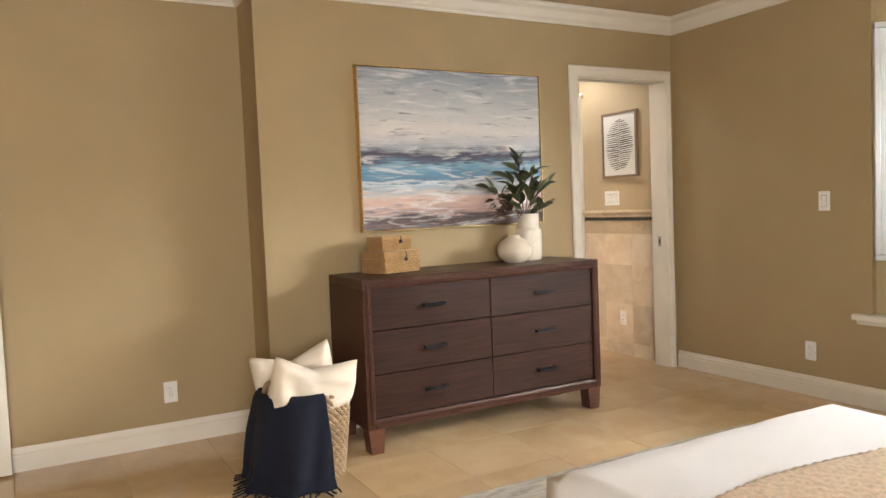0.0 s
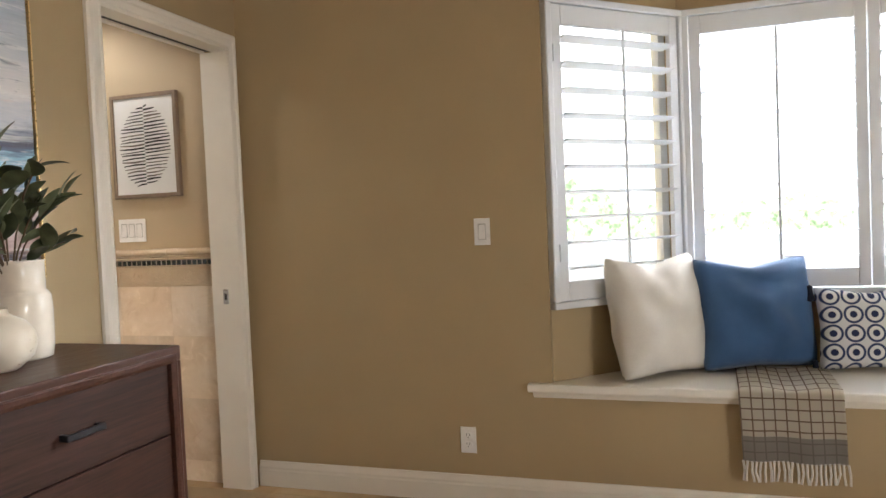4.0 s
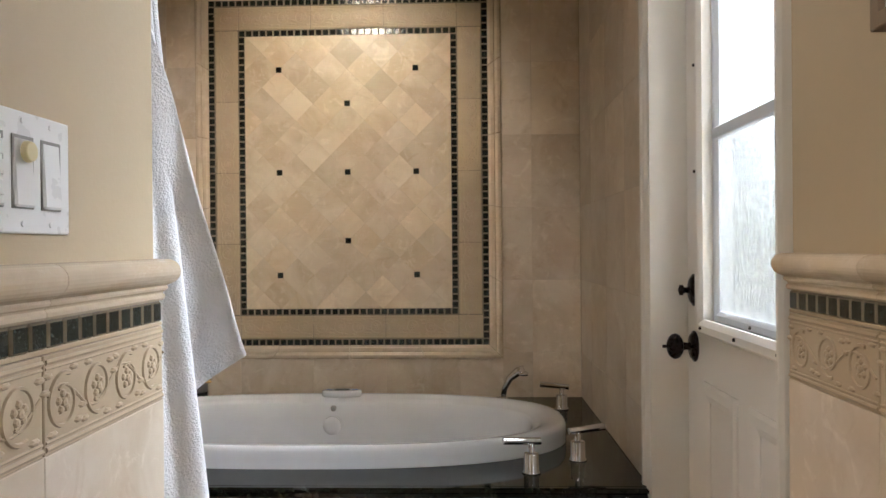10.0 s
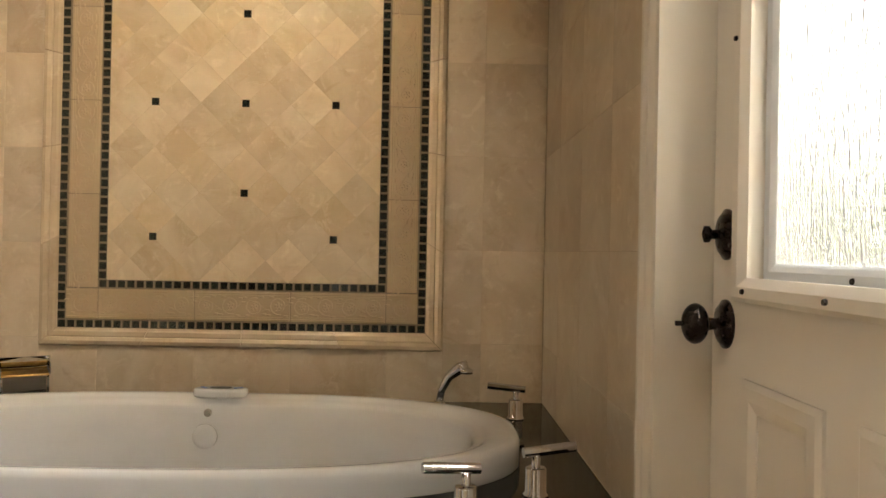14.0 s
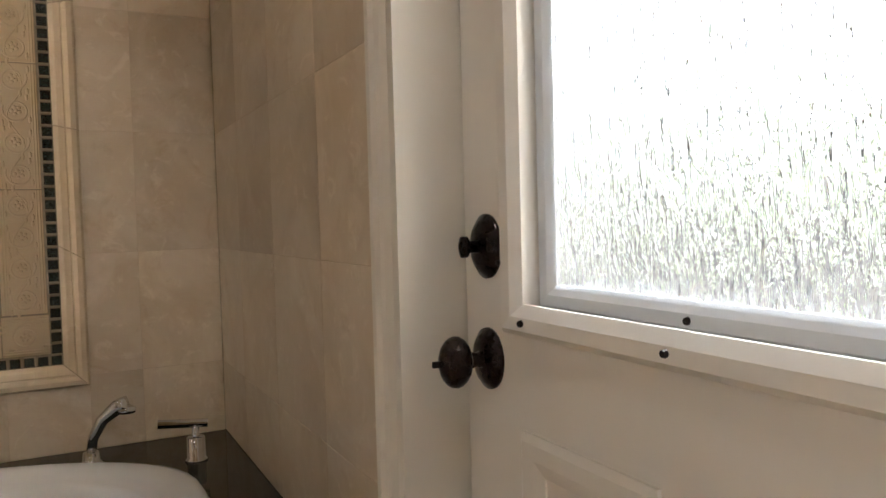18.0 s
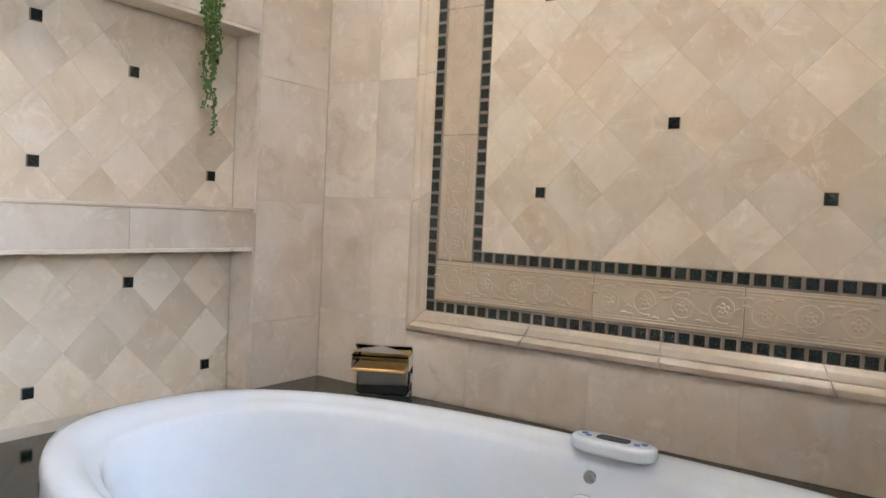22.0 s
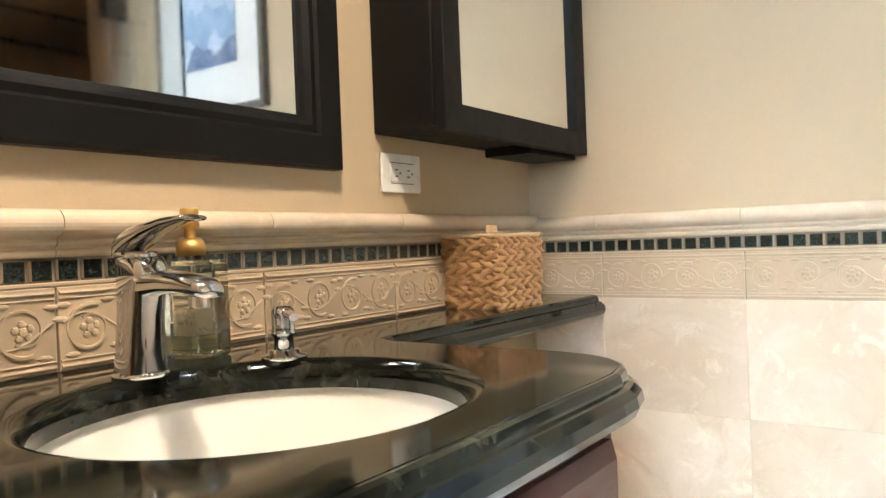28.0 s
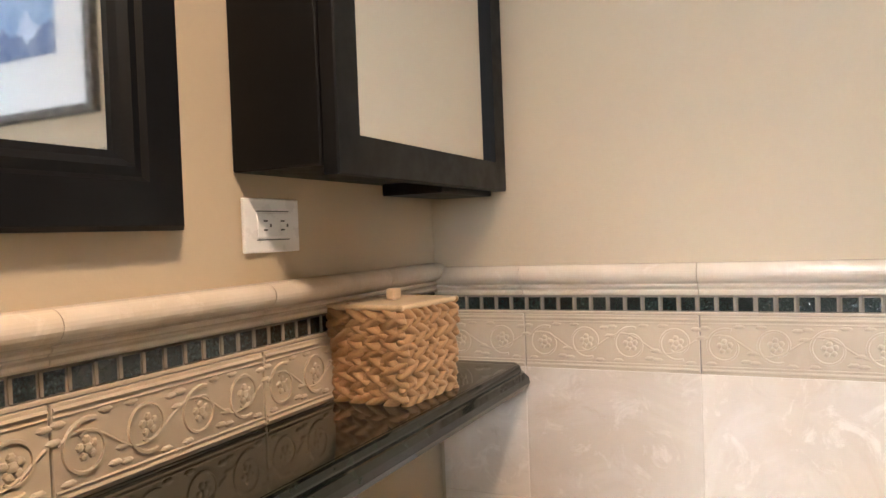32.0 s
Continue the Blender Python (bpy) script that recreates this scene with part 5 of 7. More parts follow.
part("front_edge", sweep([(XN - 0.03, 5.85, DECK - 0.038), (XB - 0.003, 5.85, DECK - 0.038)], [(-0.02, 0.0), (0.012, 0.0), (0.020, 0.006), (0.024, 0.014), (0.020, 0.021), (0.026, 0.026), (0.026, 0.034), (0.020, 0.0375), (-0.02, 0.0375)]), GRANITE, deck)
part("apron_wall", box(XN - 0.02, XB - 0.012, 5.89, 5.95, 0, DECK - 0.04), GROUT, deck)
MA2 = Matrix.Translation((0, 5.889, 0))
F0, F1, G0, G1 = 2.24, 3.80, 0.10, 0.365
for p, q, r, s in ((XN - 0.02, F0, 0, DECK - 0.04), (F1, XB - 0.012, 0, DECK - 0.04)):
    tile(deck, MA2, p, q, r, 0.30, WALLTILE), tile(deck, MA2, p, q, 0.30, s, WALLTILE)
for k in range(5):
    p, q = F0 + k * (F1 - F0) / 5, F0 + (k + 1) * (F1 - F0) / 5
    tile(deck, MA2, p, q, G1, DECK - 0.04, WALLTILE), tile(deck, MA2, p, q, 0, G0, WALLTILE)
for v in (G0 + S / 2, G1 - S / 2):
    mosaic_row(deck, MA2, F0, F1, v)
for u in (F0 + S / 2, F1 - S / 2):
    mosaic_row(deck, MA2, G0 + S, G1 - S, u, True)
diamonds(deck, MA2, F0 + S, F1 - S, G0 + S, G1 - S, 3.02, 0.2325, 0.148, [(3.02 + k * 0.148, 0.2325) for k in (-4, -2, 0, 2, 4)], PANELTILE)

tub = thing("bathtub", "white oval drop-in bathtub with a rounded rim", "bathtub", Matrix.Translation((TC[0], TC[1], 0)))
prof = [(1.0, DECK + 0.001), (1.0, DECK + 0.03), (0.999, DECK + 0.052), (0.990, DECK + 0.063), (0.972, DECK + 0.066), (0.93, DECK + 0.064), (0.90, DECK + 0.055), (0.885, DECK + 0.046), (0.872, DECK + 0.046), (0.858, DECK + 0.036),
        (0.84, DECK - 0.02), (0.82, DECK - 0.12), (0.79, DECK - 0.24), (0.74, DECK - 0.33), (0.62, DECK - 0.385), (0.4, DECK - 0.40), (0.05, DECK - 0.405)]
tb = bmesh.new()
rings = []
for k, z in prof:
    ring = []
    for x, y in ngon(1, 1, 64, power=2.5):
        a = math.atan2(y, x)
        notch = 0.0
        if 0.80 < k < 0.93 and abs(a - math.pi / 2) < 0.30:
            notch = 0.03 * math.cos((a - math.pi / 2) / 0.30 * math.pi / 2)
        kx, ky = 1 - (1 - k) * 0.95, 1 - (1 - k) * 1.25 - notch
        ring.append(tb.verts.new((x * TRX * kx, y * TRY * max(0.03, ky), z)))
    rings.append(ring)
for a, b in zip(rings, rings[1:]):
    for i in range(64):
        j = (i + 1) % 64
        tb.faces.new((a[i], a[j], b[j], b[i]))
tb.faces.new(rings[-1])
bmesh.ops.recalc_face_normals(tb, faces=tb.faces)
part("shell", tb, ACRYLIC, tub, "", True)
RY = Matrix.Rotation(radians(90), 4, "X")
part("suction_cover", lathe([(0, 0), (0.036, 0), (0.035, 0.008), (0.02, 0.013), (0, 0.014)], 24, Matrix.Translation((-0.012, 0.312, DECK - 0.045)) @ RY), ACRYLIC, tub, "white suction cover", True)
part("jet", lathe([(0, 0), (0.012, 0), (0.011, 0.005), (0.005, 0.006), (0.0, 0.003)], 16, Matrix.Translation((-0.008, 0.322, DECK + 0.020)) @ RY), NICKEL, tub, "grey jet", True)

pad = thing("tub_control", "white oval tub control with a dark display on the tub rim", "control panel", Matrix.Translation((3.007, 6.74, DECK + 0.062)))
part("housing", prism(ngon(0.078, 0.034, 32, power=2.6), 0, 0.026, 0.008, 3), ACRYLIC, pad)
part("display", prism(ngon(0.030, 0.014, 20, power=4), 0.0262, 0.0272), SLOT, pad, "dark display")
for k in (-0.055, -0.044, 0.044, 0.055):
    part("button", prism(ngon(0.006, 0.005, 12, k, 0.004 if abs(k) > 0.05 else -0.006), 0.0262, 0.0276), plain("blue button", (0.08, 0.16, 0.5), 0.4), pad, "small blue button")


def lever_handle(x, y, ang, label="chrome tub lever handle on the granite deck"):
    th = thing("deck_tap", label, "tap", Matrix.Translation((x, y, DECK)) @ Matrix.Rotation(radians(ang), 4, "Z") , "deck taps")
    part("base", lathe([(0, 0), (0.027, 0), (0.027, 0.004), (0.022, 0.008), (0.0215, 0.055), (0.019, 0.058), (0, 0.058)], 24), CHROME, th, "", True)
    part("stem", lathe([(0.009, 0.058), (0.009, 0.085), (0, 0.085)], 16), CHROME, th, "", True)
    part("lever", tube([(-0.028, 0, 0.088), (-0.012, 0, 0.089), (0.085, 0, 0.097)], 0.0105, 16), CHROME, th)
    return th


lever_handle(3.683, 5.965, 197)
lever_handle(3.833, 6.09, 12)
lever_handle(3.872, 6.79, 175)
sp = thing("hand_shower", "chrome hand shower on the tub deck", "hand shower", Matrix.Translation((3.645, 6.88, DECK)) @ Matrix.Diagonal((1.1, 1.1, 1.1, 1)))
part("base", lathe([(0, 0), (0.026, 0), (0.026, 0.005), (0.018, 0.012), (0.016, 0.03), (0, 0.03)], 20), CHROME, sp, "", True)
part("wand", tube([(0, 0, 0.025), (0.005, -0.004, 0.06), (0.025, -0.012, 0.10), (0.055, -0.02, 0.125), (0.075, -0.025, 0.13)], 0.012, 12, radii=[0.010, 0.011, 0.013, 0.017, 0.019]), CHROME, sp, "", True)
part("spray_face", lathe([(0, 0), (0.021, 0), (0.021, 0.01), (0.01, 0.016), (0, 0.016)], 18, Matrix.Translation((0.072, -0.024, 0.112))), CHROME, sp, "", True)
so = thing("waterfall_spout", "wide chrome waterfall tub spout with an open trough", "tap", Matrix.Translation((2.345, 6.915, DECK)) @ Matrix.Rotation(radians(30), 4, "Z"))
part("base", box(-0.066, 0.066, 0.004, 0.040, 0, 0.022, 0.004, 2), CHROME, so)
arc = [(0.036, 0.0), (0.037, 0.07), (0.034, 0.105), (0.022, 0.130), (0.0, 0.143), (-0.03, 0.146), (-0.075, 0.138)]
part("hood", sweep([(0, y, z) for y, z in arc], [(-0.070, -0.005), (0.070, -0.005), (0.070, 0.005), (-0.070, 0.005)], up=(0, -1, 0)), CHROME, so, "curved chrome hood")
# brass colour puts the warm reflection into the chrome trough
part("trough", box(-0.064, 0.064, -0.082, 0.018, 0.092, 0.099, 0.002), BRASS, so, "chrome water trough, brass-coloured for its warm reflection")
for sx in (-0.0685, 0.0685):
    part("cheek", box(sx - 0.0015, sx + 0.0015, -0.05, 0.030, 0.090, 0.126, 0.001), CHROME, so)
part("front_plate", box(-0.062, 0.062, -0.004, 0.004, 0.022, 0.092, 0.002), CHROME, so)

# ---- vanity ----
ZC = 0.932
va = thing("vanity_cabinet", "cherry red vanity cabinet with drawer fronts and doors", "cabinet", Matrix.Translation((2.575, 4.45, 0)))
vx0, vx1, vy0, vy1 = 2.095 - 2.575, 2.966 - 2.575, 4.224 - 4.45, 4.755 - 4.45
vb = bmesh.new()
for a, b, c, d, e, g in ((vx0, vx0 + 0.018, vy0, vy1 - 0.02, 0.10, ZC - 0.042), (vx1 - 0.018, vx1, vy0, vy1 - 0.02, 0.10, ZC - 0.042), (vx0, vx1, vy1 - 0.0195, vy1, 0.10, ZC - 0.042),
                         (vx0 + 0.0185, vx1 - 0.0185, vy0, vy0 + 0.01, 0.10, ZC - 0.042), (vx0 + 0.0185, vx1 - 0.0185, vy0 + 0.0105, vy1 - 0.02, 0.10, 0.118)):
    box(a, b, c, d, e, g, 0.001, bm=vb)
part("body", vb, CHERRY, va)
part("toe_kick", box(vx0 + 0.01, vx1, vy0, vy1 - 0.07, 0, 0.10), CHERRY, va)


def slab_front(name, x0, x1, z0, z1, y, parent, raised=False):
    bm = box(x0, x1, y, y + 0.02, z0, z1)
    front = [f for f in bm.faces if f.normal.y > 0.9]
    bmesh.ops.inset_region(bm, faces=front, thickness=0.022, depth=0.0)
    f2 = [f for f in bm.faces if f.normal.y > 0.9 and f.calc_area() > 0.6 * (x1 - x0 - 0.05) * (z1 - z0 - 0.05)]
    for f in bm.faces:
        f.select = False
    top = max((f for f in bm.faces if f.normal.y > 0.9), key=lambda f: f.calc_area())
    for v in bm.verts:
        if abs(v.co.y - y - 0.02) < 1e-6 and v not in top.verts:
            v.co.y -= 0.012
    return part(name, bm, CHERRY, parent)


slab_front("drawer_front", 2.114 - 2.575, 2.682 - 2.575, 0.685, 0.845, vy1, va)
slab_front("drawer_front", 2.114 - 2.575, 2.682 - 2.575, 0.415, 0.667, vy1, va)
slab_front("drawer_front", 2.114 - 2.575, 2.682 - 2.575, 0.13, 0.397, vy1, va)
slab_front("cabinet_door", 2.712 - 2.575, 2.955 - 2.575, 0.13, 0.845, vy1, va)

ct = thing("vanity_counter", "polished black green granite vanity top with a shelf over the toilet", "counter")
SC, SRX, SRY = (2.408, 4.547), 0.195, 0.188
hole2 = ngon(SRX * 1.085, SRY * 1.085, 96, SC[0], SC[1], 2.0)
# slab with the basin cut out: a ring round the basin inside the deep part, then the shelf beside it
blk = [(2.966, YV + 0.003), (2.966, 4.80), (2.225, 4.80), (2.19, 4.7985), (2.158, 4.791), (2.131, 4.777), (2.110, 4.757), (2.096, 4.731), (2.088, 4.70), (2.085, 4.66), (2.085, 4.50), (2.085, YV + 0.003)]


def ray_out(poly, c, d):
    best = None
    for a, b in zip(poly, poly[1:] + poly[:1]):
        ex, ey = b[0] - a[0], b[1] - a[1]
        den = d[0] * ey - d[1] * ex
        if abs(den) < 1e-9:
            continue
        t = ((a[0] - c[0]) * ey - (a[1] - c[1]) * ex) / den
        s = ((a[0] - c[0]) * d[1] - (a[1] - c[1]) * d[0]) / den
        if t > 0 and -1e-6 <= s <= 1 + 1e-6 and (best is None or t < best):
            best = t
    return (c[0] + d[0] * best, c[1] + d[1] * best)


rim = [ray_out(blk, SC, (x - SC[0], y - SC[1])) for x, y in hole2]
for c in blk:
    i = min(range(96), key=lambda n: math.dist(rim[n], c))
    rim[i] = c
part("slab", ring_deck(rim, hole2, ZC - 0.032, ZC), GRANITE, ct)
part("basin_edge", lathe([(1.085, ZC), (1.05, ZC - 0.0015), (1.02, ZC - 0.006), (1.003, ZC - 0.014), (1.0, ZC - 0.024), (1.0, ZC - 0.034)], 96, Matrix.Translation((SC[0], SC[1], 0)), SRX, SRY), GRANITE, ct, "rounded polished edge round the basin", True)
part("shelf", prism([(2.0845, YV + 0.003), (2.0845, 4.43), (2.07, 4.404), (2.04, 4.395), (XT + 0.035, 4.395), (XT + 0.013, 4.378), (XT + 0.013, YV + 0.003)][::-1], ZC - 0.032, ZC), GRANITE, ct)
nose = [(0.0, -0.046), (0.012, -0.046), (0.021, -0.041), (0.025, -0.032), (0.023, -0.022), (0.016, -0.015), (0.010, -0.013), (0.010, -0.009), (0.008, -0.002), (0.004, 0.0), (0.0, 0.0)]
edge = [(2.966, 4.80), (2.225, 4.80), (2.19, 4.7985), (2.158, 4.791), (2.131, 4.777), (2.110, 4.757), (2.096, 4.731), (2.088, 4.70), (2.085, 4.66), (2.085, 4.50), (2.0845, 4.43), (2.07, 4.404), (2.04, 4.395), (XT + 0.035, 4.395), (XT + 0.016, 4.385), (XT + 0.014, 4.36)]
part("moulded_edge", sweep([(x, y, ZC - 0.0005) for x, y in edge], nose), GRANITE, ct)
sk = thing("sink", "white oval undermount sink basin", "sink", Matrix.Translation((SC[0], SC[1], 0)))
bp = [(1.04, ZC - 0.033), (1.04, ZC - 0.040), (0.99, ZC - 0.055), (0.94, ZC - 0.10), (0.80, ZC - 0.145), (0.5, ZC - 0.165), (0.12, ZC - 0.172), (0.0, ZC - 0.173)]
part("basin", lathe([(k, z) for k, z in bp], 48, None, SRX, SRY), PORCELAIN, sk, "", True)
part("drain", lathe([(0, ZC - 0.1715), (0.022, ZC - 0.1715), (0.02, ZC - 0.168), (0, ZC - 0.168)], 20), CHROME, sk, "chrome drain", True)

FX, FY = 2.402, 4.345
fa = thing("vanity_faucet", "polished chrome single-lever basin faucet", "faucet", Matrix.Translation((FX, FY, ZC)) @ Matrix.Diagonal((1.0, 1.0, 0.95, 1.0)))
part("flange", lathe([(0, 0), (0.030, 0), (0.030, 0.004), (0.026, 0.007), (0, 0.007)], 28), CHROME, fa, "", True)
bd = bmesh.new()
rings = []
for z, cy, rx, ry in ((0.005, 0, 0.026, 0.026), (0.03, 0.001, 0.0235, 0.025), (0.07, 0.004, 0.0215, 0.025), (0.10, 0.008, 0.022, 0.028), (0.115, 0.010, 0.023, 0.031), (0.128, 0.008, 0.0225, 0.028), (0.136, 0.006, 0.021, 0.024)):
    rings.append([bd.verts.new((x, cy + y, z)) for x, y in ngon(rx, ry, 28, power=2.6)])
for a, b in zip(rings, rings[1:]):
    for i in range(28):
        j = (i + 1) % 28
        bd.faces.new((a[i], a[j], b[j], b[i]))
bd.faces.new(rings[-1])
part("body", bd, CHROME, fa, "", True)
spt = bmesh.new()
rings = []
for y, z, w, h in ((0.0, 0.100, 0.020, 0.018), (0.03, 0.106, 0.0195, 0.015), (0.06, 0.1075, 0.019, 0.013), (0.09, 0.106, 0.019, 0.012), (0.118, 0.102, 0.018, 0.011), (0.128, 0.098, 0.014, 0.007)):
    rings.append([spt.verts.new((x, y, z + q)) for x, q in ngon(w, h, 20, power=2.6)])
for a, b in zip(rings, rings[1:]):
    for i in range(20):
        j = (i + 1) % 20
        spt.faces.new((a[i], a[j], b[j], b[i]))
spt.faces.new(rings[-1][::-1])
bmesh.ops.recalc_face_normals(spt, faces=spt.faces)
part("spout", spt, CHROME, fa, "", True)
part("aerator", cyl(0.011, 0.011, 0.014, Matrix.Translation((0, 0.108, 0.080)), 18, 0.001), CHROME, fa)
lv = bmesh.new()
rings = []
for y, z, w, h in ((-0.022, 0.138, 0.016, 0.004), (-0.012, 0.150, 0.021, 0.012), (0.008, 0.158, 0.0215, 0.013), (0.035, 0.166, 0.019, 0.009), (0.065, 0.173, 0.016, 0.006), (0.095, 0.176, 0.013, 0.004), (0.112, 0.175, 0.009, 0.003)):
    rings.append([lv.verts.new((x, y, z + q)) for x, q in ngon(w, h, 20, power=2.3)])
for a, b in zip(rings, rings[1:]):
    for i in range(20):
        j = (i + 1) % 20
        lv.faces.new((a[i], a[j], b[j], b[i]))
lv.faces.new(rings[-1][::-1]), lv.faces.new(rings[0])
bmesh.ops.recalc_face_normals(lv, faces=lv.faces)
part("lever", lv, CHROME, fa, "", True)
part("cap_ring", lathe([(0.022, 0.134), (0.023, 0.138), (0.022, 0.142), (0, 0.144)], 24, None, 0.98, 1.1), CHROME, fa, "", True)

sd = thing("soap_pump", "chrome built-in soap pump on the granite", "soap dispenser", Matrix.Translation((2.25, 4.405, ZC)) @ Matrix.Diagonal((1.15, 1.15, 0.86, 1.0)))
part("flange", lathe([(0, 0), (0.024, 0), (0.024, 0.005), (0.017, 0.007), (0.017, 0.012), (0, 0.012)], 24), CHROME, sd, "", True)
part("neck", lathe([(0.011, 0.012), (0.010, 0.03), (0.013, 0.033), (0.013, 0.04), (0, 0.04)], 18), CHROME, sd, "", True)
part("head", lathe([(0.012, 0.04), (0.0125, 0.066), (0.009, 0.073), (0, 0.074)], 18), CHROME, sd, "", True)
part("nozzle", tube([(0.0, 0.0, 0.066), (0.01, 0.028, 0.060)], 0.006, 10), CHROME, sd)

gb = thing("soap_bottle", "square clear glass soap bottle with a brass pump", "soap bottle", Matrix.Translation((2.287, 4.282, ZC)) @ Matrix.Rotation(radians(8), 4, "Z"))
bt = prism(ngon(0.035, 0.035, 32, power=6), 0, 0.122, 0.006, 3)
part("bottle", bt, BOTTLE, gb)
part("soap", prism(ngon(0.030, 0.030, 32, power=6), 0.008, 0.03, 0.004, 2), glass_mat("pale soap", (0.75, 0.80, 0.62), 0.1, 1.33), gb, "a little pale liquid soap")
part("collar", lathe([(0.016, 0.122), (0.016, 0.128), (0.013, 0.134), (0, 0.134)], 20), glass_mat("bottle neck glass", (0.86, 0.88, 0.8)), gb, "", True)
part("pump_collar", lathe([(0, 0.128), (0.018, 0.128), (0.018, 0.143), (0.012, 0.150), (0, 0.150)], 24), BRASS, gb, "brass collar", True)
part("pump_head", lathe([(0.007, 0.15), (0.007, 0.162), (0.012, 0.163), (0.012, 0.186), (0.011, 0.188), (0, 0.188)], 20), BRASS, gb, "brass pump head", True)
part("nozzle", tube([(0, 0, 0.176), (0.02, 0.02, 0.177)], 0.003, 8), BRASS, gb)

HYA = wood("water hyacinth straw", (0.52, 0.31, 0.14), (0.22, 0.105, 0.04), 0.6, (30, 30, 3))
HYA.node_tree.nodes["Principled BSDF"].inputs["Specular IOR Level"].default_value = 0.3
LIDWOOD = wood("pale lid wood", (0.62, 0.45, 0.26), (0.48, 0.33, 0.18), 0.5, (3, 20, 20))


def woven_basket(th, w, d, h, rows, n, r, material, taper=0.94, seed=3):
    """Braided rows of straw round a rectangular body: each strand a piece of its own."""
    rng = random.Random(seed)
    lens = lathe([(0, -0.5), (0.30, -0.44), (0.48, -0.2), (0.5, 0.05), (0.38, 0.38), (0, 0.5)], 8)
    for fce in lens.faces:
        fce.smooth = True
    sme_ = mesh_of(lens, "strand", material)
    for k in range(rows):
        z = h * (k + 0.5) / rows
        f = taper + (1 - taper) * (k / max(1, rows - 1))
        sides = [(-w / 2 * f, -d / 2 * f), (w / 2 * f, -d / 2 * f), (w / 2 * f, d / 2 * f), (-w / 2 * f, d / 2 * f)]
        tot = 2 * (w + d)
        for a, b in zip(sides, sides[1:] + sides[:1]):
            ln = math.dist(a, b)
            m = max(3, round(ln / tot * n))
            ang = math.atan2(b[1] - a[1], b[0] - a[0])
            for i in range(m):
                t = (i + 0.5 + rng.uniform(-0.12, 0.12)) / m
                p = (a[0] + (b[0] - a[0]) * t, a[1] + (b[1] - a[1]) * t)
                for s in (-1, 1):
                    mm = Matrix.Translation((p[0], p[1], z + s * h / rows * 0.21)) @ Matrix.Rotation(ang, 4, "Z") @ Matrix.Rotation(radians(s * rng.uniform(18, 36)), 4, "Y")
                    piece("strand", sme_, th, mm @ Matrix.Rotation(radians(90), 4, "Y") @ Matrix.Diagonal((h / rows * rng.uniform(0.6, 0.78), r * rng.uniform(1.7, 2.3), ln / m * rng.uniform(1.5, 1.9), 1)))


bk = thing("woven_box", "woven water hyacinth storage box with a pale lid", "basket", Matrix.Translation((1.592, 4.302, ZC)) @ Matrix.Rotation(radians(-5), 4, "Z") @ Matrix.Diagonal((1.1, 1.12, 1.2, 1)))
part("lining", box(-0.062, 0.062, -0.050, 0.050, 0.002, 0.108, 0.01, 2), HYA, bk)
woven_basket(bk, 0.136, 0.110, 0.114, 6, 20, 0.009, HYA)
part("lid", box(-0.075, 0.075, -0.062, 0.062, 0.114, 0.121, 0.003, 2), LIDWOOD, bk, "pale wooden lid")
part("lid_knob", box(-0.010, 0.010, -0.007, 0.007, 0.121, 0.136, 0.003, 2), LIDWOOD, bk)

OLIVE = wood("olive wood", (0.50, 0.27, 0.10), (0.20, 0.085, 0.03), 0.35, (5, 5, 9))
bo = thing("wooden_bowl", "irregular olive wood bowl on the granite counter", "bowl", Matrix.Translation((2.735, 4.42, ZC)))
part("bowl", lathe([(0, 0), (0.085, 0), (0.12, 0.018), (0.135, 0.045), (0.137, 0.052), (0.128, 0.05), (0.112, 0.026), (0.08, 0.012), (0, 0.010)], 40, None, 1.05, 0.85), OLIVE, bo, "", True)
SOAPWRAP = plain("cream soap wrapper", (0.72, 0.66, 0.55), 0.7, var=0.06)
INK = plain("grey print", (0.22, 0.20, 0.20), 0.8)
TWINE = fabric("jute twine", (0.35, 0.24, 0.12), 0.2)
sb = thing("soap_bar_box", "cream wrapped soap bar tied with twine and a round tag", "soap", Matrix.Translation((2.686, 4.342, ZC + 0.013)) @ Matrix.Rotation(radians(33), 4, "Z"))
part("wrapper", box(-0.055, 0.055, -0.03, 0.03, 0, 0.075, 0.004, 2), SOAPWRAP, sb)
tw2 = bmesh.new()
tube([(0.02, -0.031, 0.0), (0.02, -0.031, 0.076), (0.02, 0.031, 0.076), (0.02, 0.031, 0.0)], 0.0013, 6, tw2)
part("twine", tw2, TWINE, sb, "jute twine")
pr = bmesh.new()
box(-0.022, 0.012, 0.0301, 0.0306, 0.013, 0.0145, bm=pr)
box(-0.016, 0.006, 0.0301, 0.0306, 0.0085, 0.0098, bm=pr)
for k in range(16):
    box(-0.047 + k * 0.006, -0.0435 + k * 0.006, 0.0301, 0.0306, 0.0650, 0.0680, bm=pr)
for sx in (-0.05, 0.048):
    box(sx, sx + 0.0012, 0.0301, 0.0306, 0.005, 0.07, bm=pr)
box(-0.05, 0.05, 0.0301, 0.0306, 0.0695, 0.0705, bm=pr)
part("print", pr, INK, sb, "fine grey print")


def writing(name, text, size, m, material, parent):
    cu = bpy.data.curves.new(name, "FONT")
    cu.body, cu.size, cu.extrude, cu.align_x = text, size, 0.0002, "CENTER"
    ob = new(name, cu)
    dg = bpy.context.evaluated_depsgraph_get()
    me = bpy.data.meshes.new_from_object(ob.evaluated_get(dg))
    bpy.data.objects.remove(ob)
    me.materials.append(material)
    o2 = new(name, me)
    o2.parent = parent
    o2.matrix_basis = m
    return o2


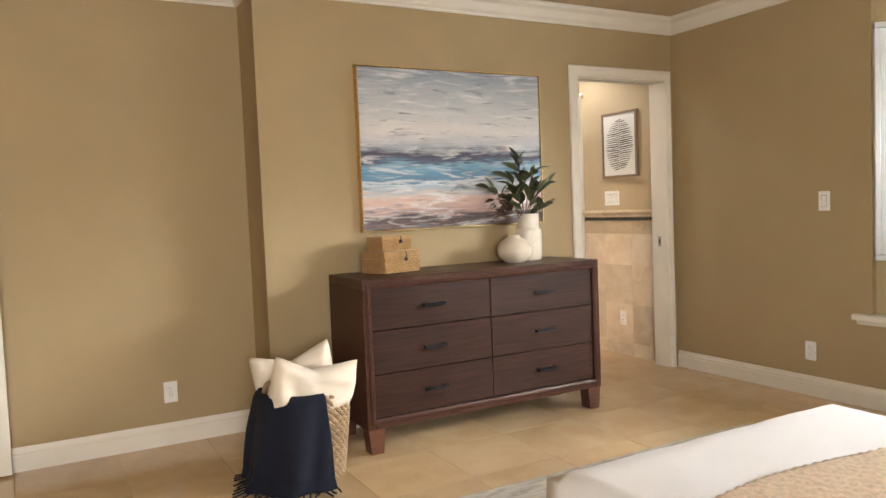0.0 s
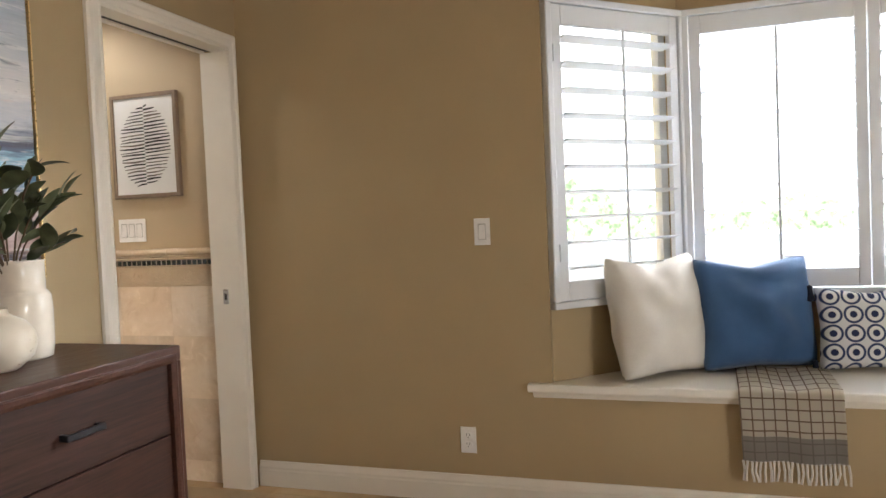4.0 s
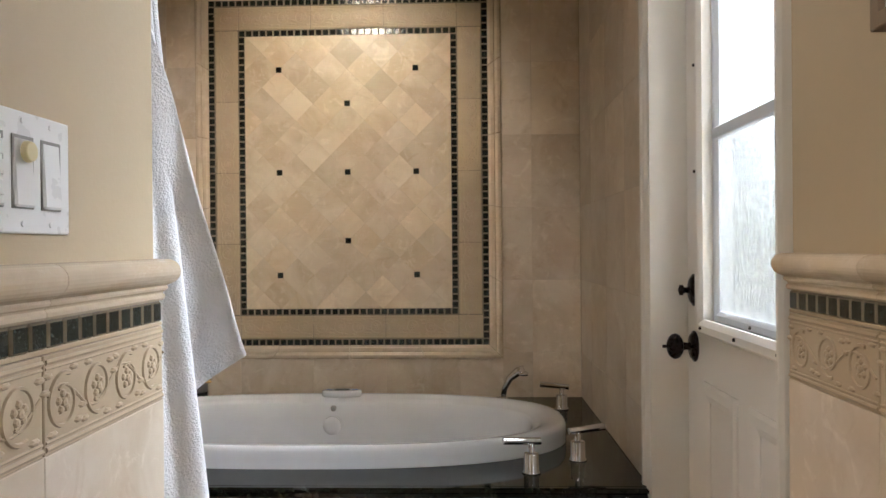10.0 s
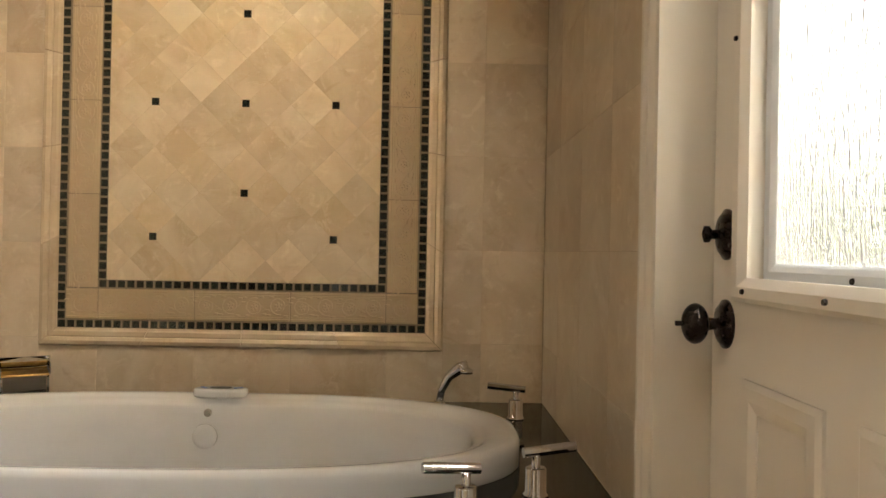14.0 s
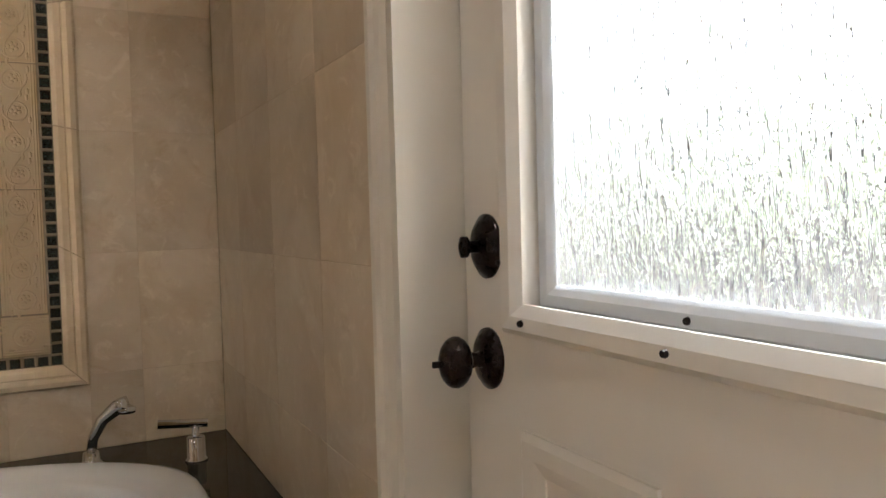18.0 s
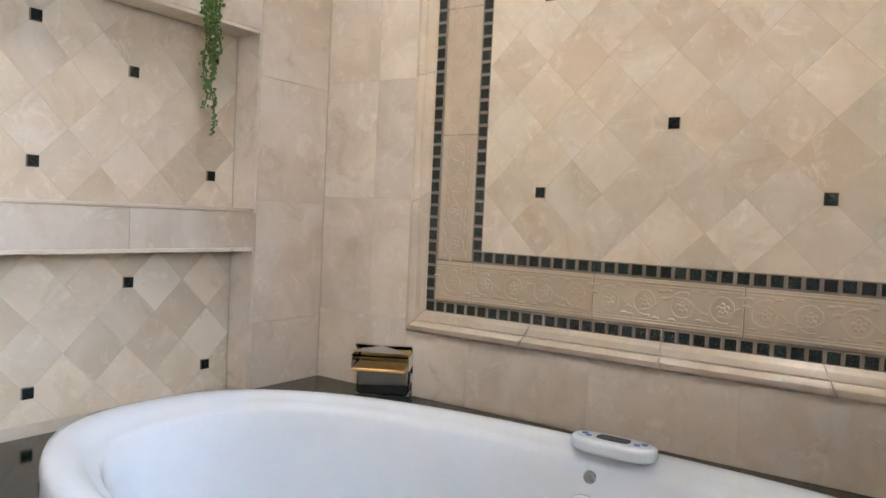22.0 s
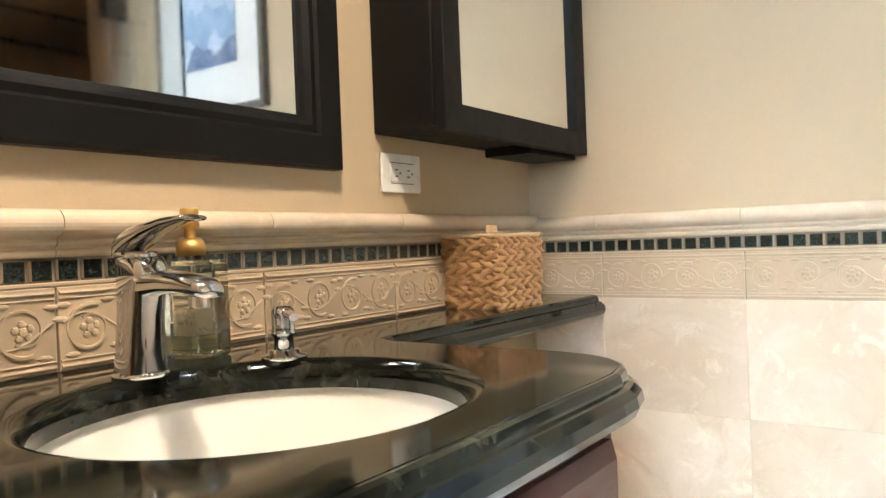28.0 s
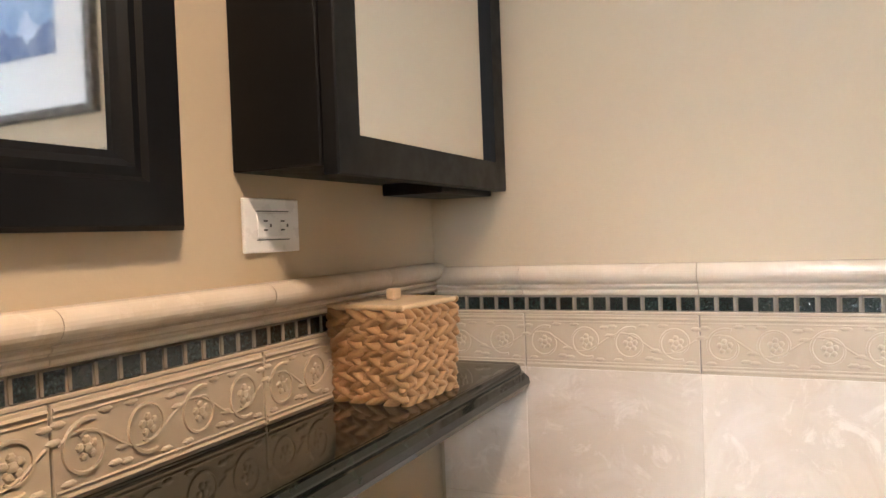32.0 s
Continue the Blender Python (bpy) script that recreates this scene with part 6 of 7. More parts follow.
writing("lettering", "GOAT'S", 0.015, Matrix.Translation((-0.006, 0.0308, 0.046)) @ Matrix.Rotation(radians(180), 4, "Z") @ Matrix.Rotation(radians(90), 4, "X"), INK, sb)
writing("lettering", "Milk", 0.017, Matrix.Translation((-0.006, 0.0308, 0.026)) @ Matrix.Rotation(radians(180), 4, "Z") @ Matrix.Rotation(radians(90), 4, "X"), INK, sb)
part("tag", cyl(0.016, 0.016, 0.0015, Matrix.Translation((0.030, 0.035, 0.03)) @ Matrix.Rotation(radians(-90), 4, "X"), 24), SOAPWRAP, sb, "round paper tag")

# mirror and medicine cabinet
mi = thing("vanity_mirror", "large mirror in a wide black wooden frame", "mirror", Matrix.Translation((2.44, YV, 1.65)))
mx0, mx1, mz0, mz1 = 1.957 - 2.44, 2.955 - 2.44, 1.190 - 1.65, 2.15 - 1.65
MFY = Matrix.Rotation(radians(-90), 4, "Z")
fw = 0.083
bm = bmesh.new()
prof2 = [(0.0, 0.0), (0.0, 0.020), (0.06, 0.026), (0.62, 0.026), (0.68, 0.020), (0.80, 0.022), (0.90, 0.014), (1.0, 0.010), (1.0, 0.0)]
rings = []
for k, h in prof2:
    a = fw * k
    rings.append([bm.verts.new((x, 0.001 + h, z)) for x, z in ((mx0 + a, mz0 + a), (mx1 - a, mz0 + a), (mx1 - a, mz1 - a), (mx0 + a, mz1 - a))])
for a, b in zip(rings, rings[1:]):
    for j in range(4):
        jj = (j + 1) % 4
        bm.faces.new((a[j], a[jj], b[jj], b[j]))
bmesh.ops.recalc_face_normals(bm, faces=bm.faces)
part("frame", bm, BLACKWOOD, mi, "wide black moulded frame")
part("glass", box(mx0 + fw - 0.004, mx1 - fw + 0.004, 0.003, 0.007, mz0 + fw - 0.004, mz1 - fw + 0.004), MIRROR, mi, "clear mirror")

mc = thing("medicine_cabinet", "black wall cabinet with a mirrored door", "cabinet", Matrix.Translation((1.55, YV, 1.25)))
cx0, cx1, cz1 = 1.287 - 1.55, 1.85 - 1.55, 0.86
part("body", box(cx0, cx1, 0.001, 0.135, 0.012, cz1, 0.002), BLACKWOOD, mc)
dm = ring_frame(cx0, cx1, 0, cz1, 0.05, 0.139, 0.160)
dd = part("door", dm, BLACKWOOD, mc)
part("mirror_panel", box(cx0 + 0.046, cx1 - 0.046, 0.142, 0.148, 0.046, cz1 - 0.046), MIRROR, dd, "mirror panel")
part("bottom_lip", box(cx0, cx0 + 0.22, 0.02, 0.13, -0.008, 0.012, 0.002), BLACKWOOD, mc)

og = thing("gfci_outlet", "white sideways outlet plate above the backsplash", "outlet", Matrix.Translation((1.780, YV, 1.195)) @ Matrix.Rotation(radians(180), 4, "Z"))
part("cover_plate", box(-0.058, 0.058, -0.006, -0.0005, -0.036, 0.036, 0.002, 2), PLASTIC, og)
part("face", box(-0.034, 0.034, -0.008, -0.006, -0.0165, 0.0165, 0.001), PLASTIC, og)
sl = bmesh.new()
for u in (-0.018, 0.018):
    for zz in (-0.006, 0.006):
        box(u - 0.004, u + 0.004, -0.0085, -0.0079, zz - 0.001, zz + 0.001, bm=sl)
    box(u + 0.009, u + 0.012, -0.0085, -0.0079, -0.002, 0.002, bm=sl)
for zz in (-0.019, 0.019):
    box(-0.034, 0.034, -0.0068, -0.0059, zz - 0.0006, zz + 0.0006, bm=sl)
part("slots", sl, SLOT, og)

# ---- toilet ----
to = thing("toilet", "white two-piece toilet with a closed lid", "toilet", Matrix.Translation((1.655, YV + 0.035, 0)) @ Matrix.Diagonal((1.0, 1.12, 1.0, 1.0)))
part("tank", box(-0.20, 0.20, 0.01, 0.19, 0.37, 0.672, 0.02, 3), PORCELAIN, to)
part("tank_lid", box(-0.215, 0.215, 0.004, 0.205, 0.672, 0.705, 0.012, 3), PORCELAIN, to)
part("flush_lever", tube([(-0.15, 0.19, 0.62), (-0.15, 0.215, 0.62), (-0.08, 0.22, 0.615)], 0.006, 8), CHROME, to, "chrome flush lever")
part("bowl", lathe([(0.0, 0.0), (0.62, 0.0), (0.60, 0.04), (0.52, 0.16), (0.62, 0.26), (0.92, 0.35), (1.0, 0.385), (0, 0.39)], 36, Matrix.Translation((0, 0.46, 0)), 0.185, 0.255), PORCELAIN, to, "", True)
part("pedestal", box(-0.10, 0.10, 0.08, 0.40, 0, 0.33, 0.03, 3), PORCELAIN, to)
part("seat", lathe([(0, 0.386), (1.0, 0.386), (1.02, 0.395), (1.0, 0.404), (0, 0.406)], 36, Matrix.Translation((0, 0.46, 0)), 0.188, 0.262), PORCELAIN, to, "", True)
part("lid", lathe([(0, 0.407), (1.0, 0.407), (1.02, 0.415), (0.97, 0.425), (0.5, 0.432), (0, 0.434)], 36, Matrix.Translation((0, 0.455, 0)), 0.188, 0.262), PORCELAIN, to, "white closed lid", True)

# ---- towel bar, towel, shower door ----
def terry(name, col):
    """Looped towel cloth: fine loops over soft, uneven pile."""
    m, nt, b = mat(name)
    v = world_coords(nt)
    loops = noise_node(nt, v, 260, 2, 0.7)
    pile = noise_node(nt, v, 45, 4, 0.6)
    link(nt, ramp(nt, pile, [(0.3, tuple(c * 0.94 for c in col)), (0.7, col)]), b.inputs["Base Color"])
    b.inputs["Roughness"].default_value = 1.0
    b.inputs["Sheen Weight"].default_value = 0.3
    bump(nt, b, mix(nt, 0.4, loops, pile), 0.9, 0.006)
    return m


TOWEL = terry("white terry cloth", (0.83, 0.83, 0.85))
bar = thing("towel_bar", "square chrome towel bar on the tan wall", "towel bar", Matrix.Translation((XT, 5.39, 1.393)))
for s in (-1, 1):
    part("mount", box(0, 0.012, s * 0.285 - 0.026, s * 0.285 + 0.026, -0.026, 0.026, 0.002), CHROME, bar)
    part("post", box(0.012, 0.075, s * 0.285 - 0.010, s * 0.285 + 0.010, -0.010, 0.010, 0.002), CHROME, bar)
part("rail", box(0.062, 0.080, -0.30, 0.30, -0.011, 0.011, 0.002), CHROME, bar)


def draped(u, v):
    s = v * 0.87 - 0.425
    y = (u - 0.5) * (0.265 + 0.012 * math.sin(3 * v)) + 0.004 * math.sin(9 * v + 6 * u)
    r = 0.017
    if s < -0.02:
        x, z = 0.071 + r + 0.012 * math.sin(u * 5) * min(1, -s * 3) * 0.4, s + 0.02
    elif s < 0.02:
        a = (s + 0.02) / 0.04 * math.pi
        x, z = 0.071 + r * math.cos(a), r * math.sin(a)
    else:
        x, z = 0.071 - r, -(s - 0.02) * 0.94
    return (x, y, z)


tl = thing("hanging_towel", "folded white towel over the chrome bar", "towel", Matrix.Translation((XT, 5.38, 1.406)))
part("cloth", sheet(draped, 14, 44, 0.010), TOWEL, tl, "", True)
part("border_band", box(0.0885, 0.1025, -0.128, 0.128, -0.375, -0.34, 0.003), TOWEL, tl)
gd = thing("shower_door", "frameless clear glass shower door standing open", "shower door", Matrix.Translation((XT + 0.085, 5.868, 0)) @ Matrix.Rotation(radians(9), 4, "Z"))
gp = part("glass_panel", box(-0.005, 0.005, -0.55, -0.012, 0.03, 2.16, 0.001), SHOWERGLASS, gd, "clear tempered glass")
gp.visible_shadow = False
# chrome hinges, coloured darker for the dark room they reflect
for z in (0.40, 1.957):
    h = part("hinge", box(-0.016, 0.016, -0.055, 0.0, z - 0.042, z + 0.042, 0.003), DIMMEDCHROME, gd, "chrome hinge, dark reflections put into its colour")
    part("wall_leaf", box(-0.085, 0.03, 0.0005, 0.010, z - 0.042, z + 0.042, 0.002), DIMMEDCHROME, gd, "chrome hinge leaf, dark reflections put into its colour")
hb = bmesh.new()
tube([(0.045, -0.50, 1.185), (0.045, -0.055, 1.185)], 0.011, 14, hb)
for yy in (-0.49, -0.065):
    tube([(0.0, yy, 1.185), (0.045, yy, 1.185)], 0.009, 12, hb)
part("towel_handle", hb, CHROME, gd, "chrome towel bar handle")
part("knob", lathe([(0, 0), (0.010, 0), (0.010, 0.012), (0.018, 0.018), (0.018, 0.03), (0, 0.032)], 20, Matrix.Translation((0.005, -0.50, 1.04)) @ Matrix.Rotation(radians(90), 4, "Y")), CHROME, gd, "chrome knob", True)


def framed(name, m, w, h, fwid, fdep, framemat, label, inner, mat_w):
    th = thing(name, label, "picture", m)
    fb_ = ring_frame(-w / 2, w / 2, -h / 2, h / 2, fwid, -0.001, -fdep)
    part("frame", fb_, framemat, th)
    part("mat_board", box(-w / 2 + fwid, w / 2 - fwid, -fdep + 0.008, -fdep + 0.011, -h / 2 + fwid, h / 2 - fwid), plain("white mat board", (0.80, 0.79, 0.76), 0.8, var=0.02), th, "white mat")
    inner(th, fdep)
    return th


def mountains(th, dep):
    m, nt, b = mat("blue mountain watercolour")
    tc = nt.nodes.new("ShaderNodeTexCoord")
    sep = nt.nodes.new("ShaderNodeSeparateXYZ")
    link(nt, tc.outputs["Object"], sep.inputs[0])
    c = (0.66, 0.72, 0.80)
    z = sep.outputs["Z"]
    for k, (base, amp, sc, col) in enumerate(((0.10, 0.30, 4.5, (0.46, 0.56, 0.70)), (0.0, 0.30, 5.5, (0.24, 0.36, 0.56)), (-0.08, 0.24, 7.0, (0.62, 0.68, 0.76)), (-0.12, 0.22, 6.0, (0.05, 0.08, 0.20)))):
        cm = nt.nodes.new("ShaderNodeCombineXYZ")
        link(nt, sep.outputs["X"], cm.inputs[0])
        cm.inputs[1].default_value = 3.7 * k
        n = noise_node(nt, cm.outputs[0], sc, 5, 0.6)
        hline = math_node(nt, "ADD", math_node(nt, "MULTIPLY", math_node(nt, "SUBTRACT", n, 0.5), amp * 1.6), base)
        mask = math_node(nt, "LESS_THAN", z, hline)
        c = mix(nt, mask, c, col)
    wash = noise_node(nt, coords(nt), 12, 6)
    c = mix(nt, 0.35, c, ramp(nt, wash, [(0.3, (0.15, 0.22, 0.38)), (0.7, (0.72, 0.77, 0.84))]))
    link(nt, c, b.inputs["Base Color"])
    b.inputs["Roughness"].default_value = 0.8
    part("print", box(-0.14, 0.14, -dep + 0.005, -dep + 0.0075, -0.17, 0.19), m, th, "blue mountain watercolour print")


def stripes(th, dep):
    inkm = plain("warm black ink", (0.025, 0.022, 0.02), 0.7, var=0.4, scale=40)
    greym = plain("grey brown ink", (0.16, 0.13, 0.11), 0.7, var=0.5, scale=40)
    rng = random.Random(5)
    for side in (-1, 1):
        for k in range(24):
            z = 0.185 - k * 0.0162 + (0.006 if side > 0 else 0)
            hwid = 0.150 * math.sqrt(max(0.0, 1 - ((z + 0.004) / 0.197) ** 2))
            if hwid < 0.012:
                continue
            hwid *= rng.uniform(0.93, 1.03)
            t = rng.uniform(0.0026, 0.0046)
            p = [(side * 0.0015, z), (side * hwid * 0.5, z + rng.uniform(-0.002, 0.003) + 0.003 * side), (side * hwid, z + rng.uniform(-0.003, 0.004) + 0.006 * side)]
            poly = [(p[0][0], p[0][1] - t), (p[1][0], p[1][1] - t), (p[2][0], p[2][1] - t * 0.6), (p[2][0], p[2][1] + t * 0.6), (p[1][0], p[1][1] + t), (p[0][0], p[0][1] + t)]
            part("brush_stroke", prism(poly, 0, 0.0008, m=Matrix.Translation((0, -dep + 0.0078, 0)) @ RY), greym if rng.random() < (0.45 if side > 0 else 0.25) else inkm, th)


GREYOAK = wood("pale grey oak", (0.30, 0.22, 0.15), (0.20, 0.14, 0.09), 0.5, (20, 20, 2))
PEWTER = wood("pewter brown frame", (0.13, 0.11, 0.09), (0.08, 0.065, 0.05), 0.4)
framed("mountain_picture", FW(XT, 5.40, 1.840), 0.54, 0.66, 0.022, 0.025, PEWTER, "framed blue mountain watercolour with a wide white mat", mountains, 0.1)
framed("leaf_picture", FE(XB, 4.519, 1.655), 0.390, 0.508, 0.018, 0.026, GREYOAK, "framed black brush-stroke oval print in a grey oak frame", stripes, 0.05)


def profile(z, table):
    """A value read off a short table of (height, value) rows, from the top down."""
    for (za, xa), (zb, xb) in zip(table, table[1:]):
        if z >= zb:
            return xa + (xb - xa) * (za - z) / (za - zb)
    return table[-1][1]


def gathered(u, v):
    z = 1.70 - 1.15 * v
    xr = profile(z, [(1.70, 3.036), (1.50, 3.044), (1.20, 3.072), (0.95, 3.094), (0.77, 3.112), (0.55, 3.118)])
    rx = 0.020 + 0.055 * min(1.0, v * 1.25)
    a = 2 * math.pi * u
    fold = 1 + (0.10 + 0.10 * v) * math.sin(5 * a + 3.0 * v) + 0.05 * math.sin(9 * a - 5 * v)
    return (xr - rx + rx * fold * math.cos(a), YS1 + 0.105 + (0.030 + 0.060 * v) * fold * math.sin(a), z + 0.010 * math.sin(3 * a) * v)


def corner_flap(u, v):
    z = 1.66 - (0.735 - 0.055 * max(0.0, u - 0.25) / 0.75 * 1.3 + 0.05 * max(0.0, 0.5 - u)) * v
    xr = profile(z, [(1.66, 3.030), (1.50, 3.046), (1.316, 3.086), (1.12, 3.132), (0.985, 3.166), (0.9, 3.158)])
    x = 3.020 + (xr - 3.020) * u
    return (x, YS1 + 0.055 + 0.115 * v * (0.4 + 0.6 * u) + 0.010 * math.sin(7 * u + 4 * v) * v + 0.004 * math.sin(19 * v + 5 * u), z)


def front_fold(u, v):
    z = 1.68 - (0.555 + 0.03 * u - 0.08 * (1 - u)) * v
    x = 2.975 + (profile(z, [(1.68, 3.022), (1.40, 3.040), (1.25, 3.056), (1.12, 3.060)]) - 2.975) * u
    return (x, YS1 + 0.030 + 0.030 * v + 0.012 * math.sin(5.5 * u + 2 * v) - 0.012 * u * u, z)


ht = thing("bath_towel", "white terry bath towel hanging in folds beside the doorway", "towel")
part("cloth", sheet(gathered, 72, 60, 0.006), TOWEL, ht, "", True)
part("corner_flap", sheet(corner_flap, 26, 50, 0.007), TOWEL, ht, "folded towel corner", True)
part("front_fold", sheet(front_fold, 22, 40, 0.008), TOWEL, ht, "folded towel edge", True)
hk = thing("robe_hook", "chrome hook on the end of the short wall", "hook", Matrix.Translation((3.03, YS1, 1.68)))
part("plate", box(-0.015, 0.015, 0, 0.006, -0.025, 0.025, 0.002), CHROME, hk)
part("prong", tube([(0, 0.005, 0), (0, 0.04, 0.0), (0, 0.055, 0.02)], 0.006, 8), CHROME, hk)

# trailing plants
LEAFM = plain("succulent green", (0.10, 0.16, 0.03), 0.5, var=0.35, scale=60)
DRYLEAF = plain("dusty olive green", (0.34, 0.31, 0.13), 0.8, var=0.35, scale=60)


def trailing(name, label, m, strands, material, seed, bead=0.008, step=0.0055, loose=1.1):
    th = thing(name, label, "plant", m)
    rng = random.Random(seed)
    lme = lathe([(0, -1), (0.7, -0.6), (1, 0), (0.7, 0.6), (0, 1)], 6)
    for x, y, z0, ln in strands:
        bm = bmesh.new()
        st = [(x + 0.006 * math.sin(k * 1.3 + x * 40), y + 0.004 * math.cos(k * 1.7), z0 - ln * k / 12) for k in range(13)]
        tube(st, 0.0015, 5, bm)
        n = int(ln / step)
        for i in range(n):
            t = i / n
            k = min(11, int(t * 12))
            p = [st[k][q] + (st[k + 1][q] - st[k][q]) * (t * 12 - k) for q in range(3)]
            a = rng.uniform(0, 6.28)
            sz = bead * (1.0 - 0.45 * t) * rng.uniform(0.7, 1.15)
            mm = Matrix.Translation((p[0] + math.cos(a) * sz * loose * rng.uniform(0.4, 1.0), p[1] + math.sin(a) * sz * loose * rng.uniform(0.4, 1.0), p[2])) @ Euler((rng.uniform(0, 3), rng.uniform(0, 3), rng.uniform(0, 3))).to_matrix().to_4x4() @ Matrix.Diagonal((sz * 0.7, sz * 0.45, sz, 1))
            lathe([(0, -1), (0.7, -0.6), (1, 0), (0.7, 0.6), (0, 1)], 6, mm, bm=bm)
        part("strand", bm, material, th)
    return th


tp = trailing("trailing_plant", "green trailing succulent hanging in front of the upper niche", Matrix.Translation((XN + 0.012, 6.60, 0)),
              [(0, 0.0, 1.60, 0.40), (0.006, 0.02, 1.60, 0.46), (0.004, 0.012, 1.60, 0.34), (0.012, 0.026, 1.60, 0.28), (0.01, -0.01, 1.60, 0.23), (0.004, -0.11, 1.60, 0.145), (0.008, -0.125, 1.60, 0.12), (0.01, -0.095, 1.60, 0.16), (0.01, 0.006, 1.60, 0.30)], LEAFM, 4, 0.0085, 0.0035, 1.5)
part("planter", lathe([(0, 0.0), (0.055, 0.0), (0.06, 0.07), (0.055, 0.07), (0.05, 0.06), (0, 0.06)], 24, Matrix.Translation((0.02, -0.04, 1.585)), 0.9, 1.9), PORCELAIN, tp, "white wall planter", True)
tp2 = trailing("hanging_plant", "dusty green trailing plant hanging beside the mirror", Matrix.Translation((2.665, YV + 0.06, 0)),
               [(0.0, 0.0, 1.75, 0.51), (0.022, 0.01, 1.75, 0.44), (-0.012, 0.008, 1.75, 0.45), (-0.046, 0.0, 1.75, 0.485), (0.04, 0.0, 1.75, 0.47), (0.012, 0.014, 1.75, 0.40), (0.065, 0.01, 1.75, 0.42)], DRYLEAF, 9, 0.0068, 0.0016, 2.0)
part("planter", lathe([(0, 0.0), (0.05, 0.0), (0.06, 0.09), (0.055, 0.09), (0.05, 0.08), (0, 0.08)], 24, Matrix.Translation((-0.01, 0.01, 1.735)), 1.4, 0.8), PORCELAIN, tp2, "white wall planter", True)

# ---- bedroom furnishings ----
CREAM = fabric("cream pillow cloth", (0.78, 0.70, 0.58), 0.06, 260.0, 0.9, 0.4)
LINEN = fabric("off white linen", (0.74, 0.71, 0.65), 0.06, 260.0, 0.95, 0.5)
BLUE = fabric("denim blue linen", (0.045, 0.115, 0.26), 0.15, 240.0, 0.95, 0.6)
NAVY = fabric("navy knit", (0.0055, 0.008, 0.020), 0.25, 150.0, 1.0, 0.9)
NAVY.node_tree.nodes["Principled BSDF"].inputs["Sheen Weight"].default_value = 0.0
SEAGRASS = fabric("twisted seagrass", (0.30, 0.20, 0.105), 0.35, 90.0, 0.85, 0.8, 40.0)
STRAWBOX = fabric("plaited straw", (0.38, 0.22, 0.085), 0.2, 80.0, 0.8, 0.9, 30.0)
WHITECLOTH = fabric("white cotton cover", (0.82, 0.82, 0.84), 0.02, 300.0, 0.9, 0.25, 3.0)

ba = thing("floor_basket", "round seagrass basket holding cream pillows", "basket", Matrix.Translation((1.02, 3.45, 0)) @ Matrix.Diagonal((1.15, 1.15, 1.0, 1)))
part("lining", lathe([(0, 0.004), (0.135, 0.004), (0.165, 0.40), (0.155, 0.40), (0.13, 0.02), (0, 0.02)], 30), SEAGRASS, ba, "", True)
rng = random.Random(11)
for k in range(22):
    z = 0.012 + k * 0.0178
    r = 0.143 + 0.030 * min(1.0, z / 0.3) - 0.006 * max(0, (z - 0.3) / 0.1)
    bm = bmesh.new()
    n = 34
    for i in range(n):
        a = 2 * math.pi * (i + 0.5 * (k % 2)) / n
        lathe([(0, -0.5), (0.4, -0.35), (0.5, 0), (0.4, 0.35), (0, 0.5)], 6, Matrix.Translation((r * math.cos(a), r * math.sin(a), z)) @ Matrix.Rotation(a + math.pi / 2, 4, "Z") @ Matrix.Rotation(radians(rng.uniform(14, 34)), 4, "Y") @ Matrix.Rotation(radians(90), 4, "Y") @ Matrix.Diagonal((0.020, 0.018, 0.044, 1)), bm=bm)
    for f in bm.faces:
        f.smooth = True
    part("woven_row", bm, SEAGRASS, ba)
for s in (0.35, math.pi + 0.35):
    pts = [(0.168 * math.cos(s + d) * (1 + 0.0 * d), 0.168 * math.sin(s + d), 0.385 + 0.085 * math.sin(math.pi * (d + 0.42) / 0.84)) for d in [-0.42 + 0.84 * i / 14 for i in range(15)]]
    part("handle", tube(pts, 0.0105, 8), SEAGRASS, ba, "wrapped seagrass handle", True)

PM = lambda x, y, z, rx, ry, rz: pose(x, y, z, rx, ry, rz)
p1 = tagged(part("pillow", pillow(0.42, 0.37, 0.19, 22, 0.06, 1, 0.34, 0.55), CREAM, None, "", True, PM(0.985, 3.40, 0.215, 12, 10, 4)), "cream pillow stuffed into the seagrass basket", "pillow", "basket pillows")
p2 = tagged(part("pillow", pillow(0.40, 0.36, 0.18, 22, 0.06, 2, 0.34, 0.55), CREAM, None, "", True, PM(1.03, 3.52, 0.235, -10, -9, -14)), "cream pillow stuffed into the seagrass basket", "pillow", "basket pillows")


def navy(u, v):
    a = radians(138 + 138 * u)
    if v < 0.12:
        r, z = 0.175 + 0.05 * v / 0.12, 0.395 + 0.022 * math.sin(v / 0.12 * math.pi)
    else:
        t = (v - 0.12) / 0.88
        r, z = 0.222 + 0.030 * math.sin(t * 1.6) + 0.020 * t, 0.395 - 0.385 * t
    fold = 0.013 * math.sin(a * 9 + 2 * v) * min(1, v * 2.2) + 0.007 * math.sin(a * 17 + 5 * v) * v
    r += fold
    if v > 0.9:
        r += 0.05 * (v - 0.9) / 0.1 * (0.5 + 0.5 * math.sin(a * 2))
    return (1.02 + r * math.cos(a) * 1.05, 3.45 + r * math.sin(a), max(0.012, z))


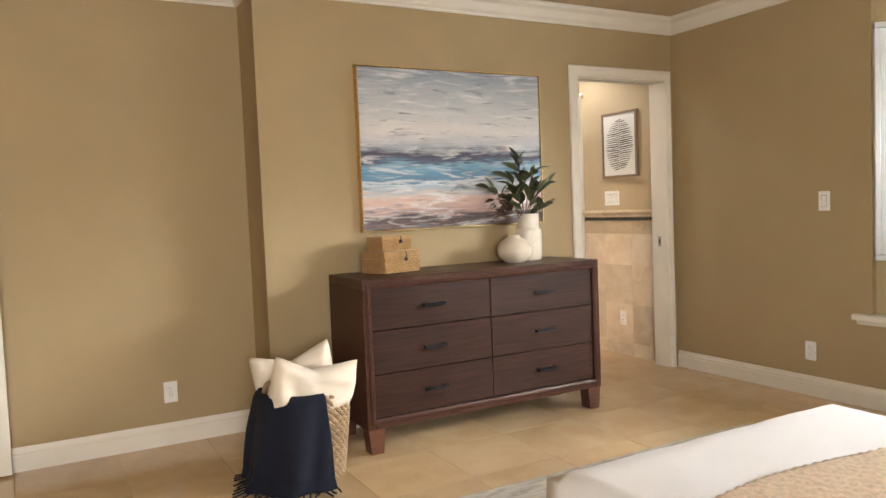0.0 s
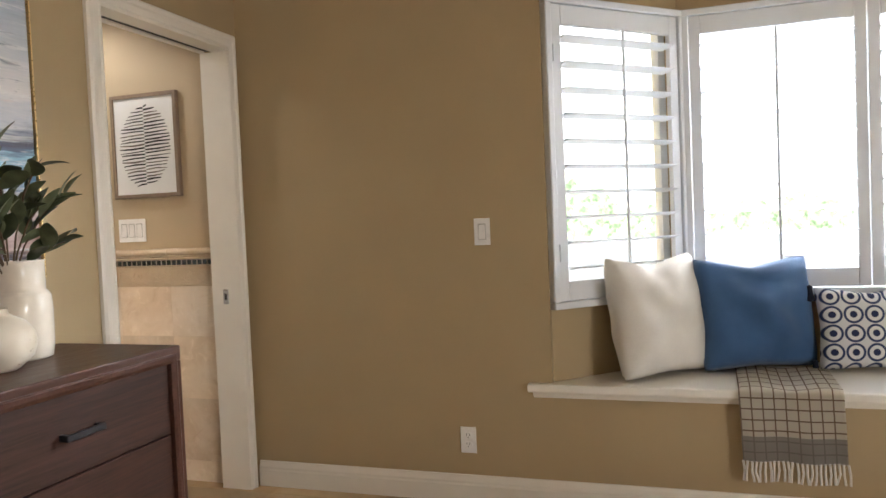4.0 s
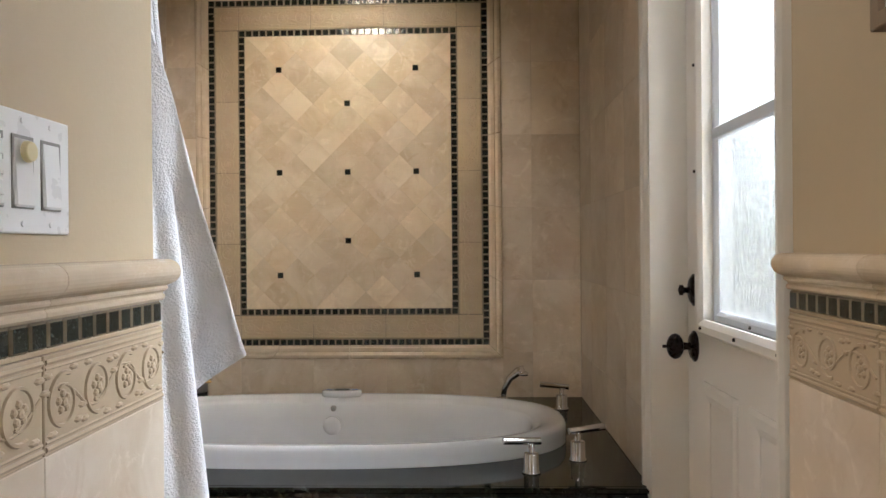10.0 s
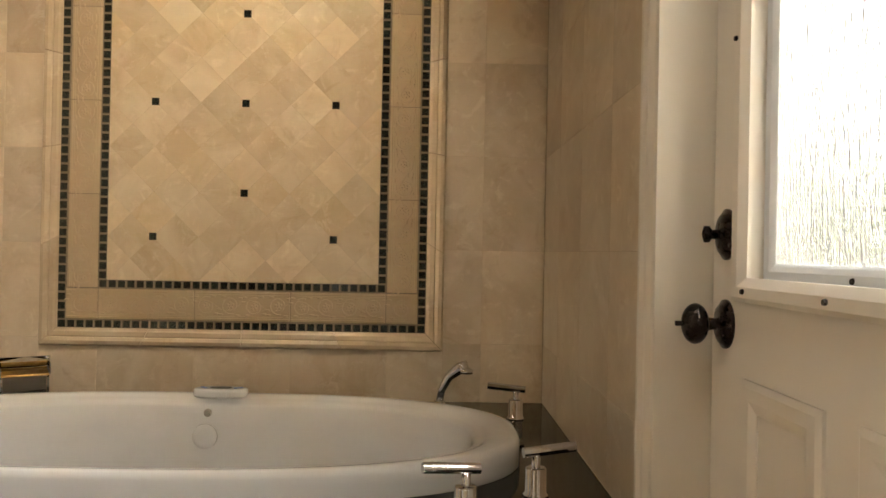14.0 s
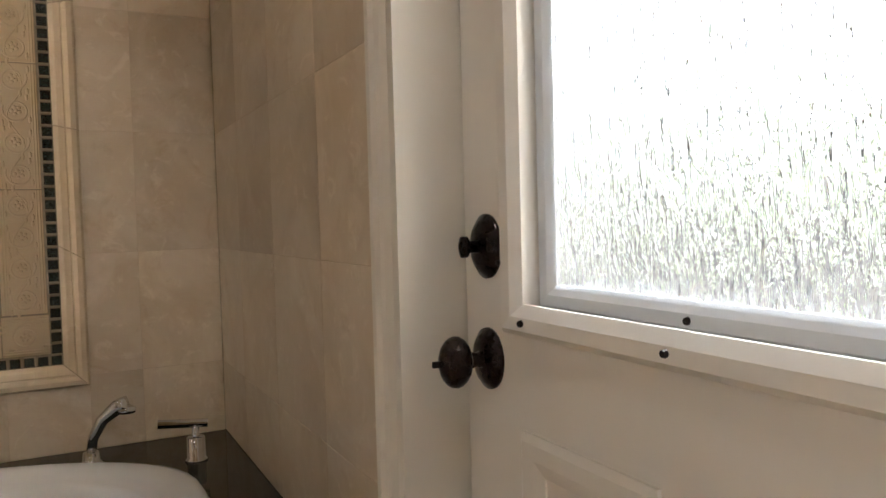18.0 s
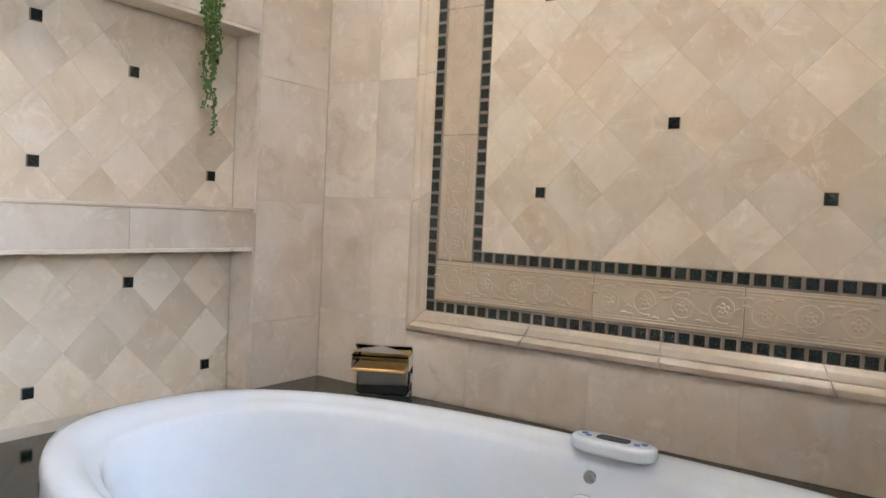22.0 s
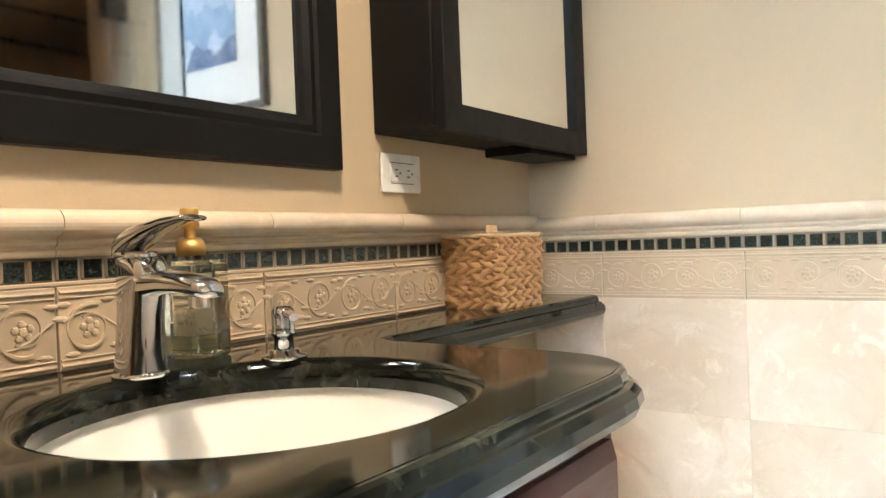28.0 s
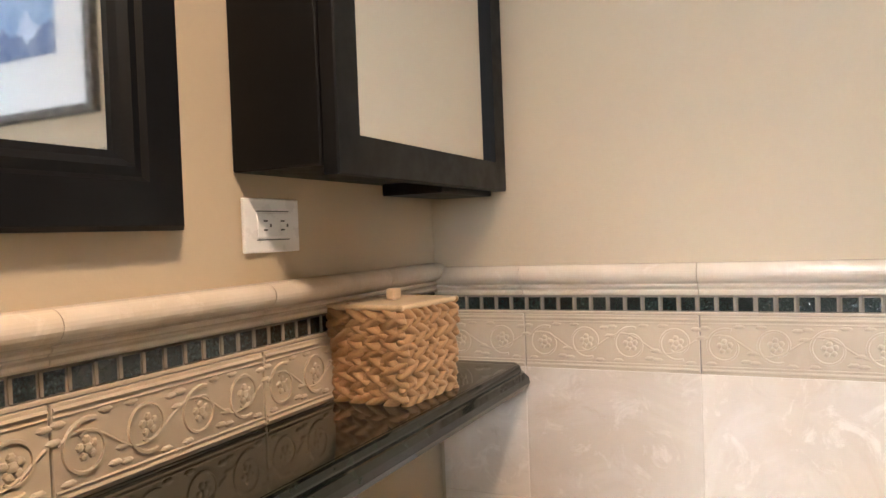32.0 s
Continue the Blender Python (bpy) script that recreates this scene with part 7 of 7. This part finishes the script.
nv = thing("navy_throw", "navy blue knitted throw draped over the basket", "throw")
part("cloth", sheet(navy, 72, 40, 0.006), NAVY, nv, "", True)
for i in range(26):
    u = i / 25
    x, y, z = navy(u, 1.0)
    a = math.atan2(y - 3.45, x - 1.02)
    ln = rng.uniform(0.03, 0.06)
    part("fringe", tube([(x, y, 0.012), (x + ln * 0.5 * math.cos(a + rng.uniform(-0.5, 0.5)), y + ln * 0.5 * math.sin(a), 0.010), (x + ln * math.cos(a + rng.uniform(-0.6, 0.6)), y + ln * math.sin(a), 0.006)], 0.004, 6), NAVY, nv)


def straw_box(x, y, z, w, d, h, rz, label):
    th = thing("straw_box", label, "box", Matrix.Translation((x, y, z)) @ Matrix.Rotation(radians(rz), 4, "Z"), "straw boxes")
    part("body", box(-w / 2 + 0.004, w / 2 - 0.004, -d / 2 + 0.004, d / 2 - 0.004, 0, h * 0.68, 0.004, 2), STRAWBOX, th)
    woven = bmesh.new()
    rows_ = 6
    rr = random.Random(int(w * 1000))
    for k in range(rows_):
        zz = h * 0.66 * (k + 0.5) / rows_
        for (ax, ay), (bx, by) in (((-w / 2, -d / 2), (w / 2, -d / 2)), ((w / 2, -d / 2), (w / 2, d / 2)), ((-w / 2, d / 2), (-w / 2, -d / 2))):
            L = math.dist((ax, ay), (bx, by))
            n = max(4, round(L / 0.016))
            an = math.atan2(by - ay, bx - ax)
            for i in range(n):
                t = (i + 0.5) / n
                lathe([(0, -0.5), (0.45, -0.3), (0.45, 0.3), (0, 0.5)], 5, Matrix.Translation((ax + (bx - ax) * t, ay + (by - ay) * t, zz)) @ Matrix.Rotation(an, 4, "Z") @ Matrix.Rotation(radians(32 if (k + i) % 2 else -32), 4, "Y") @ Matrix.Rotation(radians(90), 4, "Y") @ Matrix.Diagonal((h * 0.66 / rows_, 0.008, 0.024, 1)), bm=woven)
    part("plaiting", woven, STRAWBOX, th)
    lid = part("lid", box(-w / 2 - 0.003, w / 2 + 0.003, -d / 2 - 0.003, d / 2 + 0.003, h * 0.68, h, 0.006, 2), STRAWBOX, th)
    part("loop", tube([(0.02, -d / 2 - 0.004, h), (0.02, -d / 2 - 0.012, h * 0.8), (0.022, -d / 2 - 0.010, h * 0.62)], 0.0022, 6), DARKMETAL, lid, "dark leather loop")
    part("toggle", cyl(0.011, 0.009, 0.006, Matrix.Translation((0.022, -d / 2 - 0.004, h * 0.6)) @ RY, 14), DARKMETAL, lid, "dark toggle")
    return th


straw_box(1.660, 3.815, DZ, 0.262, 0.185, 0.118, 18, "plaited straw storage box with a dark toggle on the dresser")
straw_box(1.656, 3.82, DZ + 0.119, 0.212, 0.125, 0.080, 18, "small plaited straw box stacked on a larger one")


def speckled(name, base, spot):
    m, nt, b = mat(name)
    v = coords(nt)
    vor = nt.nodes.new("ShaderNodeTexVoronoi")
    vor.inputs["Scale"].default_value = 70
    link(nt, v, vor.inputs["Vector"])
    f = ramp(nt, vor.outputs["Distance"], [(0.16, (1, 1, 1)), (0.24, (0, 0, 0))])
    f2 = ramp(nt, noise_node(nt, v, 9, 3), [(0.5, (0, 0, 0)), (0.6, (1, 1, 1))])
    c = mix(nt, mix(nt, 1.0, f, f2, "MULTIPLY"), base, spot)
    link(nt, c, b.inputs["Base Color"])
    b.inputs["Roughness"].default_value = 0.28
    return m


v1 = thing("speckled_vase", "short round cream vase with brown speckles", "vase", Matrix.Translation((2.428, 3.74, DZ)))
part("body", lathe([(0, 0), (0.05, 0), (0.058, 0.004), (0.092, 0.035), (0.102, 0.07), (0.097, 0.10), (0.075, 0.128), (0.048, 0.142), (0.036, 0.150), (0.036, 0.162), (0.030, 0.163), (0.030, 0.145), (0, 0.10)], 40), speckled("speckled cream glaze", (0.70, 0.62, 0.50), (0.30, 0.17, 0.09)), v1, "", True)
v2 = thing("tall_vase", "tall glossy ivory vase with a long neck", "vase", Matrix.Translation((2.597, 3.825, DZ)))
part("body", lathe([(0, 0), (0.066, 0), (0.074, 0.006), (0.079, 0.05), (0.080, 0.14), (0.077, 0.180), (0.070, 0.192), (0.064, 0.197), (0.063, 0.275), (0.065, 0.282), (0.057, 0.282), (0.056, 0.20), (0, 0.18)], 44), plain("ivory glaze", (0.76, 0.70, 0.60), 0.15, var=0.06, scale=20, coat=0.4), v2, "", True)

LEAF = plain("dusty sage leaf", (0.105, 0.120, 0.060), 0.5, var=0.3, scale=30)
LEAFDARK = plain("dark magnolia leaf", (0.040, 0.050, 0.022), 0.4, var=0.35, scale=30)
STEM = plain("brown stem", (0.10, 0.06, 0.03), 0.7)


def leaf_bm(bm, m, L, W):
    n = 7
    rows_ = []
    for i in range(n + 1):
        t = i / n
        w = W * math.sin(math.pi * min(1, t * 0.96 + 0.02)) ** 0.75
        droop = -0.25 * L * t * t
        rows_.append([bm.verts.new(m @ Vector((s * w / 2, t * L, droop + 0.12 * w * abs(s)))) for s in (-1, 0, 1)])
    for a, b in zip(rows_, rows_[1:]):
        for k in (0, 1):
            f = bm.faces.new((a[k], a[k + 1], b[k + 1], b[k]))
            f.smooth = True


pl = thing("leaf_branches", "dusty green magnolia leaf branches standing in the ivory vase", "plant", Matrix.Translation((2.565, 3.825, DZ + 0.20)))
rng = random.Random(21)
tips = [(-0.26, -0.03, 0.24), (-0.14, -0.06, 0.30), (-0.06, -0.04, 0.38), (-0.01, 0.02, 0.40), (0.05, -0.06, 0.34), (0.10, -0.02, 0.24), (0.17, -0.04, 0.27), (0.12, -0.08, 0.13), (-0.12, -0.10, 0.19)]
for tx, ty, tz in tips:
    pts = [(0, 0, 0), (tx * 0.25, ty * 0.25, tz * 0.45), (tx * 0.6, ty * 0.6, tz * 0.8), (tx, ty, tz)]
    sm = part("branch", tube(pts, 0.0025, 6), STEM, pl)
    for k in range(7):
        t = 0.42 + 0.58 * k / 6
        seg = min(2, int(t * 3))
        p = Vector(pts[seg]).lerp(Vector(pts[seg + 1]), t * 3 - seg)
        bm = bmesh.new()
        az = math.atan2(ty, tx) + rng.uniform(-1.5, 1.5)
        m = Matrix.Translation(p) @ Matrix.Rotation(az - math.pi / 2, 4, "Z") @ Matrix.Rotation(radians(rng.uniform(25, 75)), 4, "X") @ Matrix.Rotation(rng.uniform(-0.8, 0.8), 4, "Y")
        leaf_bm(bm, m, rng.uniform(0.075, 0.115), rng.uniform(0.040, 0.056))
        part("leaf", bm, LEAFDARK if rng.random() < 0.4 else LEAF, sm)

BROWNLEAF = plain("dry brown leaf", (0.075, 0.036, 0.024), 0.7, var=0.4, scale=30)
for k in range(3):
    tip = Vector((-0.17 - 0.05 * k, -0.05 - 0.03 * k, 0.085 + 0.045 * k))
    sm = part("branch", tube([(0, 0, 0.04), (tip.x * 0.5, tip.y * 0.5, tip.z * 0.9 + 0.05), tuple(tip)], 0.0025, 6), STEM, pl)
    for q in range(7):
        bm = bmesh.new()
        m = Matrix.Translation(tip + Vector((rng.uniform(-0.05, 0.06), rng.uniform(-0.03, 0.03), rng.uniform(-0.04, 0.03)))) @ Matrix.Rotation(rng.uniform(0, 6.28), 4, "Z") @ Matrix.Rotation(radians(rng.uniform(-30, 40)), 4, "X") @ Matrix.Rotation(rng.uniform(-0.8, 0.8), 4, "Y")
        leaf_bm(bm, m, rng.uniform(0.05, 0.075), rng.uniform(0.032, 0.045))
        part("dry_leaf", bm, BROWNLEAF, sm, "curled dry brown leaf")

# bed bench and rug
be = thing("daybed", "white cotton covered daybed with rounded edges", "bed", Matrix.Translation((1.835, 0.805, 0)))
bx, by = 0.635, 1.012
mb = bmesh.new()
N = 26
gr = {}
for i in range(N + 1):
    for j in range(N + 1):
        u, v = 2 * i / N - 1, 2 * j / N - 1
        x, y = bx * math.copysign(abs(u) ** 0.8, u), by * math.copysign(abs(v) ** 0.8, v)
        e = max(abs(u), abs(v))
        z = 0.470 - 0.036 * max(0, (e - 0.88) / 0.12) ** 2.4
        z += 0.004 * noise.noise((x * 5, y * 2.2, 0)) - 0.008 * max(0, noise.noise((x * 9, y * 2, 7))) * (1 if y > 0.55 else 0.3)
        gr[i, j] = mb.verts.new((x, y, z))
for i in range(N):
    for j in range(N):
        mb.faces.new((gr[i, j], gr[i + 1, j], gr[i + 1, j + 1], gr[i, j + 1]))
loop = [gr[i, 0] for i in range(N + 1)] + [gr[N, j] for j in range(1, N + 1)] + [gr[i, N] for i in range(N - 1, -1, -1)] + [gr[0, j] for j in range(N - 1, 0, -1)]
low = [mb.verts.new((v.co.x * 1.006, v.co.y * 1.004, 0.13)) for v in loop]
for i in range(len(loop)):
    j = (i + 1) % len(loop)
    mb.faces.new((loop[i], low[i], low[j], loop[j]))
bmesh.ops.recalc_face_normals(mb, faces=mb.faces)
part("mattress", mb, WHITECLOTH, be, "", True)
part("base", box(-bx + 0.03, bx - 0.03, -by + 0.03, by - 0.03, 0.06, 0.13, 0.01), WHITECLOTH, be)
for sx in (-1, 1):
    for sy in (-1, 1):
        part("foot", box(sx * (bx - 0.1) - 0.03, sx * (bx - 0.1) + 0.03, sy * (by - 0.1) - 0.03, sy * (by - 0.1) + 0.03, 0.012, 0.06), FOOTWOOD, be)
KNIT = fabric("beige honeycomb knit", (0.60, 0.46, 0.32), 0.2, 60.0, 1.0, 1.0, 60.0)


def knit(u, v):
    x = 1.36 + 1.06 * u
    y = 1.378 - 1.3 * v + 0.02 * math.sin(u * 6)
    return (x, y, 0.478 + 0.003 * math.sin(x * 160) * math.sin(y * 130) + 0.006 * math.sin(y * 14 + u * 4))


kt = thing("knit_blanket", "beige honeycomb knit blanket spread on the white daybed", "blanket")
part("cloth", sheet(knit, 150, 120, 0.006), KNIT, kt, "", True)


def rug_mat():
    m, nt, b = mat("faded grey rug")
    v = coords(nt, (1, 1, 1))
    f = noise_node(nt, coords(nt, (6, 30, 1)), 1.2, 7, 0.7, 1.0)
    g = noise_node(nt, v, 5, 6, 0.7, 1.5)
    c = ramp(nt, f, [(0.3, (0.20, 0.19, 0.17)), (0.48, (0.40, 0.37, 0.32)), (0.7, (0.52, 0.48, 0.42))])
    c = mix(nt, ramp(nt, g, [(0.55, (0, 0, 0)), (0.7, (0.6, 0.6, 0.6))]), c, (0.16, 0.16, 0.16))
    link(nt, c, b.inputs["Base Color"])
    b.inputs["Roughness"].default_value = 1.0
    bump(nt, b, noise_node(nt, v, 260, 3), 0.6, 0.003)
    return m


solid("area_rug", box(0.2, 3.235, -1.6, 2.765, 0.001, 0.011, 0.004, 2), rug_mat(), "faded grey patterned area rug on the tile floor", "rug", kind="")

# door standing open against the recess wall
lf = thing("bedroom_door", "white panelled bedroom door standing open against the wall", "door", Matrix.Translation((-0.21, 4.255, 0)), kind="structure")
part("slab", box(-0.80, 0, -0.02, 0.02, 0.012, 2.03, 0.003), TRIM, lf)
for z0, z1 in ((0.2, 0.85), (1.05, 1.88)):
    for x0 in (-0.71, -0.36):
        part("panel", frame_yz(0, x0, x0 + 0.27, z0, z1, 0.03, 0.008), TRIM, lf, "moulded panel", False, Matrix.Translation((0, -0.0195, 0)) @ Matrix.Rotation(radians(90), 4, "Z") @ Matrix.Diagonal((1, -1, 1, 1)))
kb = part("door_knob", lathe([(0, 0), (0.032, 0), (0.03, 0.008), (0.012, 0.012), (0.011, 0.034), (0.026, 0.042), (0.029, 0.054), (0.02, 0.066), (0, 0.068)], 26, Matrix.Translation((-0.065, -0.02, 0.94)) @ RY), NICKEL, lf, "satin nickel knob", True)

# window seat cushions
c1 = tagged(part("cushion", pillow(0.48, 0.53, 0.22, 24, 0.08, 5, 0.14, 0.30), LINEN, None, "", True, PM(4.185, 2.10, 0.533, 12, 0, 134)), "off-white square cushion leaning on the window seat", "cushion", "window seat cushions")
c2 = tagged(part("cushion", pillow(0.52, 0.50, 0.19, 24, 0.09, 6, 0.15, 0.30), BLUE, None, "", True, PM(4.35, 1.725, 0.533, 11, 0, 112)), "denim blue square cushion leaning on the window seat", "cushion", "window seat cushions")


part("tag", box(0.150, 0.172, 0.040, 0.050, 0.055, 0.085, 0.001), SLOT, c1, "small black woven tag")


def pattern_cushion():
    m, nt, b = mat("blue circle print cloth")
    vor = nt.nodes.new("ShaderNodeTexVoronoi")
    vor.inputs["Scale"].default_value = 13
    vor.inputs["Randomness"].default_value = 0.0
    link(nt, coords(nt, (1, 0.001, 1)), vor.inputs["Vector"])
    c = ramp(nt, vor.outputs["Distance"], [(0.16, (0.02, 0.03, 0.09)), (0.2, (0.7, 0.7, 0.7)), (0.34, (0.7, 0.7, 0.7)), (0.38, (0.03, 0.05, 0.13)), (0.46, (0.03, 0.05, 0.13)), (0.5, (0.65, 0.65, 0.66))])
    link(nt, c, b.inputs["Base Color"])
    b.inputs["Roughness"].default_value = 0.95
    return m


c3 = thing("cushion", "blue and white circle print cushion with tassels", "cushion", PM(4.37, 1.30, 0.533, 12, 0, 96), "window seat cushions")
part("cover", pillow(0.42, 0.36, 0.15, 18, 0.10, 7, 0.1), pattern_cushion(), c3, "", True)
for u in (-0.215, 0.215):
    for w in (0.03, 0.345):
        part("tassel", lathe([(0, 0.02), (0.012, 0.012), (0.010, 0.0), (0.018, -0.05), (0, -0.055)], 10, Matrix.Translation((u, -0.01, w))), NAVY, c3, "navy tassel", True)
CHECKM, cnt, cb = mat("cream throw with brown checks")
wv = []
sepc = cnt.nodes.new("ShaderNodeSeparateXYZ")
link(cnt, coords(cnt, (1, 1, 1), "UV"), sepc.inputs[0])
for axis, nlines in ((0, 9.0), (1, 12.0)):
    fr_ = math_node(cnt, "FRACT", math_node(cnt, "MULTIPLY", sepc.outputs[axis], nlines))
    wv.append(math_node(cnt, "LESS_THAN", fr_, 0.13))
lines = math_node(cnt, "MAXIMUM", wv[0], wv[1])
band = math_node(cnt, "GREATER_THAN", sepc.outputs[1], 0.80)
cc = mix(cnt, lines, (0.70, 0.64, 0.54), (0.24, 0.17, 0.12))
cc = mix(cnt, math_node(cnt, "MULTIPLY", band, 0.8), cc, (0.26, 0.24, 0.22))
link(cnt, cc, cb.inputs["Base Color"])
cb.inputs["Roughness"].default_value = 1.0
bump(cnt, cb, noise_node(cnt, coords(cnt), 300, 3), 0.5, 0.002)


def check(u, v):
    y = 1.83 - 0.36 * u - 0.05 * max(0, v - 0.45)  + 0.09 * v
    y -= 0.06 * v
    if v < 0.45:
        return (4.40 - 0.44 * v / 0.45, y, 0.540 + 0.006 * math.sin(u * 9))
    t = (v - 0.45) / 0.55
    return (3.958 - 0.012 * math.sin(u * 12) * t - 0.006 * math.sin(t * 3), y, 0.535 - 0.27 * t)


ctw = thing("check_throw", "cream brown-checked throw with fringe hanging over the window seat", "throw")
bmc = sheet(check, 40, 50, 0.0)
uvl = bmc.loops.layers.uv.new("UVMap")
for fi, f in enumerate(bmc.faces):
    i, j = fi // 50, fi % 50
    for lp, (di, dj) in zip(f.loops, ((0, 0), (1, 0), (1, 1), (0, 1))):
        lp[uvl].uv = ((i + di) / 40, (j + dj) / 50)
bmesh.ops.solidify(bmc, geom=bmc.faces[:], thickness=0.006)
part("cloth", bmc, CHECKM, ctw, "", True)
for i in range(24):
    x, y, z = check(i / 23, 1.0)
    part("fringe", tube([(x, y, z + 0.003), (x - 0.002, y + rng.uniform(-0.006, 0.006), z - 0.035), (x - 0.001, y + rng.uniform(-0.01, 0.01), z - 0.075)], 0.0045, 6), LINEN, ctw)

# bright distance outside the windows
HAZE, hnt, hb_ = mat("bright hazy distance")
hz = hnt.nodes.new("ShaderNodeEmission")
sepz = hnt.nodes.new("ShaderNodeSeparateXYZ")
gz = hnt.nodes.new("ShaderNodeNewGeometry")
link(hnt, gz.outputs["Position"], sepz.inputs[0])
trees = noise_node(hnt, world_coords(hnt, (0.3, 0.3, 0.5)), 1.0, 6, 0.7)
rise = ramp(hnt, math_node(hnt, "MULTIPLY", sepz.outputs["Y"], 0.01), [(0.06, (0, 0, 0)), (0.16, (1, 1, 1))])
hline = math_node(hnt, "ADD", math_node(hnt, "ADD", math_node(hnt, "MULTIPLY", trees, 7.0), -1.6), math_node(hnt, "MULTIPLY", rise, 6.0))
hmask = math_node(hnt, "LESS_THAN", sepz.outputs["Z"], hline)
grain_ = noise_node(hnt, world_coords(hnt, (1, 1, 1)), 1.6, 6, 0.75)
hc = mix(hnt, hmask, (1.0, 1.0, 1.0), ramp(hnt, grain_, [(0.38, (0.10, 0.14, 0.07)), (0.52, (0.30, 0.36, 0.22)), (0.66, (0.85, 0.88, 0.84))]))
link(hnt, hc, hz.inputs["Color"])
hz.inputs["Strength"].default_value = 4.5
link(hnt, hz.outputs[0], hnt.nodes["Material Output"].inputs["Surface"])
solid("backdrop", box(58, 58.2, -70, 80, -6, 60), HAZE, "bright hazy sky and pale far trees", "backdrop")
